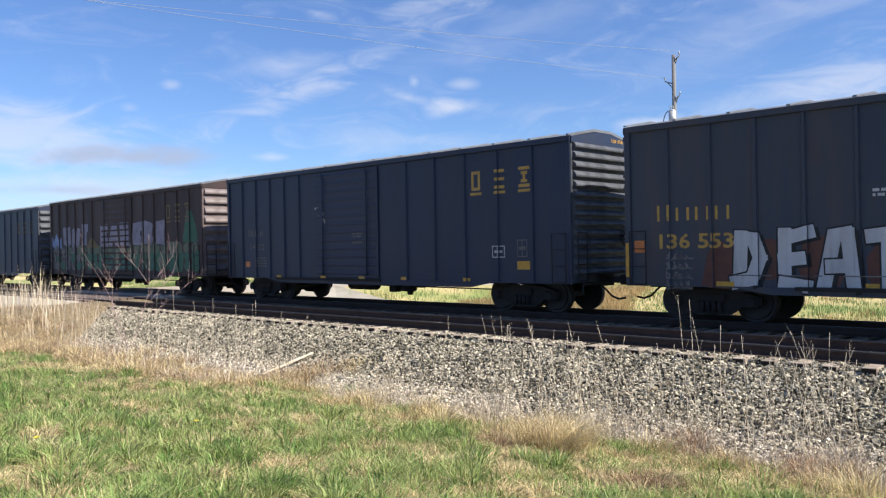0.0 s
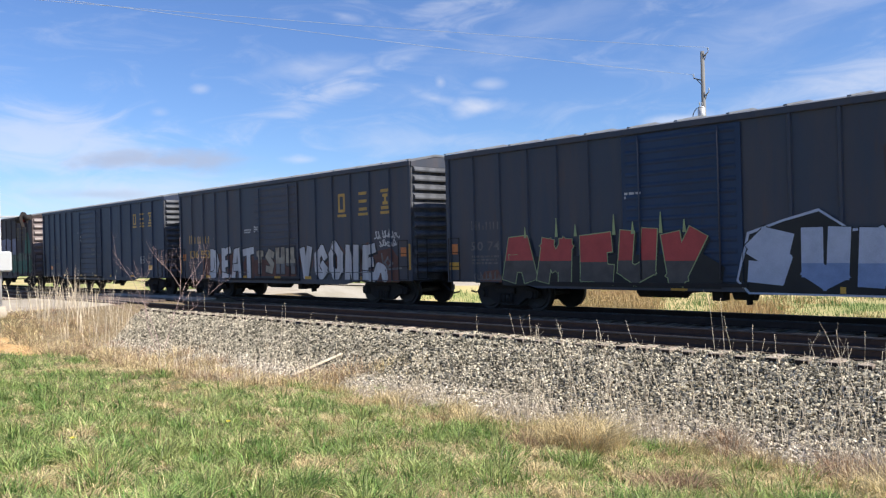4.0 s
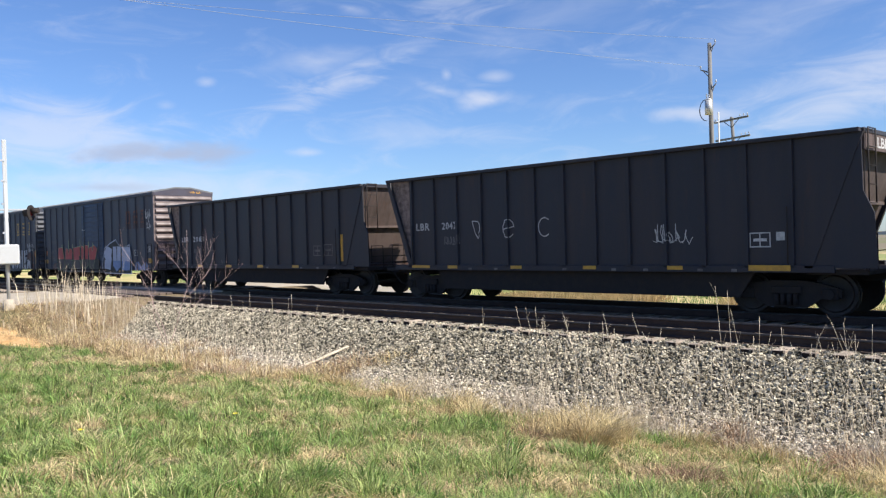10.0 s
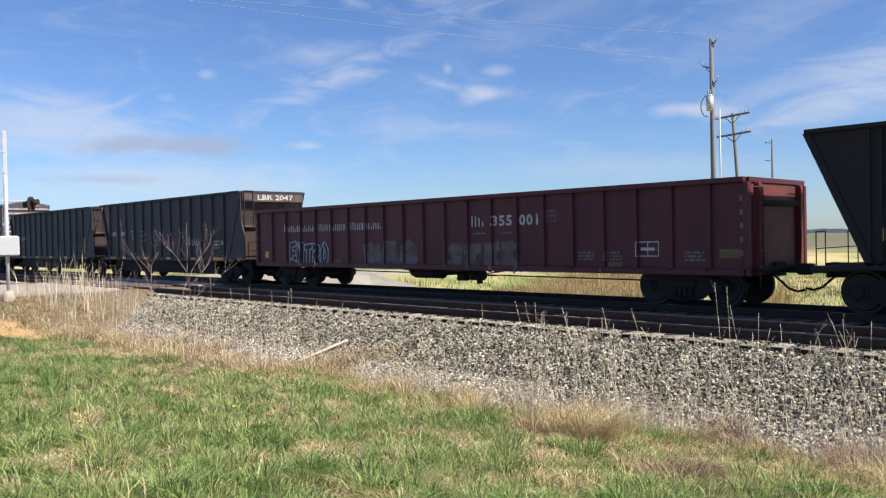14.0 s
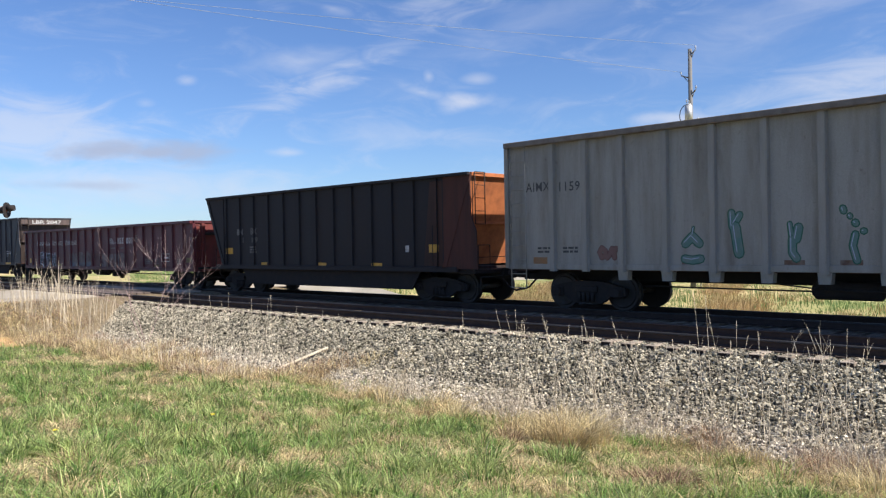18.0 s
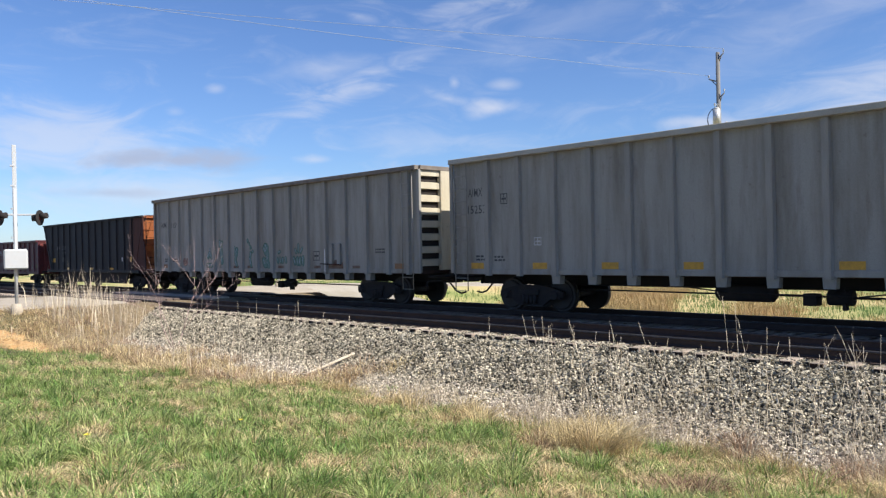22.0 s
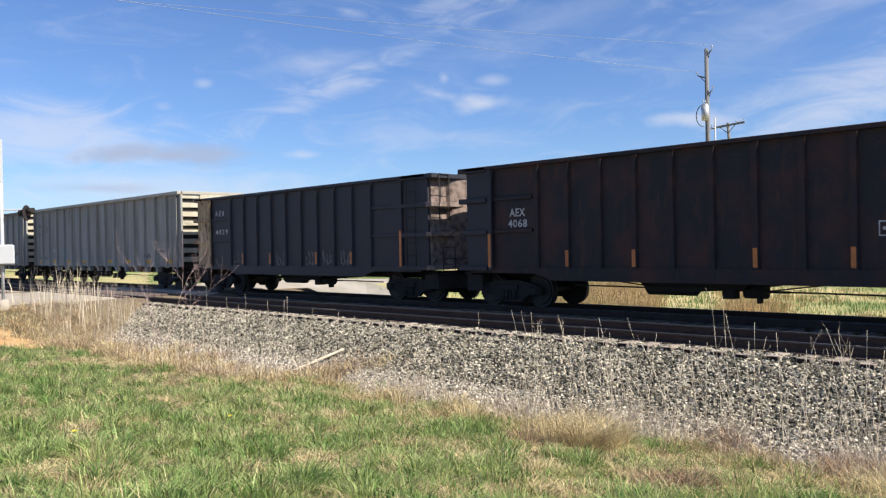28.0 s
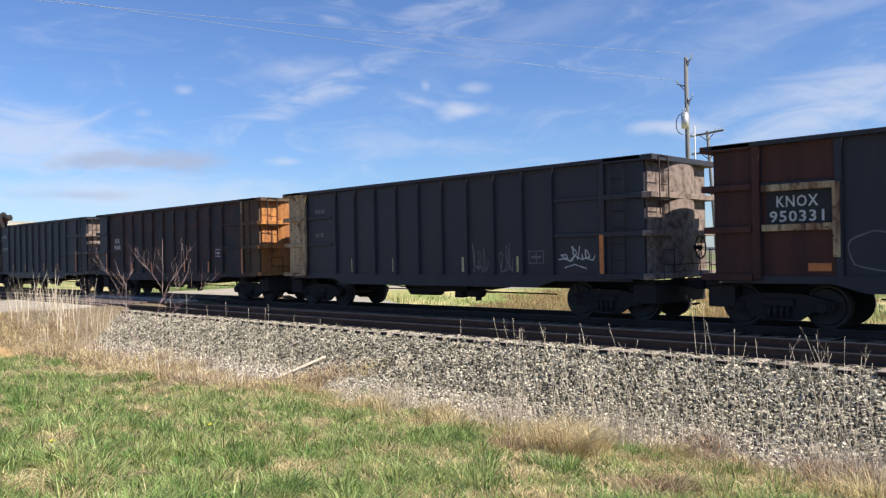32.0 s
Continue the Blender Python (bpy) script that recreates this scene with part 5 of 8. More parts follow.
def hopper(label, x0, x1, paint, end_paint, whole_side, far_paint=None, top=3.78):
    """Open hopper with ends that slope inwards going down. whole_side: the side sheet reaches along the slope."""
    car, h = start_car(label, "hopper car", x0, x1)
    running_gear(car, h, 1.75)
    z0, inset = 1.02, 1.2
    a, b = (-6.1 if whole_side else -5.98), 6.2
    ribs = [-5.9 + 0.98 * i for i in range(13)]
    rel = ribbed_sides(car, a, b, z0, top, ribs, paint, ("hop", paint.name, top))
    out = {-1: h if whole_side else h - 0.30, 1: h - 0.06}    # how far the rim reaches, and the slope's foot
    foot = {-1: -a, 1: b}
    for s in (-1, 1):
        part("top_chord", box(bmesh.new(), -out[-1], out[1], s * HALF - 0.07, s * HALF + 0.045, top - 0.09, top, 0.012), paint, car)
        o, f = out[s], foot[s]
        part("end_chord", box(bmesh.new(), s * o - 0.05, s * o + 0.05, -HALF + 0.08, HALF - 0.08, top - 0.12, top, 0.012), end_paint if whole_side else paint, car)
        run = [(s * o, top - 0.03), (s * (o - 0.05), top - 0.03), (s * (f - 0.05), z0 + 0.1), (s * f, z0 + 0.1)]
        part("end_slope_sheet", prism(bmesh.new(), run, -HALF + 0.09, HALF - 0.09), end_paint, car, "sloping end sheet streaked with rust")
        for sg in (-1, 1):
            yy, d = sg * HALF, HALF - (0.05 if whole_side else 0.13)
            edge = RUST_HALF if whole_side and s > 0 else paint
            strut = [(s * (o + 0.05), top - 0.08), (s * (o - 0.10), top - 0.08), (s * (f - 0.10), z0), (s * (f + 0.07), z0)]
            part("corner_strut", prism(bmesh.new(), strut, yy - 0.09 * (sg > 0), yy + 0.09 * (sg < 0)), edge, car)
            gusset = [(s * (o - 0.02), top - 0.02), (s * (f - 0.02), top - 0.02), (s * (f - 0.02), z0 + 0.1)]
            part("side_gusset", prism(bmesh.new(), gusset, sg * d - 0.02, sg * d + 0.02), edge if whole_side or s > 0 else far_paint, car, "triangular plate beside the slope")
            if s > 0:
                part("corner_grab", rod(bmesh.new(), (s * (o + 0.02), sg * (HALF - 0.12), 0.97), (s * (o + 0.02), sg * (HALF - 0.12), top - 0.1), 0.013, 6), IRON, car)
        xx = f + (o - f) * (2.35 - z0) / (top - z0)
        part("end_stiffener", box(bmesh.new(), min(s * xx, s * (xx + 0.08)), max(s * xx, s * (xx + 0.08)), -HALF + 0.3, HALF - 0.3, 2.31, 2.39, 0.01), end_paint, car)
        if s > 0:
            wing = [(f - 0.02, z0), (f - 0.02, top - 0.03), (o, top - 0.03), (o + 0.02, 2.55), (o + 0.22, 2.1), (o + 0.26, z0)]
            part("side_wing", prism(bmesh.new(), wing, -HALF + 0.02, -HALF + 0.06), RUST_HALF if whole_side else paint, car, "side plate reaching past the slope")
        part("end_platform", box(bmesh.new(), min(s * (h - inset), s * h), max(s * (h - inset), s * h), -1.4, 1.4, 0.88, 0.98, 0.01), IRON, car)
        rail_posts(car, s * (h - 0.06), s)
        ladder(car, s * (out[s] + 0.09), s * -(HALF - 0.36), 2.3, top, IRON, along="y")
        part("grab_iron", tube(bmesh.new(), [(s * (h - inset - 0.3), -HALF - 0.06, 1.1), (s * (h - inset - 0.3), -HALF - 0.06, 2.3)], 0.014, 5), IRON, car)
    for s in (-1, 1):
        part("side_sill", box(bmesh.new(), -h + 0.6, h - 0.6, s * HALF - 0.1 * (s > 0), s * HALF + 0.1 * (s < 0), 0.92, 1.08, 0.012), paint, car)
    part("floor", box(bmesh.new(), a, b, -HALF + 0.1, HALF - 0.1, 0.98, 1.05), RUST_DARK, car)
    # hopper pockets under the floor
    pocket = shared("pocket", lambda: mesh_of("hopper_pocket", prism(bmesh.new(), [(-1.0, 0.97), (1.0, 0.97), (0.55, 0.60), (-0.55, 0.60)], -1.28, 1.28), IRON))
    for c in (-3.2, -1.1, 1.1, 3.2):
        put("hopper_pocket", pocket, car, pose(c, 0, 0), "discharge pocket below the floor")
    part("pocket_skirt", prism(bmesh.new(), [(-5.0, 0.95), (5.0, 0.95), (4.6, 0.36), (-4.6, 0.36)], -1.34, -1.28), IRON, car)
    brake_wheel(car, h - 0.2, 0.9, 1.75, 0.25)
    return car, h, rel


def end_words(car, x, s, y, z, hgt, width, mat, lean=0.0):
    bm = bmesh.new()
    for q in text_polys(s, 0, 0, hgt, width, 0.02):
        bm.faces.new([bm.verts.new((x - lean * (-p[1]), y + p[0], z + p[1])) for p in q])
    part("end_lettering", bm, mat, car, "white stencilled car number on the end")


def make_hoppers():
    car, h, rel = hopper("black open hopper car with rusty sloping ends", 23.1, 37.7, BLACK_STEEL, RUST_BROWN, False, RUST_PINK)
    words(car, rel, "LBR", -5.5, 2.19, 0.22, WHITE_LETTER, 0.62, "white reporting letters", 0.02, 1.2)
    words(car, rel, "2068", -4.28, 2.19, 0.24, WHITE_LETTER, 0.95, "white car number", 0.02, 1.3)
    small_print(car, rel, -5.5, 1.75, 0.5, 2, DIM_LETTER, 21)
    small_print(car, rel, -4.3, 1.75, 0.8, 2, DIM_LETTER, 22)
    reflectors(car, [(-8, 8, HALF)], (-4.08, -1.63, 0.78, 3.22), 1.02, 0.42, 0.10)
    reflectors(car, [(-8, 8, HALF)], (-5.6, -4.85, -3.1, 1.3, 3.6, 4.6, 5.6), 0.97, 0.14, 0.06, SPRAY_GREY, "pale grey strip")
    decal("reflector", [rect(-6.22, -6.10, 1.15, 2.1)], YELLOW, car, rel, "upright yellow strip", 1)
    decal("reflector", [rect(5.92, 6.06, 1.2, 2.12)], YELLOW, car, rel, "upright yellow strip", 1)
    decal("sticker", [rect(6.2, 6.4, 1.52, 1.70)], WHITE_LETTER, car, rel, "white square sticker", 1)
    stamp(car, rel, 4.55, 1.58, 0.5, 0.36, DIM_LETTER)
    stamp(car, rel, 5.2, 1.60, 0.5, 0.40, DIM_LETTER)

    car, h, rel = hopper("black open hopper car with chalked letters", 38.65, 53.25, BLACK_STEEL, RUST_BROWN, False, RUST_PINK)
    words(car, rel, "LBR", -5.42, 2.24, 0.22, WHITE_LETTER, 0.60, "white reporting letters", 0.02, 1.1)
    words(car, rel, "2047", -4.27, 2.24, 0.22, WHITE_LETTER, 0.62, "white car number", 0.02, 1.1)
    scrawl(car, rel, -4.2, 1.85, 0.7, 0.3, SPRAY_GREY, 71, "chalked tag", 5, 0.02)
    arc = lambda a0, a1, n: [(0.5 + 0.45 * math.cos(radians(a0 + (a1 - a0) * k / n)), 0.5 + 0.5 * math.sin(radians(a0 + (a1 - a0) * k / n))) for k in range(n + 1)]
    chalk = ([(0.1, 1.0), (0.55, 0.98), (0.85, 0.8), (0.85, 0.45), (0.6, 0.0), (0.35, 0.3), (0.1, 1.0)], [(0.1, 0.45), (0.9, 0.6)] + arc(10, 320, 10), arc(50, 310, 10))
    for x, line in zip((-3.15, -1.95, -0.68), chalk):
        decal("scrawl", [q for q in stroke([(x - 0.22 + px * 0.46, 1.84 + pz * 0.5) for px, pz in line], 0.028)], WHITE_LETTER, car, rel, "large chalked letter", 2)
    scrawl(car, rel, 3.05, 1.82, 0.95, 0.42, WHITE_LETTER, 73, "chalked tag", 5, 0.02)
    stamp(car, rel, 5.17, 1.62, 0.46, 0.32)
    decal("sticker", [rect(5.52, 5.7, 1.6, 1.78)], WHITE_LETTER, car, rel, "white square sticker", 1)
    reflectors(car, [(-8, 8, HALF)], (-4.12, -1.65, 0.78, 3.17), 1.02, 0.40, 0.09)
    reflectors(car, [(-8, 8, HALF)], (-5.5,), 1.03, 0.8, 0.08)
    reflectors(car, [(-8, 8, HALF)], (5.38,), 1.02, 0.9, 0.12)
    reflectors(car, [(-8, 8, HALF)], (-3.4, -2.4, 0.0, 1.5, 2.4, 3.8, 4.6), 0.97, 0.13, 0.06, SPRAY_GREY, "pale grey strip")
    part("end_fascia", box(bmesh.new(), h - 0.10, h - 0.01, -HALF + 0.1, HALF - 0.1, 3.34, 3.70, 0.01), RUST_BROWN, car, "dark plate that bears the number")
    end_words(car, h - 0.005, "LBR 2047", 0.1, 3.52, 0.22, 1.7, WHITE_LETTER)

    car, h, rel = hopper("dark open hopper car with a bright rusty end", 75.55, 90.15, SOOT, RUST, True)
    words(car, rel, "PM", -4.92, 2.34, 0.24, SPRAY_GREY, 0.42, "worn reporting letters", 0.02)
    words(car, rel, "RX", -3.95, 2.36, 0.24, SPRAY_GREY, 0.42, "worn reporting letters", 0.02)
    words(car, rel, "1", -4.7, 2.02, 0.22, DIM_LETTER, None, "worn car number", 0.02)
    words(car, rel, "39", -3.9, 2.03, 0.22, DIM_LETTER, 0.42, "worn car number", 0.02)
    reflectors(car, rel, (-5.66, 5.73), 1.62, 0.40, 0.24)
    reflectors(car, rel, (-3.24, 0.3, 3.18), 1.13, 0.44, 0.10)
    decal("sticker", [rect(4.5, 4.66, 1.52, 1.72)], WHITE_LETTER, car, rel, "white sticker", 1)
    small_print(car, rel, -4.0, 1.78, 0.5, 3, DIM_LETTER, 23)
    decal("rust_bloom", [[(5.3, 1.1), (6.1, 1.1), (6.1, 3.6), (5.6, 3.6)]], RUST_DARK, car, rel, "large bloom of rust")


RUST_BROWN = material("dark_brown_rusty_steel", (0.105, 0.074, 0.066), 0.75, spots=(0.035, 0.025, 0.023), amount=0.9, scale=2.2, streak=True, bump=0.3, rust=0.4)
MOTTLED = material("black_paint_mottled_with_rust", (0.022, 0.021, 0.024), 0.65, spots=(0.075, 0.033, 0.026), amount=0.95, scale=1.1, bump=0.2, spec=0.3, rust=0.5)
SOOT = material("sooty_brown_black_paint", (0.018, 0.0165, 0.019), 0.65, spots=(0.028, 0.021, 0.02), amount=0.7, scale=1.3, streak=True, bump=0.2, spec=0.3)
RUST_HALF = material("dull_rust", (0.082, 0.029, 0.020), 0.9, spots=(0.028, 0.018, 0.016), amount=1.0, scale=1.9, streak=True, bump=0.3, rust=0.3)


DARK_TEAL = material("dark_teal_spray_paint", (0.012, 0.022, 0.026), 0.6, spots=(0.04, 0.05, 0.05), amount=0.5, scale=3, bump=0.03)
SPRAY_FADED = material("faded_mauve_spray_paint", (0.095, 0.045, 0.045), 0.7, spots=(0.06, 0.025, 0.028), amount=0.9, scale=3, bump=0.03)
SPRAY_DUSK = material("dusty_grey_spray_paint", (0.15, 0.13, 0.125), 0.7, spots=(0.07, 0.04, 0.042), amount=1.0, scale=3, bump=0.03)
SPRAY_BLUE_DULL = material("dull_blue_spray_paint", (0.13, 0.145, 0.165), 0.7, spots=(0.08, 0.06, 0.06), amount=0.9, scale=3, bump=0.03)


def make_gondola():
    car, h = start_car("maroon low gondola car with white lettering", "gondola car", 54.4, 74.27)
    running_gear(car, h, 1.75, 0.78)
    top, z0 = 2.92, 0.76
    ribs = [-8.9 + 0.945 * i for i in range(20)]
    rel = ribbed_sides(car, -h + 0.05, h - 0.05, z0 + 0.1, top, ribs, MAROON, "gon", 0.16, 0.07)
    top_rim(car, h, top, MAROON, HALF, 0.12)
    for s in (-1, 1):
        part("side_sill", box(bmesh.new(), -h, h, s * HALF - 0.1 * (s > 0), s * HALF + 0.1 * (s < 0), z0, z0 + 0.16, 0.012), MAROON, car)
    part("floor", box(bmesh.new(), -h + 0.1, h - 0.1, -HALF + 0.12, HALF - 0.12, 0.92, 1.0), RUST_DARK, car)
    for s in (-1, 1):
        e = part("end", box(bmesh.new(), s * (h - 0.02) - 0.04, s * (h - 0.02) + 0.04, -HALF + 0.08, HALF - 0.08, z0, top - 0.1), MAROON_END, car, "red end sheet in the sun")
        for y in (-1.1, 1.1):
            part("end_post", box(bmesh.new(), s * h if s > 0 else s * h - 0.14, s * h + 0.14 if s > 0 else s * h, y - 0.07, y + 0.07, z0, top - 0.12, 0.015), MAROON_END, car)
        part("corner_post", box(bmesh.new(), s * h - 0.07, s * h + 0.07, -HALF - 0.0, -HALF + 0.14, z0, top - 0.12, 0.015), MAROON, car)
        part("corner_post", box(bmesh.new(), s * h - 0.07, s * h + 0.07, HALF - 0.14, HALF, z0, top - 0.12, 0.015), MAROON, car)
        part("end_beam", box(bmesh.new(), min(s * h, s * (h + 0.12)), max(s * h, s * (h + 0.12)), -1.02, 1.02, 2.3, 2.42, 0.012), IRON, car)
        ladder(car, s * (h + 0.16), s * -(HALF - 0.3), 0.95, 2.7, MAROON, along="y")
        part("end_platform", box(bmesh.new(), min(s * h, s * (h + 0.36)), max(s * h, s * (h + 0.36)), -1.3, 1.3, 0.86, 0.94, 0.01), IRON, car)
        pol = [rect(s * (h - 0.12), s * (h - 0.06), z, z + 0.12) for z in (1.2, 1.5, 1.8, 2.1, 2.4)]
        decal("reflector", [[(min(p[0] for p in q), q[0][1]), (max(p[0] for p in q), q[0][1]), (max(p[0] for p in q), q[2][1]), (min(p[0] for p in q), q[2][1])] for q in pol], SPRAY_GREY, car, [(-h, h, HALF)], "row of pale corner strips", 1)
    pm = bmesh.new()
    prism(pm, [(-1.7, 0.78), (-0.3, 0.78), (-0.5, 0.52), (-1.5, 0.52)], -1.0, 1.0)
    part("underfloor_box", pm, IRON, car)
    letter_bars(car, rel, -7.98, -2.35, 2.04, 0.27, 22, WHITE_LETTER, "owner's name in white bars", 5, (8, 15))
    letter_bars(car, rel, 1.65, 2.2, 2.02, 0.30, 2, WHITE_LETTER, "owner's mark in white bars", 9)
    words(car, rel, "355", 2.86, 2.17, 0.30, WHITE_LETTER, 0.74, "white car number", 0.03, 1.15)
    words(car, rel, "001", 3.82, 2.17, 0.30, WHITE_LETTER, 0.66, "white car number", 0.03, 1.15)
    burner(car, rel, "ENTRO", -7.8, -5.3, 0.80, 1.66, DARK_TEAL, SPRAY_SKY, 51, "dark teal sprayed block with a pale rim", 0.30, 0.07)
    scrawl(car, rel, -6.8, 1.84, 1.6, 0.16, SPRAY_BROWN, 53, "faint red sprayed tag", 7, 0.025)
    burner(car, rel, "NAO", -3.3, -0.6, 0.78, 1.66, SPRAY_DUSK, SPRAY_FADED, 52, "dull grey sprayed block", 0.48, 0.04, SPRAY_BLUE_DULL)
    burner(car, rel, "STEK", 0.6, 3.5, 0.74, 1.60, SPRAY_DUSK, SPRAY_FADED, 55, "dull grey sprayed block", 0.40, 0.10)
    decal("sprayed_patch", [[(0.5, 0.75), (3.6, 0.75), (3.6, 1.55), (0.5, 1.6)]], SPRAY_FADED, car, rel, "faded sprayed ground", 0)
    scrawl(car, rel, -0.1, 1.5, 0.7, 0.4, SPRAY_FADED, 56, "faded sprayed tag", 4, 0.04)
    reflectors(car, rel, (1.7, 2.7), 0.98, 0.42, 0.12, OLD_GOLD, "dull yellow strip")
    stamp(car, rel, 7.48, 1.36, 0.6, 0.36)
    stamp(car, rel, 4.6, 2.25, 0.3, 0.3, SPRAY_GREY)
    reflectors(car, rel, (9.54,), 1.25, 0.5, 0.2, OLD_GOLD, "dull yellow plate")
    reflectors(car, rel, (6.56, -4.79), 0.98, 0.42, 0.12, OLD_GOLD, "dull yellow strip")
    reflectors(car, rel, (-9.3,), 1.2, 0.25, 0.25)
    reflectors(car, rel, (4.7, 5.5, 6.1, 6.6, 7.3, 7.7), 0.84, 0.16, 0.10, SPRAY_GREY, "pale square strip")
    for i, x in enumerate((2.0, 3.0, 5.7, 6.5, 8.7)):
        small_print(car, rel, x, 1.85 if i < 2 else 1.3, 0.5, 1 if i < 2 else 3, SPRAY_GREY, 80 + i, 0.05)


def tall_gondola(label, x0, x1, worn, first_ribs, top=4.42, trim=0.0):
    """High-sided gondola; trim: how far its body stops short at the one end."""
    car, h = start_car(label, "gondola car", x0, x1)
    running_gear(car, h, 2.6, 1.0)
    z0 = 1.12
    ribs = first_ribs + [-5.76 + 1.162 * i for i in range(13)] + [9.16]
    rel = ribbed_sides(car, -h + trim + 0.04, h - 0.04, z0, top, ribs, GREY_PAINT, "tall", 0.20, 0.10, HALF - 0.06, 1.0)
    rel = profile(-h, h, [(x - 0.1, x + 0.1) for x in ribs], HALF - 0.06, HALF + 0.04)
    # feet of the ribs below the sill
    foot = shared("rib_foot", lambda: mesh_of("rib_foot", prism(bmesh.new(), [(-0.15, 1.14), (0.15, 1.14), (0.12, 0.80), (-0.12, 0.80)], -0.06, 0.14), GREY_PAINT))
    for x in ribs[2:-2]:
        for s in (-1, 1):
            put("rib_foot", foot, car, pose(x, s * (HALF - 0.12), 0, 0, 0, 0 if s < 0 else 180))
    chord = BROWN_CHORD if worn else CREAM_DULL
    for s in (-1, 1):
        part("top_chord", box(bmesh.new(), -h + trim, h, s * (HALF + 0.02) - 0.11, s * (HALF + 0.02) + 0.07, top - 0.14, top, 0.012), chord, car)
    for s in (-1, 1):
        part("side_sill", box(bmesh.new(), -h + trim, h, s * (HALF - 0.03) - 0.07 * (s > 0), s * (HALF - 0.03) + 0.07 * (s < 0), z0 - 0.08, z0 + 0.06, 0.01), GREY_PAINT, car)
    part("floor", box(bmesh.new(), -h + trim + 0.1, h - 0.1, -HALF + 0.12, HALF - 0.12, z0 - 0.1, z0), RUST_DARK, car)
    for s in (-1, 1):
        end_x = h if s > 0 else h - trim
        part("end_chord", box(bmesh.new(), s * end_x - 0.07, s * end_x + 0.07, -HALF + 0.06, HALF - 0.06, top - 0.14, top, 0.012), chord, car)
        # recessed sheet is dark iron: the slots' shade is put into its colour
        part("end", box(bmesh.new(), s * (end_x - 0.14) - 0.03, s * (end_x - 0.14) + 0.03, -HALF + 0.08, HALF - 0.08, z0 - 0.1, top - 0.1), IRON, car, "recessed end sheet coloured dark as the shade of its slots")
        # out-of-view left panel is grey, not cream, so less light bounces ahead
        part("end_panel", box(bmesh.new(), min(s * (end_x - 0.1), s * (end_x + 0.06)), max(s * (end_x - 0.1), s * (end_x + 0.06)), -0.62, 1.0, z0, top - 0.12, 0.015), CREAM_PAINT if s > 0 else GREY_PAINT, car, "flat middle panel of the end")
        rib = shared("end_slat", lambda: mesh_of("end_slat", prism(bmesh.new(), [(-0.05, -0.11), (0.07, -0.10), (0.07, 0.09), (-0.05, 0.12)], -HALF + 0.06, HALF - 0.06, "y"), CREAM_PAINT))
        for i in range(8):
            put("end_slat", rib, car, pose(s * (end_x - 0.07), 0, z0 + 0.25 + i * 0.405, 0, 0, 0 if s > 0 else 180))
        for yy in (-HALF + 0.05, HALF - 0.05):
            part("corner_post", box(bmesh.new(), s * end_x - 0.09, s * end_x + 0.05, yy - 0.05, yy + 0.05, z0 - 0.06, top - 0.12, 0.012), GREY_PAINT, car)
        ladder(car, s * (end_x - 0.45), -HALF - 0.08, 0.55, top - 0.15, GREY_PAINT, 0.5)
        part("end_platform", box(bmesh.new(), min(s * end_x, s * (end_x + 0.3)), max(s * end_x, s * (end_x + 0.3)), -1.2, 1.2, 0.90, 0.96, 0.01), IRON, car)
    brake_wheel(car, h + 0.22, 0.55, 2.35)
    return car, h, rel


BROWN_CHORD = material("grimy_brown_grey_paint", (0.20, 0.17, 0.14), 0.7, spots=(0.11, 0.08, 0.06), amount=0.8, scale=3)
RUST_STAIN = material("rust_stained_grey_paint", (0.15, 0.085, 0.055), 0.8, spots=(0.28, 0.23, 0.19), amount=0.9, scale=4, bump=0.05)
RUST_ORANGE = material("faded_orange_plate_paint", (0.30, 0.15, 0.06), 0.7, spots=(0.22, 0.16, 0.11), amount=0.8, scale=6, bump=0.03)
WHITE_PAINT = material("bright_white_paint", (0.78, 0.78, 0.75), 0.5, spots=(0.6, 0.58, 0.52), amount=0.4, scale=6, bump=0.03)
CREAM_DULL = material("dull_cream_paint", (0.42, 0.395, 0.33), 0.6, spots=(0.27, 0.24, 0.19), amount=0.5, scale=2.0)


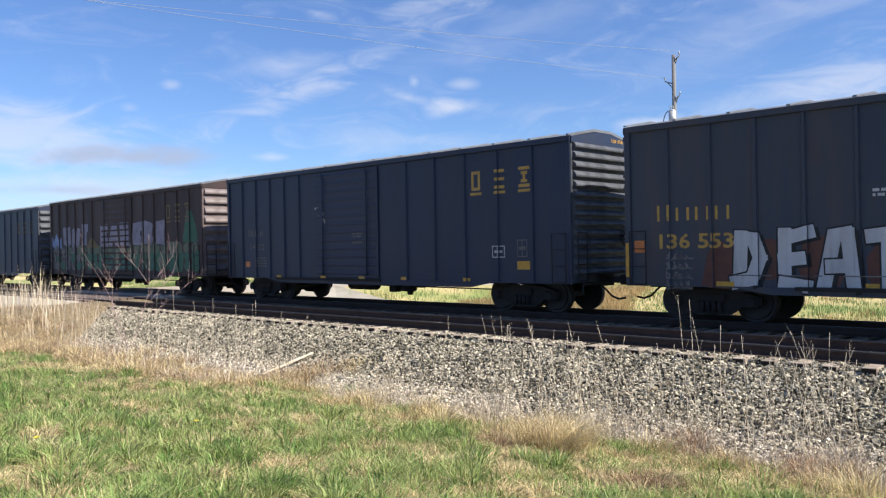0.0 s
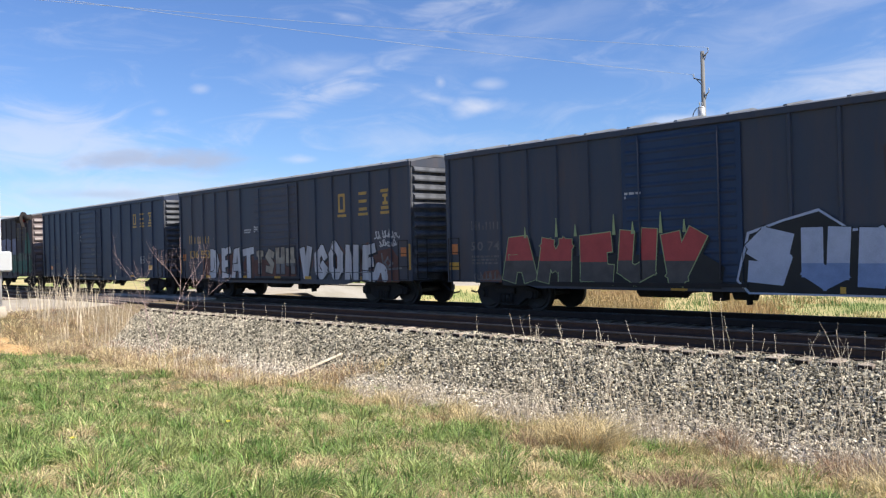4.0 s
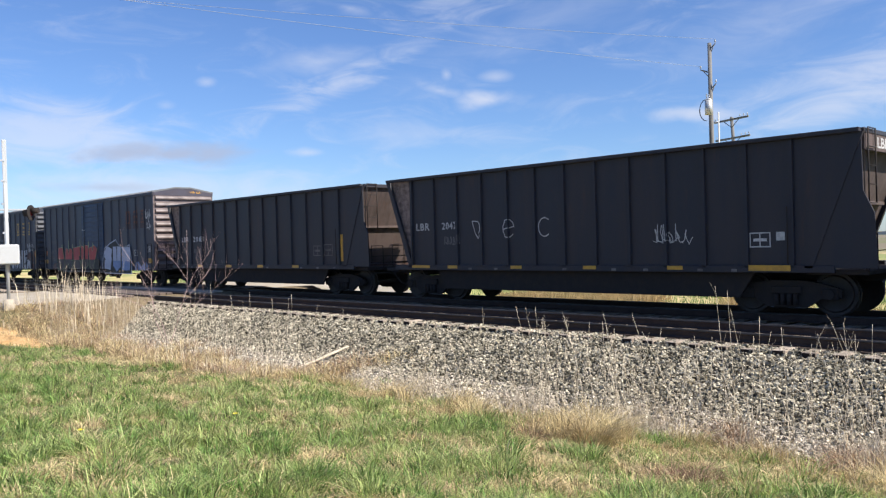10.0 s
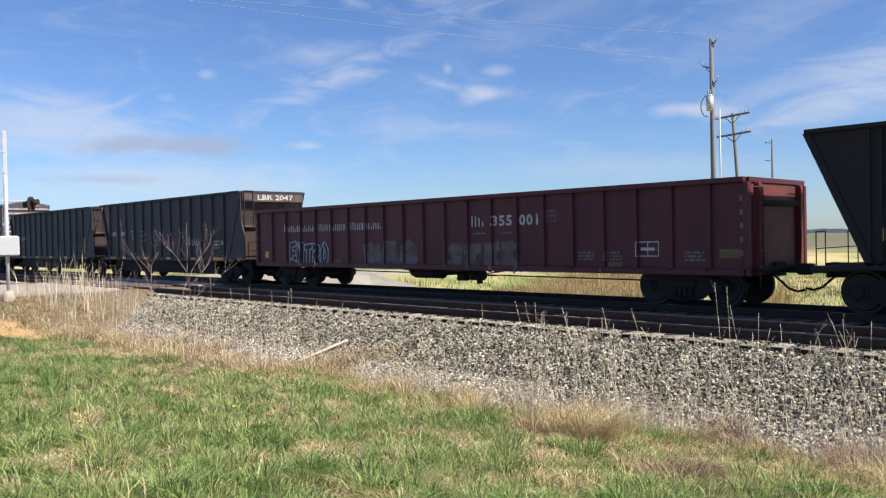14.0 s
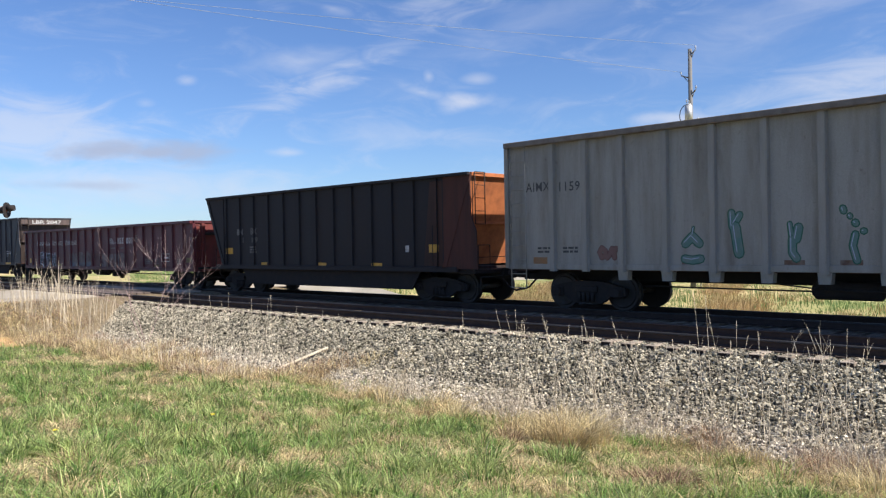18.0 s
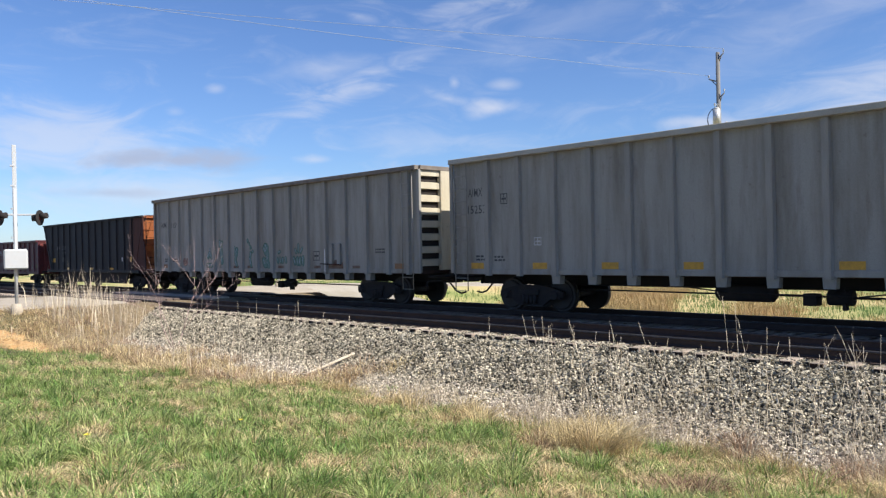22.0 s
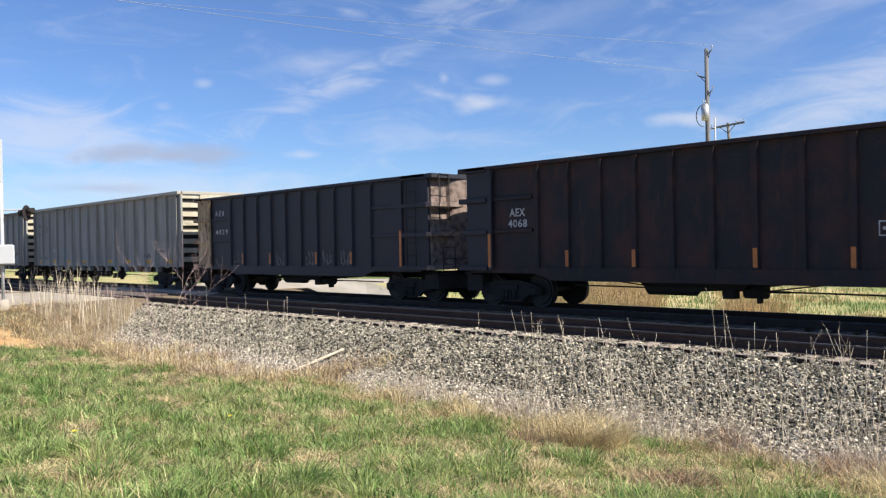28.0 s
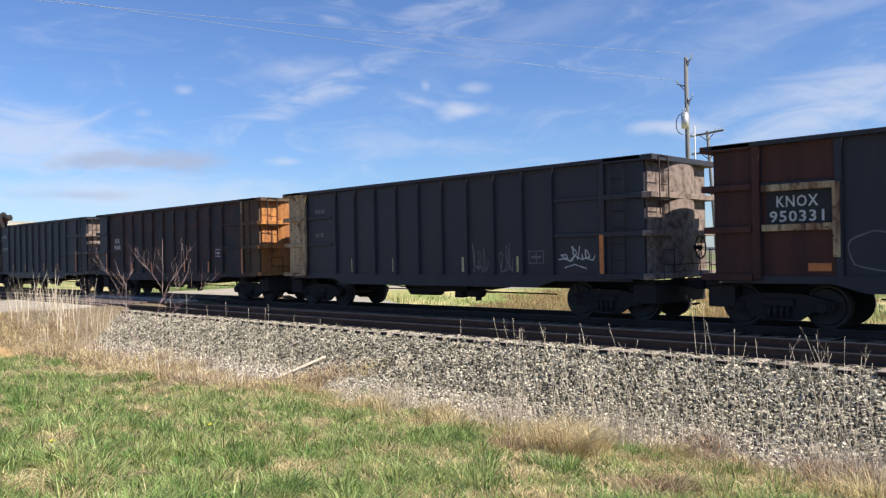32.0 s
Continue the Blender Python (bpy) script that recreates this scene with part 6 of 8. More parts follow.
PLUMP = ([([(0.2, 0.55), (0.5, 0.75), (0.8, 0.55)], 0.22), ([(0.5, 0.8), (0.55, 1.0)], 0.04), ([(0.15, 0.12), (0.5, 0.08), (0.85, 0.12)], 0.2)],
         [([(0.3, 0.95), (0.35, 0.65), (0.75, 0.9)], 0.14), ([(0.5, 0.65), (0.6, 0.35), (0.7, 0.08)], 0.2)],
         [([(0.2, 0.95), (0.3, 0.6)], 0.1), ([(0.75, 0.85), (0.6, 0.55)], 0.2), ([(0.35, 0.55), (0.35, 0.2), (0.6, 0.06)], 0.18)],
         [([(0.1, 0.95), (0.13, 0.9)], 0.09), ([(0.35, 0.82), (0.37, 0.8)], 0.07), ([(0.55, 0.7), (0.57, 0.68)], 0.1), ([(0.85, 0.55), (0.87, 0.55)], 0.09), ([(0.55, 0.5), (0.45, 0.3), (0.6, 0.05)], 0.1)],
         [([(0.3, 0.75), (0.5, 0.85), (0.7, 0.75), (0.5, 0.6), (0.3, 0.75)], 0.2), ([(0.25, 0.3), (0.45, 0.15)], 0.26), ([(0.75, 0.55), (0.7, 0.3), (0.85, 0.1)], 0.18)],
         [([(0.2, 0.85), (0.35, 0.9)], 0.16), ([(0.1, 0.4), (0.15, 0.2)], 0.2), ([(0.35, 0.45), (0.4, 0.2)], 0.18), ([(0.6, 0.42), (0.6, 0.2)], 0.2), ([(0.85, 0.45), (0.9, 0.2)], 0.2)],
         [([(0.3, 0.62), (0.22, 0.75)], 0.09), ([(0.5, 0.65), (0.5, 0.95)], 0.11), ([(0.7, 0.62), (0.85, 0.8)], 0.09), ([(0.1, 0.35), (0.2, 0.15)], 0.17), ([(0.4, 0.35), (0.42, 0.12)], 0.17), ([(0.65, 0.35), (0.62, 0.12)], 0.17), ([(0.9, 0.38), (0.88, 0.12)], 0.17)])


def make_tall_gondolas():
    car, h, rel = tall_gondola("tall grey ribbed gondola car with green tags", 91.1, 110.45, True, [-7.80, -6.80], trim=0.37)
    words(car, rel, "AIMX", -8.29, 3.2, 0.24, DARK_LETTER, 0.78, "dark reporting letters", 0.004, 1.1)
    words(car, rel, "1159", -7.28, 3.16, 0.24, DARK_LETTER, 0.63, "dark car number", 0.008, 1.1)
    small_print(car, rel, -8.08, 1.62, 0.48, 2, DARK_LETTER, 34)
    small_print(car, rel, -7.28, 1.62, 0.46, 2, DARK_LETTER, 35)
    for i, (x, z, w, hh) in enumerate(((-3.95, 1.62, 0.55, 0.8), (-2.95, 1.86, 0.4, 1.0), (-1.69, 1.68, 0.32, 0.8), (-0.55, 1.80, 0.5, 1.15), (0.62, 1.70, 0.55, 1.05), (1.76, 1.60, 0.75, 0.55), (2.90, 1.68, 0.75, 0.85))):
        plump_tag(car, rel, x, z, w, hh, PLUMP[i], "small plump teal sprayed tag")
    throw_up(car, rel, -6.45, -5.9, 1.25, 1.65, 2, SPRAY_PINKISH, SPRAY_BROWN, 88, "small reddish tag", thick=0.4, rim=0.03)
    stamp(car, rel, 4.06, 1.64, 0.42, 0.34, DARK_LETTER)
    for x in (5.08, 5.55):
        part("hatch_post", box(bmesh.new(), x - 0.16, x + 0.02, -HALF - 0.03, -HALF + 0.08, 1.3, 2.06, 0.015), GREY_PAINT, car, "small upright side plate")
    part("hatch_lever", tube(bmesh.new(), [(4.5, -HALF - 0.09, 1.36), (5.0, -HALF - 0.10, 1.34), (5.7, -HALF - 0.09, 1.32)], 0.022, 6), RUST_HALF, car, "rusty lever")
    decal("rust_bloom", [[(4.75, 1.15), (5.7, 1.15), (5.65, 1.4), (5.2, 1.5), (4.85, 1.38)]], RUST_STAIN, car, [(-9.7, 9.7, HALF - 0.06)], "rusty stain round the lever", 0.1)
    decal("sticker", [rect(4.69, 4.74, 1.08, 1.88)], WHITE_PAINT, car, rel, "bright white strip", 3)
    reflectors(car, rel, (6.4, 4.1, 1.7, -0.6, -1.7, -4.0), 1.24, 0.42, 0.10, RUST_STAIN, "rust-stained strip")
    reflectors(car, rel, (8.65, -8.24), 1.27, 0.45, 0.17, RUST_ORANGE, "faded orange plate")
    small_print(car, rel, 7.7, 1.85, 0.5, 2, DARK_LETTER, 31)
    car, h, rel = tall_gondola("tall grey ribbed gondola car with yellow strips", 111.94, 131.12, False, [-8.15, -6.99])
    words(car, rel, "AIMX", -8.66, 3.4, 0.24, DARK_LETTER, 0.56, "dark reporting letters", 0.004, 1.1)
    words(car, rel, "15253", -8.61, 2.91, 0.24, DARK_LETTER, 0.72, "dark car number", 0.008, 1.1)
    small_print(car, rel, -8.5, 1.58, 0.34, 2, DARK_LETTER, 38)
    small_print(car, rel, -7.75, 1.56, 0.4, 2, DARK_LETTER, 39)
    stamp(car, rel, -6.36, 1.94, 0.26, 0.22, WHITE_LETTER)
    stamp(car, rel, -7.55, 3.16, 0.26, 0.3, DARK_LETTER)
    reflectors(car, rel, (-8.62, -6.3, -4.05, -1.78, 1.66, 3.93, 6.21, 8.4), 1.28, 0.5, 0.17)
    small_print(car, rel, 6.2, 1.62, 0.6, 2, DARK_LETTER, 32)
    small_print(car, rel, 7.6, 1.8, 0.5, 1, DARK_LETTER, 33)
    end = bmesh.new()
    for q in text_polys("AIMX", 0, 0.1, 0.12, 0.3, 0.004) + text_polys("15253", 0, -0.12, 0.12, 0.34, 0.004):
        end.faces.new([end.verts.new((h + 0.064, -0.1 + p[0], 3.5 + p[1])) for p in q])
    part("end_lettering", end, DARK_LETTER, car, "small dark number on the end")


SPRAY_DULL_GREEN = material("teal_spray_paint", (0.10, 0.20, 0.17), 0.6, spots=(0.22, 0.24, 0.22), amount=0.8, scale=4, bump=0.02)
SPRAY_PINKISH = material("dull_red_spray_paint", (0.22, 0.12, 0.10), 0.7, bump=0.02)


def coal_tub(label, x0, x1, left_bay, left_end, right_bay, right_end, top=3.93, paint=None):
    """Deep open car: ribbed sides between two posts, end bays with lips that stand out."""
    car, h = start_car(label, "coal car", x0, x1)
    paint = paint or BLACK_STEEL
    running_gear(car, h, 1.35)
    z0, post = 1.08, 6.09
    ribs = [-4.45 + 0.995 * i for i in range(10)]
    rel = ribbed_sides(car, -post, post, z0, top - 0.02, ribs, paint, ("tub", paint.name), 0.18, 0.08)
    for s, bay, end in ((-1, left_bay, left_end), (1, right_bay, right_end)):
        e = h + 0.05 if s > 0 else h - 0.16
        for yy in (-1, 1):
            part("end_bay", box(bmesh.new(), min(s * post, s * e), max(s * post, s * e), yy * (HALF - 0.06) - 0.04, yy * (HALF - 0.06) + 0.04, z0, top - 0.04), bay, car, "side sheet of the end bay")
            pm = box(bmesh.new(), s * post - 0.08, s * post + 0.08, yy * HALF - 0.05, yy * HALF + 0.05, z0 - 0.05, top - 0.05, 0.015)
            part("bay_post", pm, bay if s < 0 else bay, car)
        # left-facing sheet and bulge take dark rust, cutting light bounced onto the car ahead
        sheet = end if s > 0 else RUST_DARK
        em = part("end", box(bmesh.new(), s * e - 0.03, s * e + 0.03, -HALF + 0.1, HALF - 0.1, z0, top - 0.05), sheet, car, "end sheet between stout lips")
        # one broad rounded bulge in the middle
        arc = [(0.02 + 0.24 * math.sin(k * math.pi / 10), -0.78 * math.cos(k * math.pi / 10)) for k in range(11)]
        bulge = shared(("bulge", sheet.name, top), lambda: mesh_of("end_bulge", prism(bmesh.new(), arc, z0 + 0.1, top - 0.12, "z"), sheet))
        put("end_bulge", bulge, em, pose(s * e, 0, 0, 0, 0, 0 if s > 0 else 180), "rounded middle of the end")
        for z, out in ((top - 0.04, 0.28), (3.02, 0.26), (2.12, 0.22), (z0 + 0.02, 0.30)):
            part("end_lip", box(bmesh.new(), min(s * (e - 0.02), s * (e + out)), max(s * (e - 0.02), s * (e + out)), -HALF - 0.07, HALF + 0.07, z - 0.08, z + 0.06, 0.012), end if z < 3.5 and s > 0 or s < 0 else bay, car, "stout lip across the end")
            for yy in (-1, 1):
                part("bay_rib", box(bmesh.new(), min(s * (post + 0.09), s * e), max(s * (post + 0.09), s * e), yy * HALF - 0.08, yy * HALF + 0.08, z - 0.08, z + 0.05, 0.01), bay, car)
        ladder(car, s * (e + 0.31), s * -(HALF - 0.42), 2.55, top, IRON, along="y")
        ladder(car, s * (h - 0.62), -HALF - 0.07, z0, top - 0.1, IRON, 0.4) if s > 0 else None
        part("end_platform", box(bmesh.new(), min(s * e, s * (h + 0.15)), max(s * e, s * (h + 0.15)), -1.35, 1.35, 0.90, 0.98, 0.01), IRON, car)
        part("end_sill_plate", box(bmesh.new(), min(s * (h - 0.45), s * (h + 0.16)), max(s * (h - 0.45), s * (h + 0.16)), -1.25, 1.25, 0.42, 0.89, 0.02), IRON, car)
        rail_posts(car, s * (e + 0.30), s)
    # panels of the outer bays between ribs and post
    for s in (-1, 1):
        for z in (3.02, 2.12):
            for yy in (-1, 1):
                part("bay_rib", box(bmesh.new(), min(s * 4.6, s * 6.0), max(s * 4.6, s * 6.0), yy * (HALF - 0.05) - 0.03, yy * (HALF - 0.05) + 0.03, z - 0.05, z + 0.05, 0.01), paint, car)
    for s in (-1, 1):
        part("top_chord", box(bmesh.new(), -h, h, s * HALF - 0.08, s * HALF + 0.05, top - 0.08, top + 0.02, 0.012), paint, car)
    for s in (-1, 1):
        part("side_sill", prism(bmesh.new(), [(-h + 0.3, z0 + 0.04), (h - 0.3, z0 + 0.04), (h - 0.3, z0 - 0.12), (h - 2.6, z0 - 0.12), (h - 3.2, 0.78), (-h + 3.2, 0.78), (-h + 2.6, z0 - 0.12), (-h + 0.3, z0 - 0.12)], s * (HALF - 0.02) - 0.06 * (s > 0), s * (HALF - 0.02) + 0.06 * (s < 0)), paint, car)
    part("floor", box(bmesh.new(), -h + 0.3, h - 0.3, -HALF + 0.12, HALF - 0.12, z0 - 0.08, z0 + 0.02), RUST_DARK, car)
    tm = bmesh.new()
    prism(tm, [(-1.9, 0.98), (1.3, 0.98), (1.0, 0.62), (-0.3, 0.55), (-1.5, 0.62)], -1.0, 1.0)
    part("underfloor_tub", tm, IRON, car)
    part("side_hose", tube(bmesh.new(), [(h - 2.2, -1.2, 0.9), (h - 2.0, -1.25, 0.62), (h - 1.6, -1.25, 0.55)], 0.03, 6), IRON, car)
    brake_wheel(car, h + 0.42, 0.5, 1.75, 0.28)
    return car, h, rel


def make_coal_tubs():
    car, h, rel = coal_tub("black coal car with a flaking tan end", 132.55, 147.06, TAN_RUST, TAN_RUST, BLACK_STEEL, RUST_PINK)
    words(car, rel, "AEX", -5.33, 3.26, 0.21, WHITE_LETTER, 0.76, "white reporting letters", 0.012, 1.4)
    words(car, rel, "4029", -5.2, 2.5, 0.21, WHITE_LETTER, 0.98, "white car number", 0.012, 1.4)
    reflectors(car, rel, (-3.47, -1.48, 1.5, 3.5), 1.40, 0.10, 0.42, ORANGE, "upright orange strip")
    decal("reflector", [rect(6.04, 6.14, 1.12, 2.25)], ORANGE, car, [(6.0, 6.2, HALF + 0.05)], "tall orange strip on the post", 1)
    for i, x in enumerate((-0.86, 1.0, 2.08, 3.06)):
        scrawl(car, rel, x, 1.42, 0.6, 0.5, SPRAY_GREY, 101 + i, "pale sprayed tag", 3, 0.035)
    scrawl(car, rel, -4.1, 1.45, 0.6, 0.35, SPRAY_GREY, 35, "faint chalked tag", 2, 0.02)
    car, h, rel = coal_tub("black rust-mottled coal car with an orange end", 148.6, 162.9, BLACK_STEEL, BLACK_STEEL, TAN_DARK, ORANGE_END, paint=MOTTLED)
    words(car, rel, "AEX", -5.15, 2.62, 0.22, WHITE_LETTER, 0.55, "white reporting letters", 0.02, 1.1)
    words(car, rel, "4068", -5.15, 2.32, 0.22, WHITE_LETTER, 0.68, "white car number", 0.02, 1.1)
    reflectors(car, rel, (-3.45, -1.47, 1.52, 3.5), 1.36, 0.10, 0.42, ORANGE, "upright orange strip")
    for x in (-6.09, 6.09):
        decal("reflector", [rect(x - 0.05, x + 0.05, 1.12, 2.05)], ORANGE, car, [(x - 0.1, x + 0.1, HALF + 0.05)], "tall orange strip on the post", 1)
    decal("reflector", [rect(6.04, 6.14, 3.4, 3.86)], TAN_RUST, car, [(6.0, 6.2, HALF + 0.05)], "tan paint on the post", 1)
    stamp(car, rel, 4.14, 1.92, 0.4, 0.3)
    car, h, rel = coal_tub("black coal car with tan end and chalk tags", 164.74, 179.1, TAN_RUST, TAN_RUST, BLACK_STEEL, RUST_PINK)
    reflectors(car, rel, (-3.6, -1.6, 1.35, 3.36), 1.40, 0.10, 0.42, PALE_YELLOW, "upright pale yellow strip")
    decal("reflector", [rect(6.02, 6.14, 1.15, 2.1)], ORANGE, car, [(6.0, 6.2, HALF + 0.05)], "tall orange strip on the post", 1)
    scrawl(car, rel, 1.98, 1.62, 0.6, 0.75, SPRAY_GREY, 111, "white sprayed tag", 3, 0.03)
    scrawl(car, rel, 2.88, 1.60, 0.5, 0.75, SPRAY_GREY, 112, "white sprayed tag", 2, 0.03)
    scrawl(car, rel, 5.2, 1.66, 1.0, 0.34, WHITE_LETTER, 113, "white sprayed tag", 3, 0.035)
    decal("scrawl", stroke([(4.9, 1.3), (5.2, 1.38), (5.55, 1.28)], 0.03), WHITE_LETTER, car, rel, "white sprayed underline", 2)
    stamp(car, rel, 3.98, 1.58, 0.5, 0.34, SPRAY_GREY)
    small_print(car, rel, -5.3, 3.3, 0.5, 1, DIM_LETTER, 36, 0.14)
    small_print(car, rel, -5.3, 2.5, 0.5, 1, DIM_LETTER, 37, 0.14)
    car, h, rel = coal_tub("rusty brown coal car with a black number panel", 180.72, 195.1, RUST_HALF, RUST_HALF, BLACK_STEEL, RUST_PINK)
    decal("rusty_side_patch", [rect(-6.0, -4.55, 1.12, 3.85)], RUST_HALF, car, [(-6.0, -4.5, HALF - 0.08)], "rusty brown first panels")
    for z in (2.12, 2.95):
        part("panel_rail", box(bmesh.new(), -5.98, -4.5, -HALF - 0.03, -HALF + 0.06, z - 0.07, z + 0.07, 0.01), TAN_RUST, car)
    part("panel_post", box(bmesh.new(), -4.56, -4.42, -HALF - 0.04, -HALF + 0.06, 1.5, 3.0, 0.01), TAN_RUST, car)
    decal("number_panel", [rect(-5.9, -4.58, 2.2, 2.87)], SPRAY_BLACK, car, [(-6.0, -4.4, HALF - 0.08)], "black number panel", 2)
    words(car, [(-6.0, -4.4, HALF - 0.07)], "KNOX", -5.27, 2.66, 0.24, WHITE_LETTER, 0.84, "white reporting letters", 0.02, 1.15)
    words(car, [(-6.0, -4.4, HALF - 0.07)], "950331", -5.29, 2.35, 0.24, WHITE_LETTER, 1.1, "white car number", 0.02, 1.1)
    reflectors(car, [(-6.0, -4.4, HALF - 0.07)], (-4.85,), 1.3, 0.45, 0.16, ORANGE, "faded orange plate")
    throw_up(car, rel, -4.3, -2.2, 1.2, 2.0, 2, BLACK_STEEL, SPRAY_GREY, 121, "grey outlined tag", thick=0.4, rim=0.06)


TAN_DARK = material("grimy_tan_paint", (0.125, 0.072, 0.036), 0.8, spots=(0.04, 0.026, 0.02), amount=0.9, scale=2.2, streak=True, bump=0.25)
PALE_YELLOW = material("pale_yellow_paint", (0.50, 0.45, 0.22), 0.6, bump=0.03)
make_hoppers()
make_gondola()
make_tall_gondolas()
make_coal_tubs()


# ---- poles, wires and signals ----
def utility_pole(label, x, y, top, lean=(0, 0), r=0.14):
    pole = tagged(new("utility_pole"), label, "utility pole", "poles beyond the tracks")
    pole.matrix_basis = pose(x, y, float(ground_z(x, y)) - 0.3, lean[0], lean[1], 0)
    part("shaft", rod(bmesh.new(), (0, 0, 0), (0, 0, top + 1.3), r * 1.15, 12, r * 0.75), POLE_WOOD, pole)
    return pole, top + 1.3


def insulator(pole, x, y, z, up=0.22):
    bm = bmesh.new()
    rod(bm, (x, y, z), (x, y, z + up * 0.4), 0.015, 6)
    for i in range(3):
        rod(bm, (x, y, z + up * (0.4 + 0.2 * i)), (x, y, z + up * (0.55 + 0.2 * i)), 0.06 - 0.012 * i, 10, 0.03)
    part("insulator", bm, PORCELAIN, pole)


P1 = (-21.7, 42.0)


def make_poles():
    pole, top = utility_pole("tall weathered wooden pole with a transformer", *P1, 12.35)
    for z, side, length in ((top - 0.3, 1, 0.34), (top - 1.6, -1, 0.55), (top - 2.5, 1, 0.34)):
        bm = bmesh.new()
        rod(bm, (side * 0.08, 0, z), (side * length, 0, z + 0.2), 0.035, 8)
        rod(bm, (side * 0.08, 0, z - 0.25), (side * length * 0.7, 0, z + 0.1), 0.022, 6)
        part("bracket", bm, POLE_WOOD, pole, "stand-off bracket")
        insulator(pole, side * length, 0, z + 0.2, 0.24)
    bm = bmesh.new()
    rod(bm, (0.05, -0.36, top - 4.0), (0.05, -0.36, top - 3.2), 0.2, 16)
    rod(bm, (0.05, -0.36, top - 3.2), (0.05, -0.36, top - 3.1), 0.2, 16, 0.12)
    part("transformer", bm, GALVANISED, pole, "pale grey can transformer")
    for y in (-0.55, -0.3):
        insulator(pole, 0.05, y, top - 3.12, 0.25)
    loop = [(-0.15 - 0.42 * math.sin(a), -0.2, top - 3.7 + 0.6 * math.cos(a)) for a in [i * math.pi / 8 for i in range(9)]]
    part("drop_wire", tube(bmesh.new(), loop, 0.022, 6), IRON, pole, "looped drop wire")
    part("pole_band", rod(bmesh.new(), (0, 0, top - 9.6), (0, 0, top - 8.4), 0.2, 12), IRON, pole, "dark band")
    mast = tagged(new("antenna_mast"), "thin white mast beside the wooden pole", "mast")
    x, y = P1[0] + 0.30, P1[1] + 0.26
    mast.matrix_basis = pose(x, y, float(ground_z(x, y)) - 0.2)
    part("tube", rod(bmesh.new(), (0, 0, 0), (0, 0, 9.7), 0.045, 8), WHITE_METAL, mast)
    part("standoff", rod(bmesh.new(), (0, 0, 9.2), (-0.2, -0.15, 9.1), 0.03, 6), GALVANISED, mast)
    pole, top = utility_pole("leaning wooden pole with two crossarms", -27.6, 58.0, 10.5, (0, -3.6), 0.15)
    for z in (top - 0.2, top - 1.6):
        part("crossarm", box(bmesh.new(), -1.35, 1.35, -0.16, -0.04, z - 0.07, z + 0.07, 0.01), POLE_WOOD, pole)
        bm = bmesh.new()
        rod(bm, (-0.6, -0.1, z - 0.05), (0, -0.12, z - 0.6), 0.025, 6)
        rod(bm, (0.6, -0.1, z - 0.05), (0, -0.12, z - 0.6), 0.025, 6)
        part("brace", bm, IRON, pole)
        for x in (-1.25, 0.7, 1.0, 1.28):
            insulator(pole, x, -0.1, z + 0.07)
    pole, top = utility_pole("distant wooden pole with side pins", -39.4, 90.0, 11.6)
    for z in (top - 0.4, top - 2.4, top - 4.6):
        part("pin", rod(bmesh.new(), (0, 0, z), (-0.8, 0, z + 0.1), 0.04, 6), IRON, pole)
    # wires from the tall pole across the tracks
    z1 = float(ground_z(*P1)) - 0.3 + 13.65
    for i, (dz, sx, end) in enumerate(((0.15, 0.34, (-40.2, -8.0, 11.9)), (-1.2, -0.55, (-31.5, -8.0, 10.6)))):
        a, b = Vector((P1[0] + sx, P1[1], z1 + dz)), Vector(end)
        pts = [a.lerp(b, t) - Vector((0, 0, 0.35 * 4 * t * (1 - t))) for t in [k / 24 for k in range(25)]]
        wire = tagged(new("overhead_wire", mesh_of("overhead_wire", cable(bmesh.new(), pts, 0.0085, 6), WIRE)), "thin pale overhead wire from the tall pole", "wire", "overhead wires")


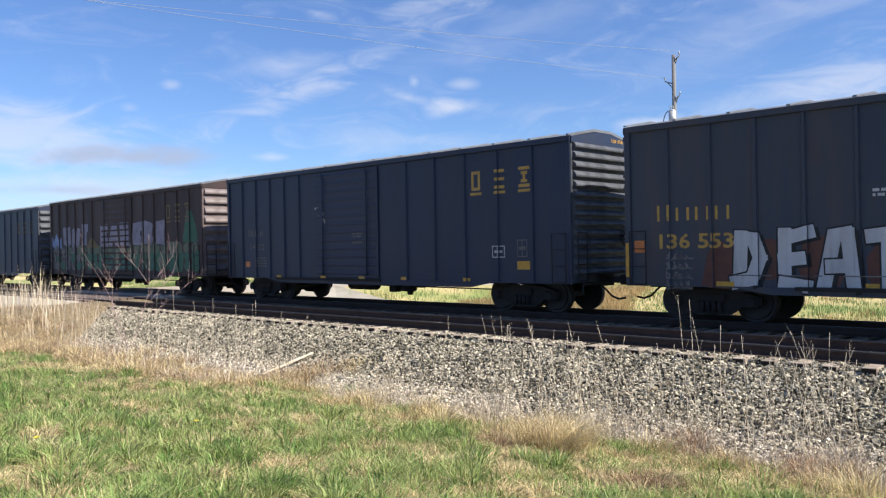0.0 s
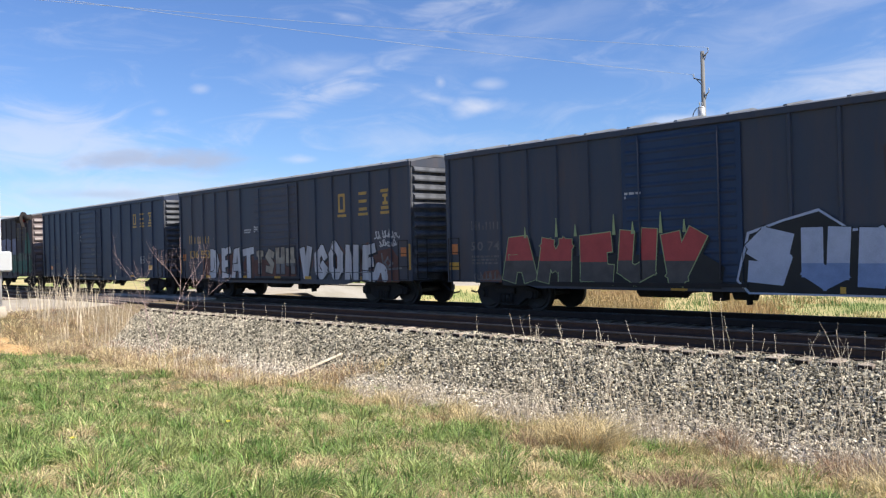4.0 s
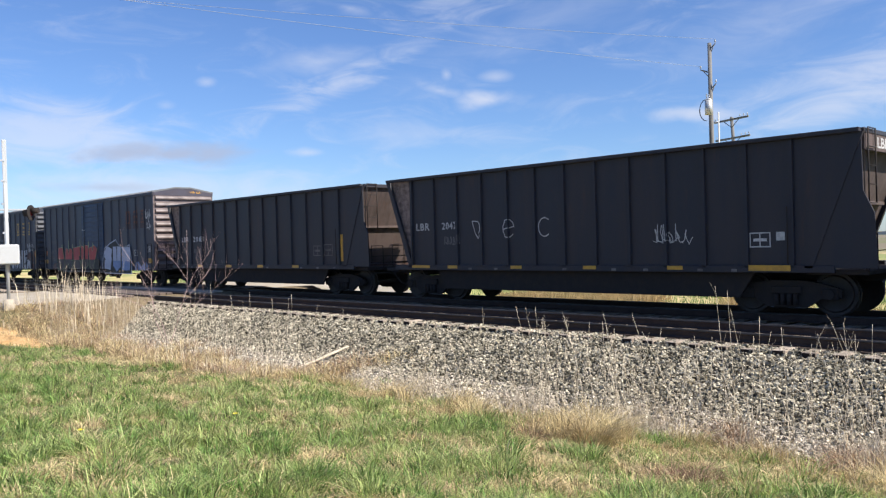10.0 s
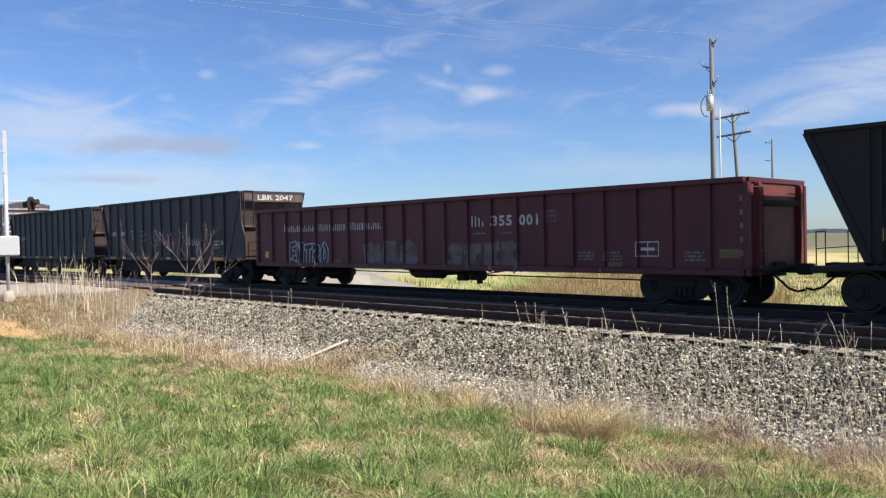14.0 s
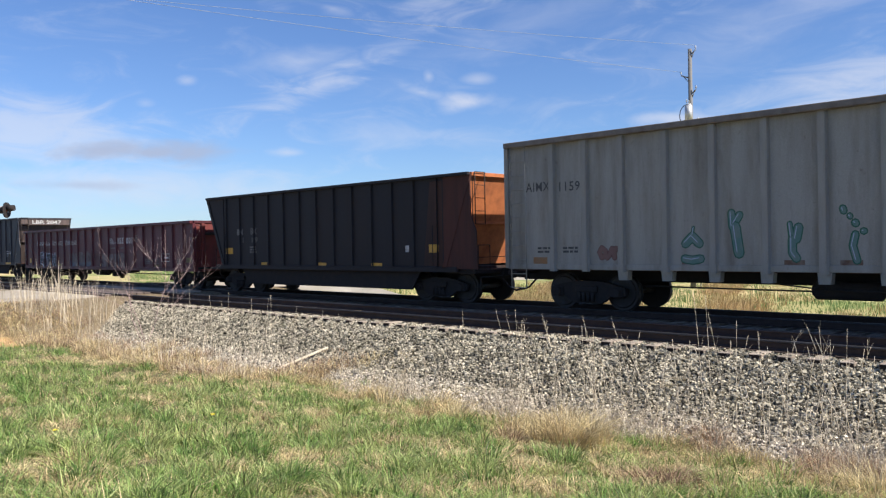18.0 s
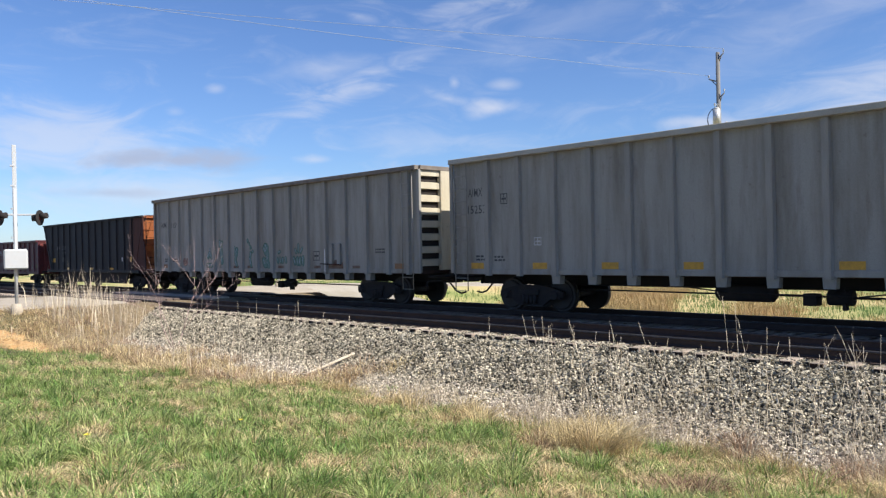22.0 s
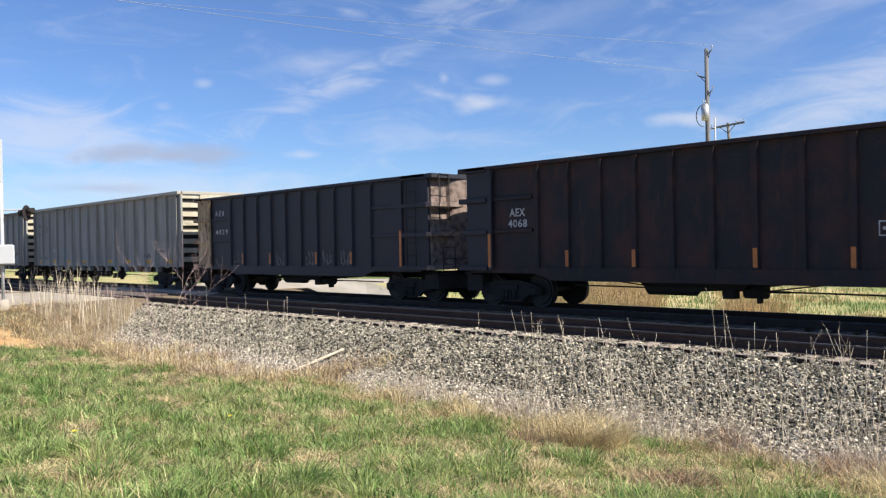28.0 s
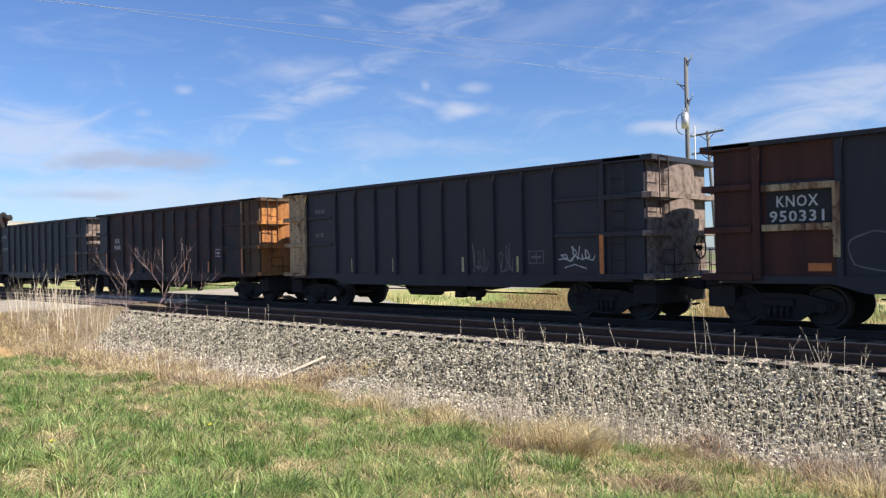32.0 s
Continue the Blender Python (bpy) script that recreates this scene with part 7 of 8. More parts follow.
def crossing_signal(label, x, y, turn, arm):
    sig = tagged(new("crossing_signal"), label, "crossing signal", "crossing signals")
    z = float(ground_z(x, y))
    sig.matrix_basis = pose(x, y, z, 0, 0, turn)
    part("base", rod(bmesh.new(), (0, 0, -0.3), (0, 0, 0.35), 0.24, 16, 0.16), ROAD, sig, "concrete base")
    part("mast", rod(bmesh.new(), (0, 0, 0), (0, 0, 4.3), 0.055, 12), WHITE_METAL, sig, "pale steel mast")
    lamp = box(bmesh.new(), -0.75, 0.75, -0.03, 0.03, 3.38, 3.44, 0.01)
    part("lamp_bar", lamp, GALVANISED, sig)
    for sx in (-0.62, 0.62):
        bm = bmesh.new()
        rod(bm, (sx, -0.14, 3.3), (sx, -0.18, 3.3), 0.27, 18)
        rod(bm, (sx, -0.14, 3.3), (sx, 0.08, 3.3), 0.12, 14)
        spin = Matrix.Translation((sx, 0, 0)) @ Matrix.Rotation(radians(62 if arm else 0), 4, "Z") @ Matrix.Translation((-sx, 0, 0))
        o = part("lamp", bm, IRON, sig, "black round backing with its lamp", spin)
        part("lens", rod(bmesh.new(), (sx, -0.19, 3.3), (sx, -0.2, 3.3), 0.1, 14), RED_LENS, o)
        part("visor", rod(bmesh.new(), (sx, -0.18, 3.36), (sx, -0.42, 3.38), 0.11, 12, 0.1), IRON, o)
    for a in (45, -45):
        bm = box(bmesh.new(), -0.6, 0.6, -0.085, -0.065, -0.11, 0.11)
        bmesh.ops.rotate(bm, verts=bm.verts, cent=(0, 0, 0), matrix=Matrix.Rotation(radians(a), 3, "Y"))
        bmesh.ops.translate(bm, verts=bm.verts, vec=(0, 0.003 if a > 0 else 0, 4.0))
        part("crossbuck_blade", bm, WHITE_METAL, sig, "white crossbuck blade") if not arm else bm.free()
    if arm:
        part("gate_machine", box(bmesh.new(), -0.37, 0.37, -0.3, 0.25, 1.53, 2.22, 0.05), WHITE_METAL, sig, "white gate machine box")
        g = part("gate_arm", box(bmesh.new(), -0.07, 0.07, 0.28, 0.33, 1.2, 5.85, 0.01), WHITE_METAL, sig, "raised white gate arm")
        for z in (2.6, 3.6, 4.4, 5.1):
            part("arm_clip", box(bmesh.new(), -0.13, 0.0, 0.26, 0.36, z, z + 0.06), GALVANISED, g)
        part("junction_box", box(bmesh.new(), -1.05, -0.55, -0.2, 0.2, 1.3, 1.75, 0.03), WHITE_METAL, sig, "white junction box")
    else:
        part("finial", rod(bmesh.new(), (0, 0, 4.3), (0, 0, 4.6), 0.05, 8, 0.02), GALVANISED, sig)


make_poles()
crossing_signal("white crossing gate machine with its arm raised", -30.28, 8.59, 74, True)
crossing_signal("pale crossing signal mast beyond the tracks", -38.2, 24.0, 146, False)


# ---- plants and small things ----
def tufts(name, label, n, per, region, tall, wide, mat, seed, lean=0.5, spread=0.05, category="grass", dome=0.45):
    """Tufts of bent blades, three faces each, on the ground; region gives x, y and a size; dome: how far outer blades are shorter."""
    rng = np.random.default_rng(seed)
    cx, cy, f = region(rng, n)
    k = rng.integers(max(2, per // 2), per * 2, n)
    i = np.repeat(np.arange(n), k)
    m = len(i)
    a = rng.uniform(0, 6.283, m)
    u = np.sqrt(rng.random(m))
    d = spread * u * (0.6 + 0.6 * f[i])
    x, y = cx[i] + d * np.cos(a), cy[i] + d * np.sin(a)
    comb = rng.uniform(0, 6.283, n)[i]
    h = tall * rng.uniform(0.45, 1.15, m) * f[i] * (1 - dome * u * u)
    l = lean * h * rng.uniform(0.2, 1.1, m) * (0.6 + 0.6 * u)
    ex = l * (np.cos(a) * 0.9 + np.cos(comb) * 0.55)
    ey = l * (np.sin(a) * 0.9 + np.sin(comb) * 0.55)
    w = wide * rng.uniform(0.6, 1.3, m)
    b = rng.uniform(0, 6.283, m)
    px, py = np.cos(b), np.sin(b)
    z = ground_z(x, y)
    z = np.where((y > 9.8) & (y < 22.2), np.maximum(z, bank_z(y)), z) - 0.01
    rows = []
    for t, ww in ((0.0, 0.8), (0.5, 1.0), (1.0, 0.0)):
        for s in (-1, 1) if t < 1 else (0,):
            rows.append(np.stack([x + ex * t * t + s * px * w * ww / 2, y + ey * t * t + s * py * w * ww / 2, z + h * (t - 0.28 * lean * t * t)], -1))
    v = np.stack(rows, 1).reshape(-1, 3)
    q = np.array([[0, 1, 3], [0, 3, 2], [2, 3, 4]])
    fs = (q[None] + (np.arange(m) * 5)[:, None, None]).reshape(-1, 3)
    return tagged(new(name, fast_mesh(name, v, fs, mat, True)), label, category, kind="stuff")


def verge(rng, n, r0=4.2, r1=34.0, power=0.75):
    """Random places of the verge between the standpoint and the tracks, thicker close by."""
    r = r0 * (r1 / r0) ** (rng.random(n) ** power)
    a = np.radians(rng.uniform(8, 84, n))
    return -r * np.sin(a), r * np.cos(a)


STRAW_SPOTS = ((-7.2, 5.1, 0.45), (-8.4, 4.95, 0.4), (-6.9, 2.3, 0.5), (-7.6, 2.7, 0.4), (-6.5, 6.9, 0.5), (-6.8, 9.0, 0.8), (-9.6, 7.2, 0.5), (-11.5, 9.2, 0.9), (-4.4, 7.6, 0.6), (-3.6, 9.6, 0.9),
               (-5.4, 8.9, 0.6), (-14.5, 7.6, 0.9), (-18.5, 7.0, 1.1), (-12.4, 5.6, 0.6), (-9.2, 9.2, 0.7), (-5.2, 5.4, 0.4), (-4.6, 6.2, 0.35), (-15.0, 9.6, 1.3), (-19.0, 8.3, 1.2))


def dry_field(x, y):
    """Where straw shows between the green: 0 to 1."""
    d = 0.16 + 0.34 * wave(x, y, 1.15, 4.0) + 0.34 * wave(x, y, 3.1, 9.0) + 0.25 * wave(x, y, 6.3, 15.0) + 0.05 * (y - 6.5)
    for sx, sy, r in STRAW_SPOTS:
        d = d + 0.85 * np.exp(-((x - sx) ** 2 + (y - sy) ** 2) / (r * r))
    return np.clip(d, 0, 1)


def edge_y(x):
    """The verge's upper rim: where the turf gives way to straw and gravel."""
    rim = np.interp(x, [-31, -26, -23, -22, -16.7, -15.5, -14.9, -13.2, -10.5, -8.2, -7.7, -5.8, -4.8, -3.5, 0], [6.6, 7.2, 7.9, 8.3, 8.0, 8.7, 9.6, 10.2, 9.9, 9.45, 10.0, 10.1, 9.9, 10.1, 10.1])
    return rim + 0.16 * wave(x, x * 0 + 3.0, 0.9, 1.0) + 0.16 * wave(x, x * 0 + 1.0, 2.7, 8.0)


def green_region(r0, r1, most=0.92, gap=-9.0):
    def region(rng, n):
        x, y = verge(rng, n * 4, r0, r1)
        keep = (y < edge_y(x) + rng.normal(-0.1, 0.22, len(x))) & (rng.random(len(x)) > most * dry_field(x, y)) & (wave(x, y, 3.6, 41.0) + 0.5 * wave(x, y, 8.5, 2.0) > gap)
        x, y = np.resize(x[keep], n), np.resize(y[keep], n)
        return x, y, 0.60 + 0.42 * np.clip(wave(x, y, 1.7, 11.0), -0.6, 1) + 0.3 * np.clip(wave(x, y, 5.0, 31.0), -0.5, 1) + 0.5 * rng.random(n) ** 2
    return region


def straw_region(r0, r1, thick):
    def region(rng, n):
        x, y = verge(rng, n * 6, r0, r1)
        p = np.where(y < edge_y(x), 0.10 + 0.90 * dry_field(x, y) ** 1.5, np.exp(-np.maximum(y - edge_y(x), 0) / thick) * np.clip(0.3 + 1.1 * wave(x, y, 1.3, 17.0), 0.0, 1))
        keep = (rng.random(len(x)) < p) & (y < 13)
        x, y = np.resize(x[keep], n), np.resize(y[keep], n)
        return x, y, 0.7 + 0.5 * np.clip(wave(x, y, 2.3, 21.0), -0.5, 1)
    return region


def near_region(rng, n):
    r, a = 0.5 + 8.5 * rng.random(n) ** 0.7, rng.uniform(0, 6.283, n)
    x, y = r * np.cos(a), r * np.sin(a)
    keep = ~((np.hypot(x, y) > 4.2) & (y > 0.1 * np.abs(x)) & (x < 0))
    x, y = np.resize(x[keep], n), np.resize(y[keep], n)
    return x, y, 0.7 + 0.5 * rng.random(n)


def field_region(rng, n, green):
    m = n * 3
    y = 22.6 + 34 * rng.random(m) ** 1.6
    x = -(2.2 * y) + (2.2 * y + 6) * rng.random(m)
    # a broad tan patch with green on both sides of it, and a narrow mixed one
    lush = np.interp(x + 0.5 * (y - 25), [-27, -24, -22, -16, -14.8, -13, -12.2, -10.8, -9.5, -6], [0.9, 0.5, -0.9, -0.9, 1.0, 1.0, -0.25, -0.2, 0.7, 0.5])
    sort = green * (lush + 0.45 * wave(x, y, 0.7, 5.0)) + rng.normal(0, 0.3, m) > 0
    x, y = np.resize(x[sort], n), np.resize(y[sort], n)
    ok = ~((x > -43) & (x < -29) | ((x < -15) & (y < 25.5 + 0.1 * (x + 15))))
    x, y = x[ok], y[ok]
    return np.resize(x, n), np.resize(y, n), np.resize(0.6 + 0.5 * np.abs(wave(x, y, 0.4, 3.0)) + 0.3 * rng.random(len(x)), n)


def beside_road(depth, low=-31.0, high=-15.5):
    """The strip of withered weeds between the turf and the stones near the road."""
    def region(rng, n):
        x = low + (high - low) * rng.random(n * 3)
        y = edge_y(x) - 0.15 + rng.random(n * 3) ** 1.25 * depth * (0.72 + 0.28 * sstep(-17.0, -24.0, x)) * (1 + 0.35 * sstep(-25.0, -28.5, x))
        keep = rng.random(n * 3) < np.clip(0.45 + 0.8 * wave(x, y, 1.6, 6.0), 0.05, 1)
        x, y = np.resize(x[keep], n), np.resize(y[keep], n)
        return x, y, 0.5 + 0.7 * rng.random(n) ** 1.5
    return region


def at_places(places, jitter, low, high):
    """A few clumps at each named place."""
    def region(rng, n):
        c = np.array(places)[np.arange(n) % len(places)]
        return c[:, 0] + rng.normal(0, jitter, n), c[:, 1] + rng.normal(0, jitter, n), rng.uniform(low, high, n)
    return region


def clumps(rng, n):
    x, y = verge(rng, n * 3, 4.2, 22)
    keep = (y < edge_y(x) + 0.3) & (rng.random(len(x)) < 0.06 + dry_field(x, y))
    x, y = np.resize(x[keep], n), np.resize(y[keep], n)
    return x, y, 0.45 + 0.75 * rng.random(n)


def rim_weeds(rng, n):
    x = -0.8 - 16 * rng.random(n * 4)
    y = edge_y(x) + rng.normal(0.5, 0.45, n * 4)
    keep = rng.random(n * 4) < np.clip(-0.05 + 1.2 * wave(x, y, 1.3, 6.0), 0.015, 1)
    x, y = np.resize(x[keep], n), np.resize(y[keep], n)
    return x, y, 0.35 + 0.9 * rng.random(n) ** 2


def tall_weed(x, y, height, lean, seed, forks=3):
    rng = random.Random(seed)
    z = float(max(ground_z(x, y), bank_z(y) if 9.8 < y < 22.2 else -9)) - 0.03
    bm = bmesh.new()
    tip = Vector((lean, rng.uniform(-0.05, 0.05), height))
    pts = [Vector((tip.x * t ** 1.4, tip.y * t, tip.z * t)) for t in (0, 0.25, 0.5, 0.75, 1)]
    tube(bm, pts, 0.0056, 5, 0.4)
    for i in range(forks):
        t = rng.uniform(0.35, 0.95)
        p = Vector((tip.x * t ** 1.4, tip.y * t, tip.z * t))
        q = p + Vector((rng.uniform(-0.11, 0.11), rng.uniform(-0.1, 0.1), rng.uniform(0.10, 0.28)))
        tube(bm, [p, q], 0.0022, 4, 0.5)
    ob = tagged(new("weed_stalk", mesh_of("weed_stalk", bm, DRY_STALK)), "tall dry weed stalk growing from the ballast", "weed", "tall dry weeds")
    ob.matrix_basis = pose(x, y, z)


def sapling(x, y, height, seed):
    rng = random.Random(seed)
    tree = tagged(new("sapling"), "bare young tree with reddish twigs among dry weeds", "sapling")
    tree.matrix_basis = pose(x, y, float(bank_z(y)) - 0.05)

    def limb(bm, p, way, length, r, depth):
        pts = [p]
        for i in range(4):
            way = (way + Vector((rng.uniform(-0.13, 0.13), rng.uniform(-0.13, 0.13), 0.12))).normalized()
            pts.append(pts[-1] + way * length / 4)
        tube(bm, pts, r, 6, 0.5)
        if depth:
            for i in range(3 if depth > 1 else 2):
                k = rng.choice((1, 2, 3))
                out = Vector((rng.uniform(-1, 1), rng.uniform(-0.6, 0.6), 0)).normalized()
                limb(bm, pts[k], (way * 0.55 + out * 0.75 + Vector((0, 0, 0.3))).normalized(), length * rng.uniform(0.4, 0.6), r * 0.55, depth - 1)

    side = Vector((0.44, 0.90, 0))  # the stems fan out in this plane
    k = height / 3.4
    stems = (((0, 0), (-0.14, 0.6), (-0.36, 1.2), (-0.5, 1.6), (-0.72, 2.1), (-1.25, 3.0)), ((0.05, 0), (0.25, 0.5), (0.42, 1.15), (0.57, 1.6), (0.60, 2.1), (0.62, 3.35)),
             ((-0.1, 0.1), (-0.35, 0.8), (-0.42, 1.5), (-0.40, 2.1), (-0.16, 2.5)), ((0.3, 0.6), (0.62, 1.0), (1.05, 1.3), (1.7, 1.9)), ((0.58, 1.5), (0.75, 2.0), (1.0, 2.35), (1.3, 2.75)), ((0.57, 1.9), (0.35, 2.3), (0.12, 2.6)),
             ((-0.2, 0.9), (-0.8, 1.25), (-1.5, 1.55)), ((0.4, 1.1), (0.95, 1.8), (1.15, 2.0)))
    for line in stems:
        bm = bmesh.new()
        pts = [side * a * k + Vector((rng.uniform(-0.06, 0.06), 0, b * k)) for a, b in line]
        tube(bm, pts, 0.0115 if line[0][1] < 0.2 else 0.007, 6, 0.3)
        for _ in range(8):
            i = rng.randrange(1, len(pts) - 1)
            p = pts[i].lerp(pts[i + 1], rng.random())
            run = (pts[i + 1] - pts[i]).normalized()
            out = run * 0.9 + side * rng.choice((-1, 1)) * rng.uniform(0.3, 0.9) + Vector((0, rng.uniform(-0.3, 0.3), rng.uniform(0.0, 0.5)))
            limb(bm, p, out.normalized(), rng.uniform(0.35, 0.9), 0.003, 1)
        part("stem", bm, TWIG, tree, "slender bare stem with twigs")


def make_plants():
    tufts("grass", "short dense green turf of the verge", 8500, 9, green_region(4.2, 34, 0.8, -0.75), 0.14, 0.011, GRASS, 1, 0.8, 0.085)
    tufts("grass_clumps", "fresh green grass growing in domed clumps", 2500, 38, green_region(4.2, 24, 0.92, -0.30), 0.32, 0.0095, GRASS, 2, 0.95, 0.13, "grass", 0.6)
    tufts("grass_clumps", "bright yellow-green grass clumps", 1500, 28, green_region(4.2, 22, 0.75, -0.15), 0.33, 0.008, GRASS_TIP, 14, 1.1, 0.12, "grass", 0.5)
    tufts("straw", "dead straw lying between the green grass", 8500, 8, straw_region(4.2, 34, 0.30), 0.20, 0.009, GRASS_DRY, 3, 1.7, 0.11)
    tufts("straw_clumps", "matted clumps of dead grass in the turf", 1100, 36, clumps, 0.25, 0.008, GRASS_DRY, 13, 1.4, 0.13)
    tufts("dead_culms", "loose dead culms standing in the turf", 2600, 4, green_region(4.2, 26, 0.2), 0.34, 0.006, GRASS_DRY, 23, 1.0, 0.10)
    tufts("tussocks", "large pale tussocks of dead grass on the verge", 64, 110, at_places(((-6.6, 9.2), (-6.9, 9.0), (-6.4, 8.9), (-11.4, 9.5), (-3.2, 9.9), (-9.0, 9.3), (-5.4, 9.9), (-13.4, 9.9), (-7.6, 9.8), (-4.4, 9.6), (-2.4, 9.6), (-10.4, 9.7)), 0.25, 0.5, 1.2), 0.52, 0.007, GRASS_DRY, 9, 1.0, 0.20)
    tufts("dead_stems", "thin dead stems standing in the tussocks", 70, 16, at_places(((-6.6, 9.4), (-7.0, 9.6), (-6.1, 9.9), (-3.2, 10.1), (-5.4, 10.3), (-7.7, 10.2), (-4.4, 10.2), (-2.4, 9.8), (-10.4, 10.0), (-8.6, 10.2), (-3.7, 10.6)), 0.30, 0.5, 1.1), 0.85, 0.0048, DRY_STALK, 19, 0.6, 0.22, "weeds", 0.2)
    tufts("tussocks", "tall pale tussock of dead grass at the foot of the ballast", 16, 190, at_places(((-6.65, 9.15), (-6.9, 9.4), (-6.3, 9.0), (-7.1, 9.9)), 0.17, 0.8, 1.25), 0.62, 0.0075, GRASS_DRY, 33, 1.05, 0.20, "grass", 0.5)
    tufts("straw_mats", "flattened mats of bleached dead grass in the turf", 90, 60, at_places(((-6.5, 4.5), (-7.05, 5.4), (-8.6, 5.0), (-11.6, 5.7), (-7.0, 2.6), (-7.2, 2.3), (-6.8, 6.5), (-4.9, 9.0), (-4.5, 8.5), (-5.4, 8.0), (-9.3, 6.2), (-10.2, 7.6)), 0.20, 0.5, 1.0), 0.26, 0.009, GRASS_DRY, 34, 1.9, 0.16)
    tufts("grass_clumps", "green grass clumps at the foot of the ballast", 26, 60, at_places(((-5.9, 9.8), (-5.6, 9.7), (-4.9, 9.7), (-6.1, 9.6), (-8.4, 9.3), (-9.6, 9.5)), 0.2, 0.6, 1.1), 0.34, 0.009, GRASS, 35, 1.0, 0.17, "grass", 0.5)
    tufts("withered_weeds", "fallen brown weeds heaped at the foot of the ballast", 22, 70, at_places(((-3.5, 10.35), (-3.2, 10.1), (-3.8, 10.2), (-5.4, 10.7)), 0.2, 0.6, 1.1), 0.46, 0.007, BROWN_WEED, 36, 1.5, 0.2, "weeds")
    tufts("withered_weeds", "brown withered weed heaps on the verge", 40, 100, at_places(((-4.3, 7.9), (-4.25, 7.4), (-5.2, 10.3), (-3.5, 10.4), (-3.0, 10.2), (-23.6, 8.6), (-7.1, 8.7)), 0.15, 0.5, 1.0), 0.40, 0.007, BROWN_WEED, 16, 1.2, 0.18, "weeds")
    tufts("dry_weeds", "pale dry weeds along the foot of the ballast", 900, 4, rim_weeds, 0.62, 0.0045, DRY_STALK, 4, 0.6, 0.09, "weeds")
    tufts("dry_weeds", "dense pale dry weeds beside the road", 560, 16, beside_road(3.0, -31.0, -13.8), 0.50, 0.010, GRASS_DRY, 5, 1.0, 0.22, "weeds")
    tufts("dry_weeds", "withered brown weeds beside the road", 640, 20, beside_road(3.4, -31.0, -14.2), 0.36, 0.010, BROWN_WEED, 15, 1.2, 0.26, "weeds")
    tufts("dry_weeds", "flattened straw beside the road", 1700, 12, beside_road(2.8, -31.0, -13.0), 0.18, 0.012, GRASS_DRY, 25, 2.0, 0.2, "weeds")
    tufts("bare_stalks", "tall bare weed stalks beside the road", 130, 3, beside_road(4.4, -31.0, -14.0), 1.0, 0.010, DRY_STALK, 7, 0.4, 0.35, "weeds", 0.1)
    tufts("bare_stalks", "dense thin stalks past the road's edge", 110, 3, lambda r, n: (-32.5 + 5.5 * r.random(n), 9.4 + 2.8 * r.random(n), 0.6 + 0.5 * r.random(n)), 1.7, 0.013, DRY_STALK, 17, 0.3, 0.25, "weeds", 0.1)
    tufts("field_grass", "tall green grass of the field beyond the tracks", 5500, 8, lambda r, n: field_region(r, n, 1), 0.42, 0.020, FIELD_GRASS, 6, 0.5, 0.45)
    tufts("field_grass", "tall tan grass of the field beyond the tracks", 5500, 8, lambda r, n: field_region(r, n, -1), 0.52, 0.018, FIELD_TAN, 8, 0.45, 0.45)
    tufts("grass", "trodden grass round the standpoint", 2500, 10, near_region, 0.13, 0.010, GRASS, 10, 0.9, 0.12)
    rng = random.Random(77)
    tall = [(-9.6, 11.5, 1.5, -0.30), (-9.3, 11.4, 1.55, -0.05), (-9.2, 11.3, 1.4, 0.03), (-8.2, 11.0, 0.95, -0.2), (-7.8, 10.9, 1.0, -0.1), (-7.6, 10.9, 0.8, 0.15),
            (-5.75, 11.4, 2.0, -0.12), (-5.6, 11.35, 1.95, -0.08), (-5.35, 11.3, 1.7, -0.25), (-5.2, 11.3, 1.6, 0.02), (-4.9, 11.4, 0.9, 0.2),
            (-4.2, 11.5, 1.3, -0.25), (-4.0, 11.5, 1.5, -0.1), (-3.8, 11.6, 1.45, 0.04), (-3.6, 11.4, 1.3, 0.1), (-3.3, 11.3, 1.2, -0.2), (-2.9, 11.2, 1.5, -0.05),
            (-17.4, 11.3, 1.5, 0.1), (-17.1, 11.3, 1.6, 0.02), (-17.8, 11.2, 1.5, -0.08), (-16.2, 11.2, 1.4, 0.3), (-15.2, 11.4, 1.3, 0.1), (-14.9, 11.3, 1.25, 0.45), (-18.6, 11.0, 1.7, 0.04), (-19.2, 10.9, 1.6, -0.1), (-20.4, 10.9, 1.9, -0.1), (-21.3, 10.8, 1.8, 0.15)]
    for i in range(60):
        x = -1.5 - 20 * rng.random()
        tall.append((x, 10.3 + 1.3 * rng.random() ** 1.4, 0.4 + 0.8 * rng.random() ** 1.8, rng.uniform(-0.3, 0.3)))
    for i in range(34):
        tall.append((-2.2 - 5.6 * rng.random(), 10.7 + 1.1 * rng.random(), 0.6 + 0.9 * rng.random(), rng.uniform(-0.55, 0.35)))
    for i in range(46):
        tall.append((-1.9 - 7.0 * rng.random(), 10.4 + 1.2 * rng.random(), 0.7 + 0.9 * rng.random(), rng.uniform(-0.5, 0.3)))
    for i in range(7):
        tall.append((-3.5 - 9.5 * rng.random(), 13.15 + 0.5 * rng.random(), 0.2 + 0.22 * rng.random(), rng.uniform(-0.12, 0.12)))
    for i, (x, y, hgt, lean) in enumerate(tall):
        tall_weed(x, y, hgt, lean, 200 + i, 2 if hgt > 0.5 else 4)
    tufts("straw", "loose straw over the clay mound", 90, 9, lambda r, n: (-26.0 + 3.2 * (2 * r.random(n) - 1), 7.4 + 0.8 * (2 * r.random(n) - 1), 0.5 + 0.6 * r.random(n)), 0.24, 0.010, GRASS_DRY, 27, 1.5, 0.2)
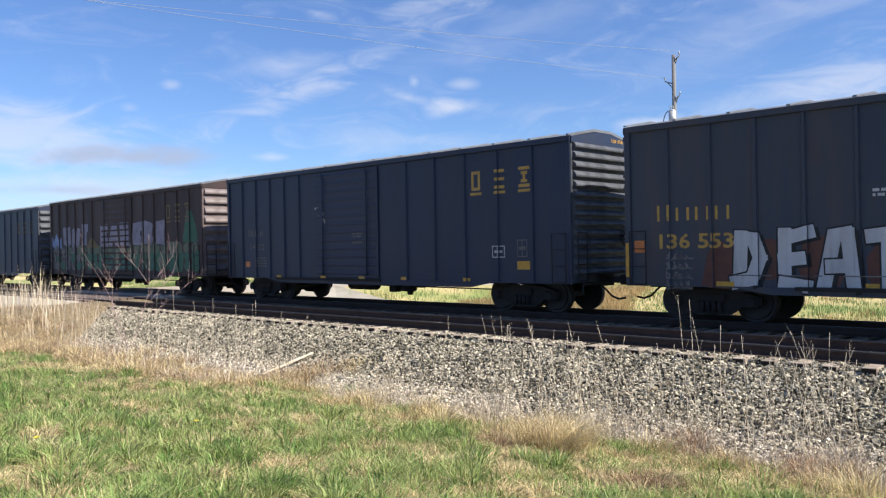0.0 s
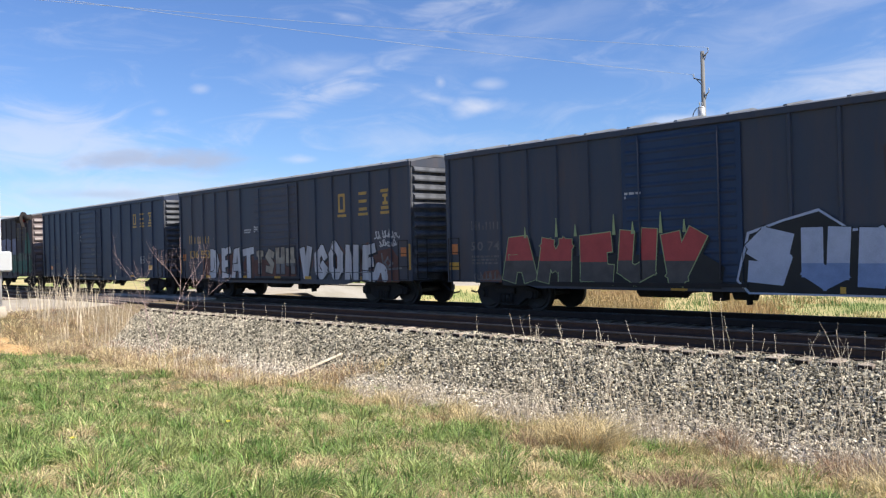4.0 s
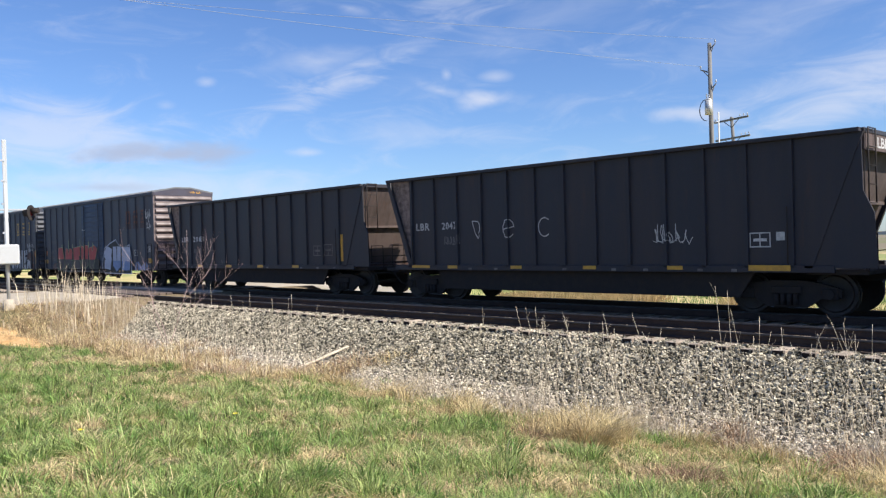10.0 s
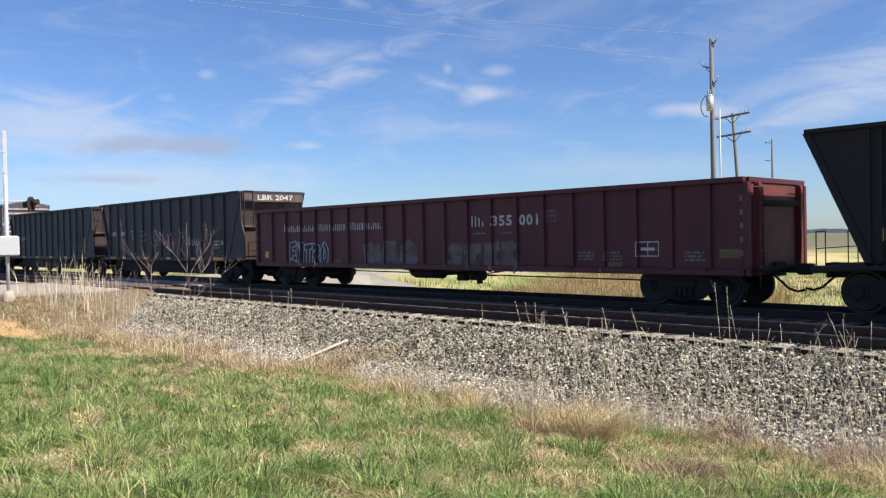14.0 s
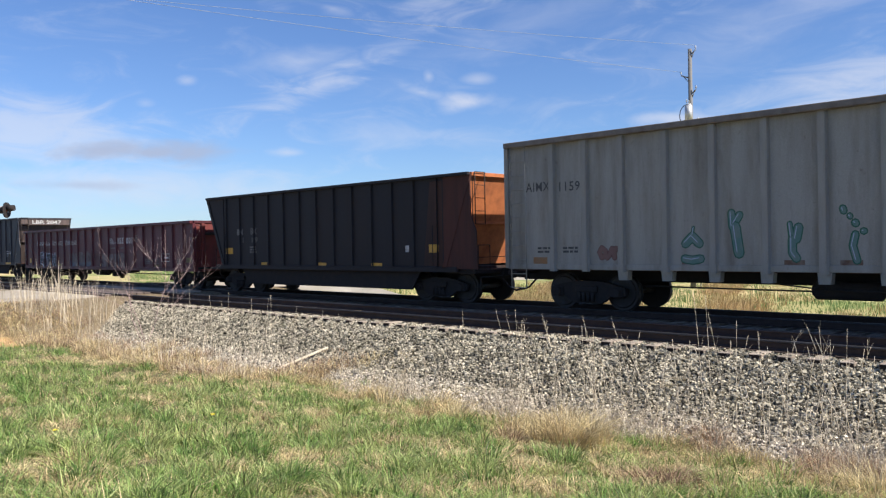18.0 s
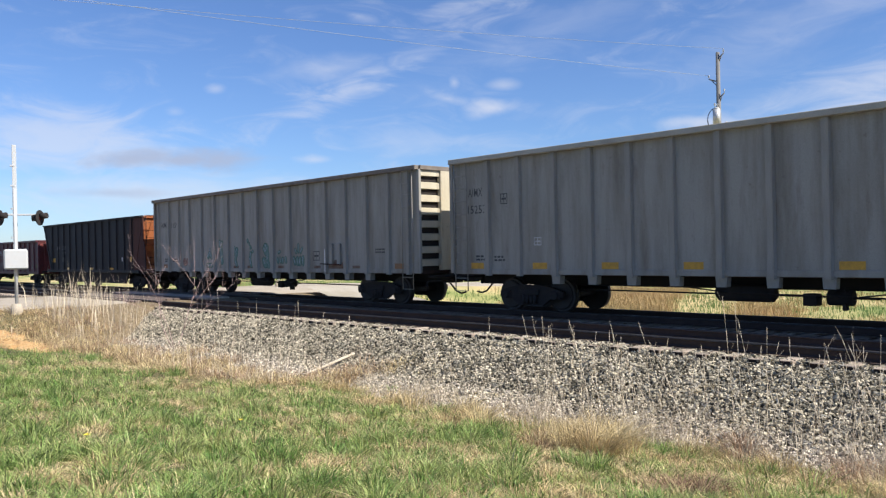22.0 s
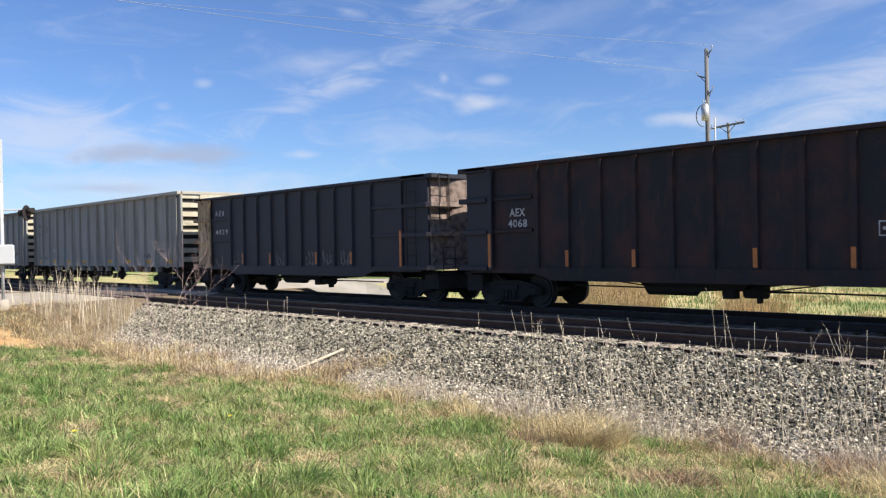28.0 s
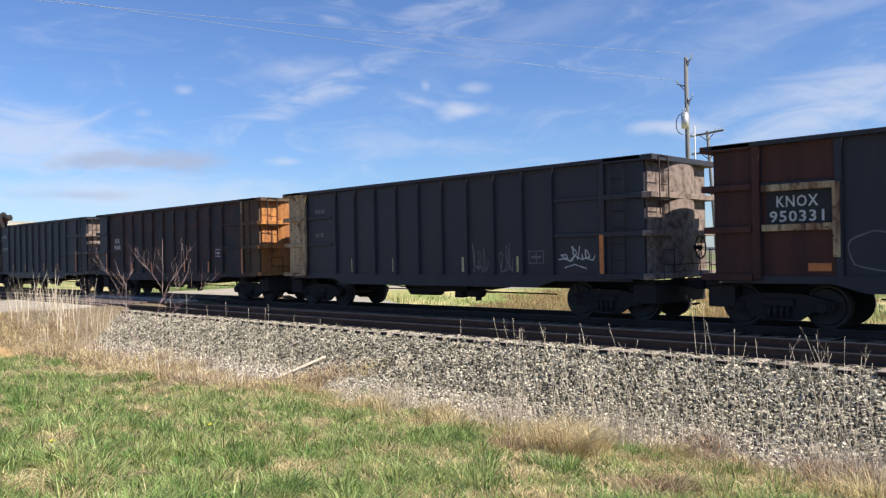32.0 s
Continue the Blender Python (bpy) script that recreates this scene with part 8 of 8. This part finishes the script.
    sapling(-23.4, 11.0, 3.5, 5)


def make_small_things():
    a, b = Vector((-15.7, 11.95, -0.70)), Vector((-15.85, 10.60, -1.07))
    bm = bmesh.new()
    d = b - a
    box(bm, -0.045, 0.045, -0.02, 0.02, 0, d.length, 0.006)
    ob = tagged(new("wooden_stake", mesh_of("wooden_stake", bm, STAKE)), "pale wooden stake lying on the gravel", "stake")
    ob.matrix_basis = Matrix.Translation(a) @ d.to_track_quat("Z", "Y").to_matrix().to_4x4()
    n = 26
    rng = random.Random(3)
    bm = bmesh.new()
    ring = [[bm.verts.new((-26.0 + k * 3.4 * math.cos(i * math.tau / n), 7.3 + k * 0.9 * math.sin(i * math.tau / n) * (1 + 0.2 * math.sin(3 * i)), float(ground_z(-26.0 + k * 3.4 * math.cos(i * math.tau / n), 7.3 + k * 0.9 * math.sin(i * math.tau / n))) + (0.22 * (1 - k) - 0.04) + rng.uniform(-0.03, 0.03))) for i in range(n)] for k in (1.0, 0.85, 0.7, 0.55, 0.4, 0.25, 0.1)]
    for p, q in zip(ring, ring[1:]):
        for i in range(n):
            bm.faces.new((p[i], p[(i + 1) % n], q[(i + 1) % n], q[i]))
    bm.faces.new(ring[-1])
    tagged(new("dirt_mound", mesh_of("dirt_mound", bm, CLAY)), "low mound of orange clay in the grass", "dirt")
    for i, (x, y) in enumerate(((-8.8, 3.15), (-9.4, 5.3))):
        fl = tagged(new("dandelion"), "small yellow dandelion flower in the grass", "flower")
        fl.matrix_basis = pose(x, y, float(ground_z(x, y)))
        part("stem", rod(bmesh.new(), (0, 0, 0), (0, 0, 0.12), 0.004, 5), GRASS, fl)
        bm = bmesh.new()
        for k in range(14):
            t = k * math.tau / 14
            bm.faces.new([bm.verts.new(p) for p in ((0, 0, 0.12), (0.03 * math.cos(t - 0.2), 0.03 * math.sin(t - 0.2), 0.135), (0.034 * math.cos(t), 0.034 * math.sin(t), 0.13), (0.03 * math.cos(t + 0.2), 0.03 * math.sin(t + 0.2), 0.135))])
        part("flower_head", bm, DANDELION, fl)


def make_distance():
    rng = np.random.default_rng(8)
    rows = []
    n = 900
    az = rng.uniform(-5, 95, n)
    d = rng.uniform(600, 900, n)
    x, y = -np.sin(np.radians(az)) * d, np.cos(np.radians(az)) * d
    h = 3 + 1.2 * wave(az, az * 0, 0.5, 2.0) + rng.uniform(-0.8, 0.8, n)
    w = rng.uniform(8, 16, n)
    cx, cy = np.cos(np.radians(az)), np.sin(np.radians(az))
    vs, fs = [], []
    for i in range(n):
        k = 9
        a = np.linspace(0, np.pi, k)
        r = rng.uniform(0.75, 1.1, k)
        u, z = np.cos(a) * w[i] * r, np.maximum(np.sin(a) * h[i] * r, 0) - 1.5
        base = len(vs)
        vs += [(x[i] + cx[i] * uu, y[i] + cy[i] * uu, zz) for uu, zz in zip(u, z)]
        fs += [(base, base + j, base + j + 1) for j in range(1, k - 1)]
    tagged(new("far_woods", fast_mesh("far_woods", np.array(vs), np.array(fs), FAR_WOOD)), "far bare woods along the horizon, haze put into their colour", "woods", kind="stuff")


def make_stones():
    def slope(rng, n):
        y = 11.15 + 2.70 * rng.random(n) ** 0.95
        return -(-1.0 + 33.0 * rng.random(n) ** 1.3), y

    def foot(rng, n):
        y = 10.0 + 1.5 * rng.random(n)
        return -(-1.0 + 32.0 * rng.random(n) ** 1.2), y

    stones("ballast", "loose grey crushed stones of the track bed", 80000, slope, 0.0245, STONE, 11)
    stones("gravel", "finer pale gravel at the foot of the ballast", 30000, foot, 0.020, FINE_STONE, 12)


make_plants()
make_small_things()
make_distance()
make_stones()


# ---- what moves ----
def motions():
    for car, x in CARS:
        walk(car, [(t, pose(x - gone, FAR_TRACK, 0)) for t, yaw, pitch, roll, gone in PATH])
    ts, gs = [r[0] for r in PATH], [r[4] for r in PATH]
    for key, x in (("lead", -0.89), ("trail", 0.89)):
        first = WHEELS[key][0]
        rows = []
        for i in range(321):
            t = i / 10
            turn = -math.degrees(float(np.interp(t, ts, gs)) / WHEEL_R)
            rows.append((t, Matrix.Translation((x, 0, WHEEL_R)) @ Matrix.Rotation(radians(turn), 4, "Y")))
        walk(first, rows)
        for w in WHEELS[key][1:]:
            w.rotation_mode = "QUATERNION"
            w.animation_data_create()
            w.animation_data.action = first.animation_data.action
            w.animation_data.action_slot = first.animation_data.action_slot


motions()
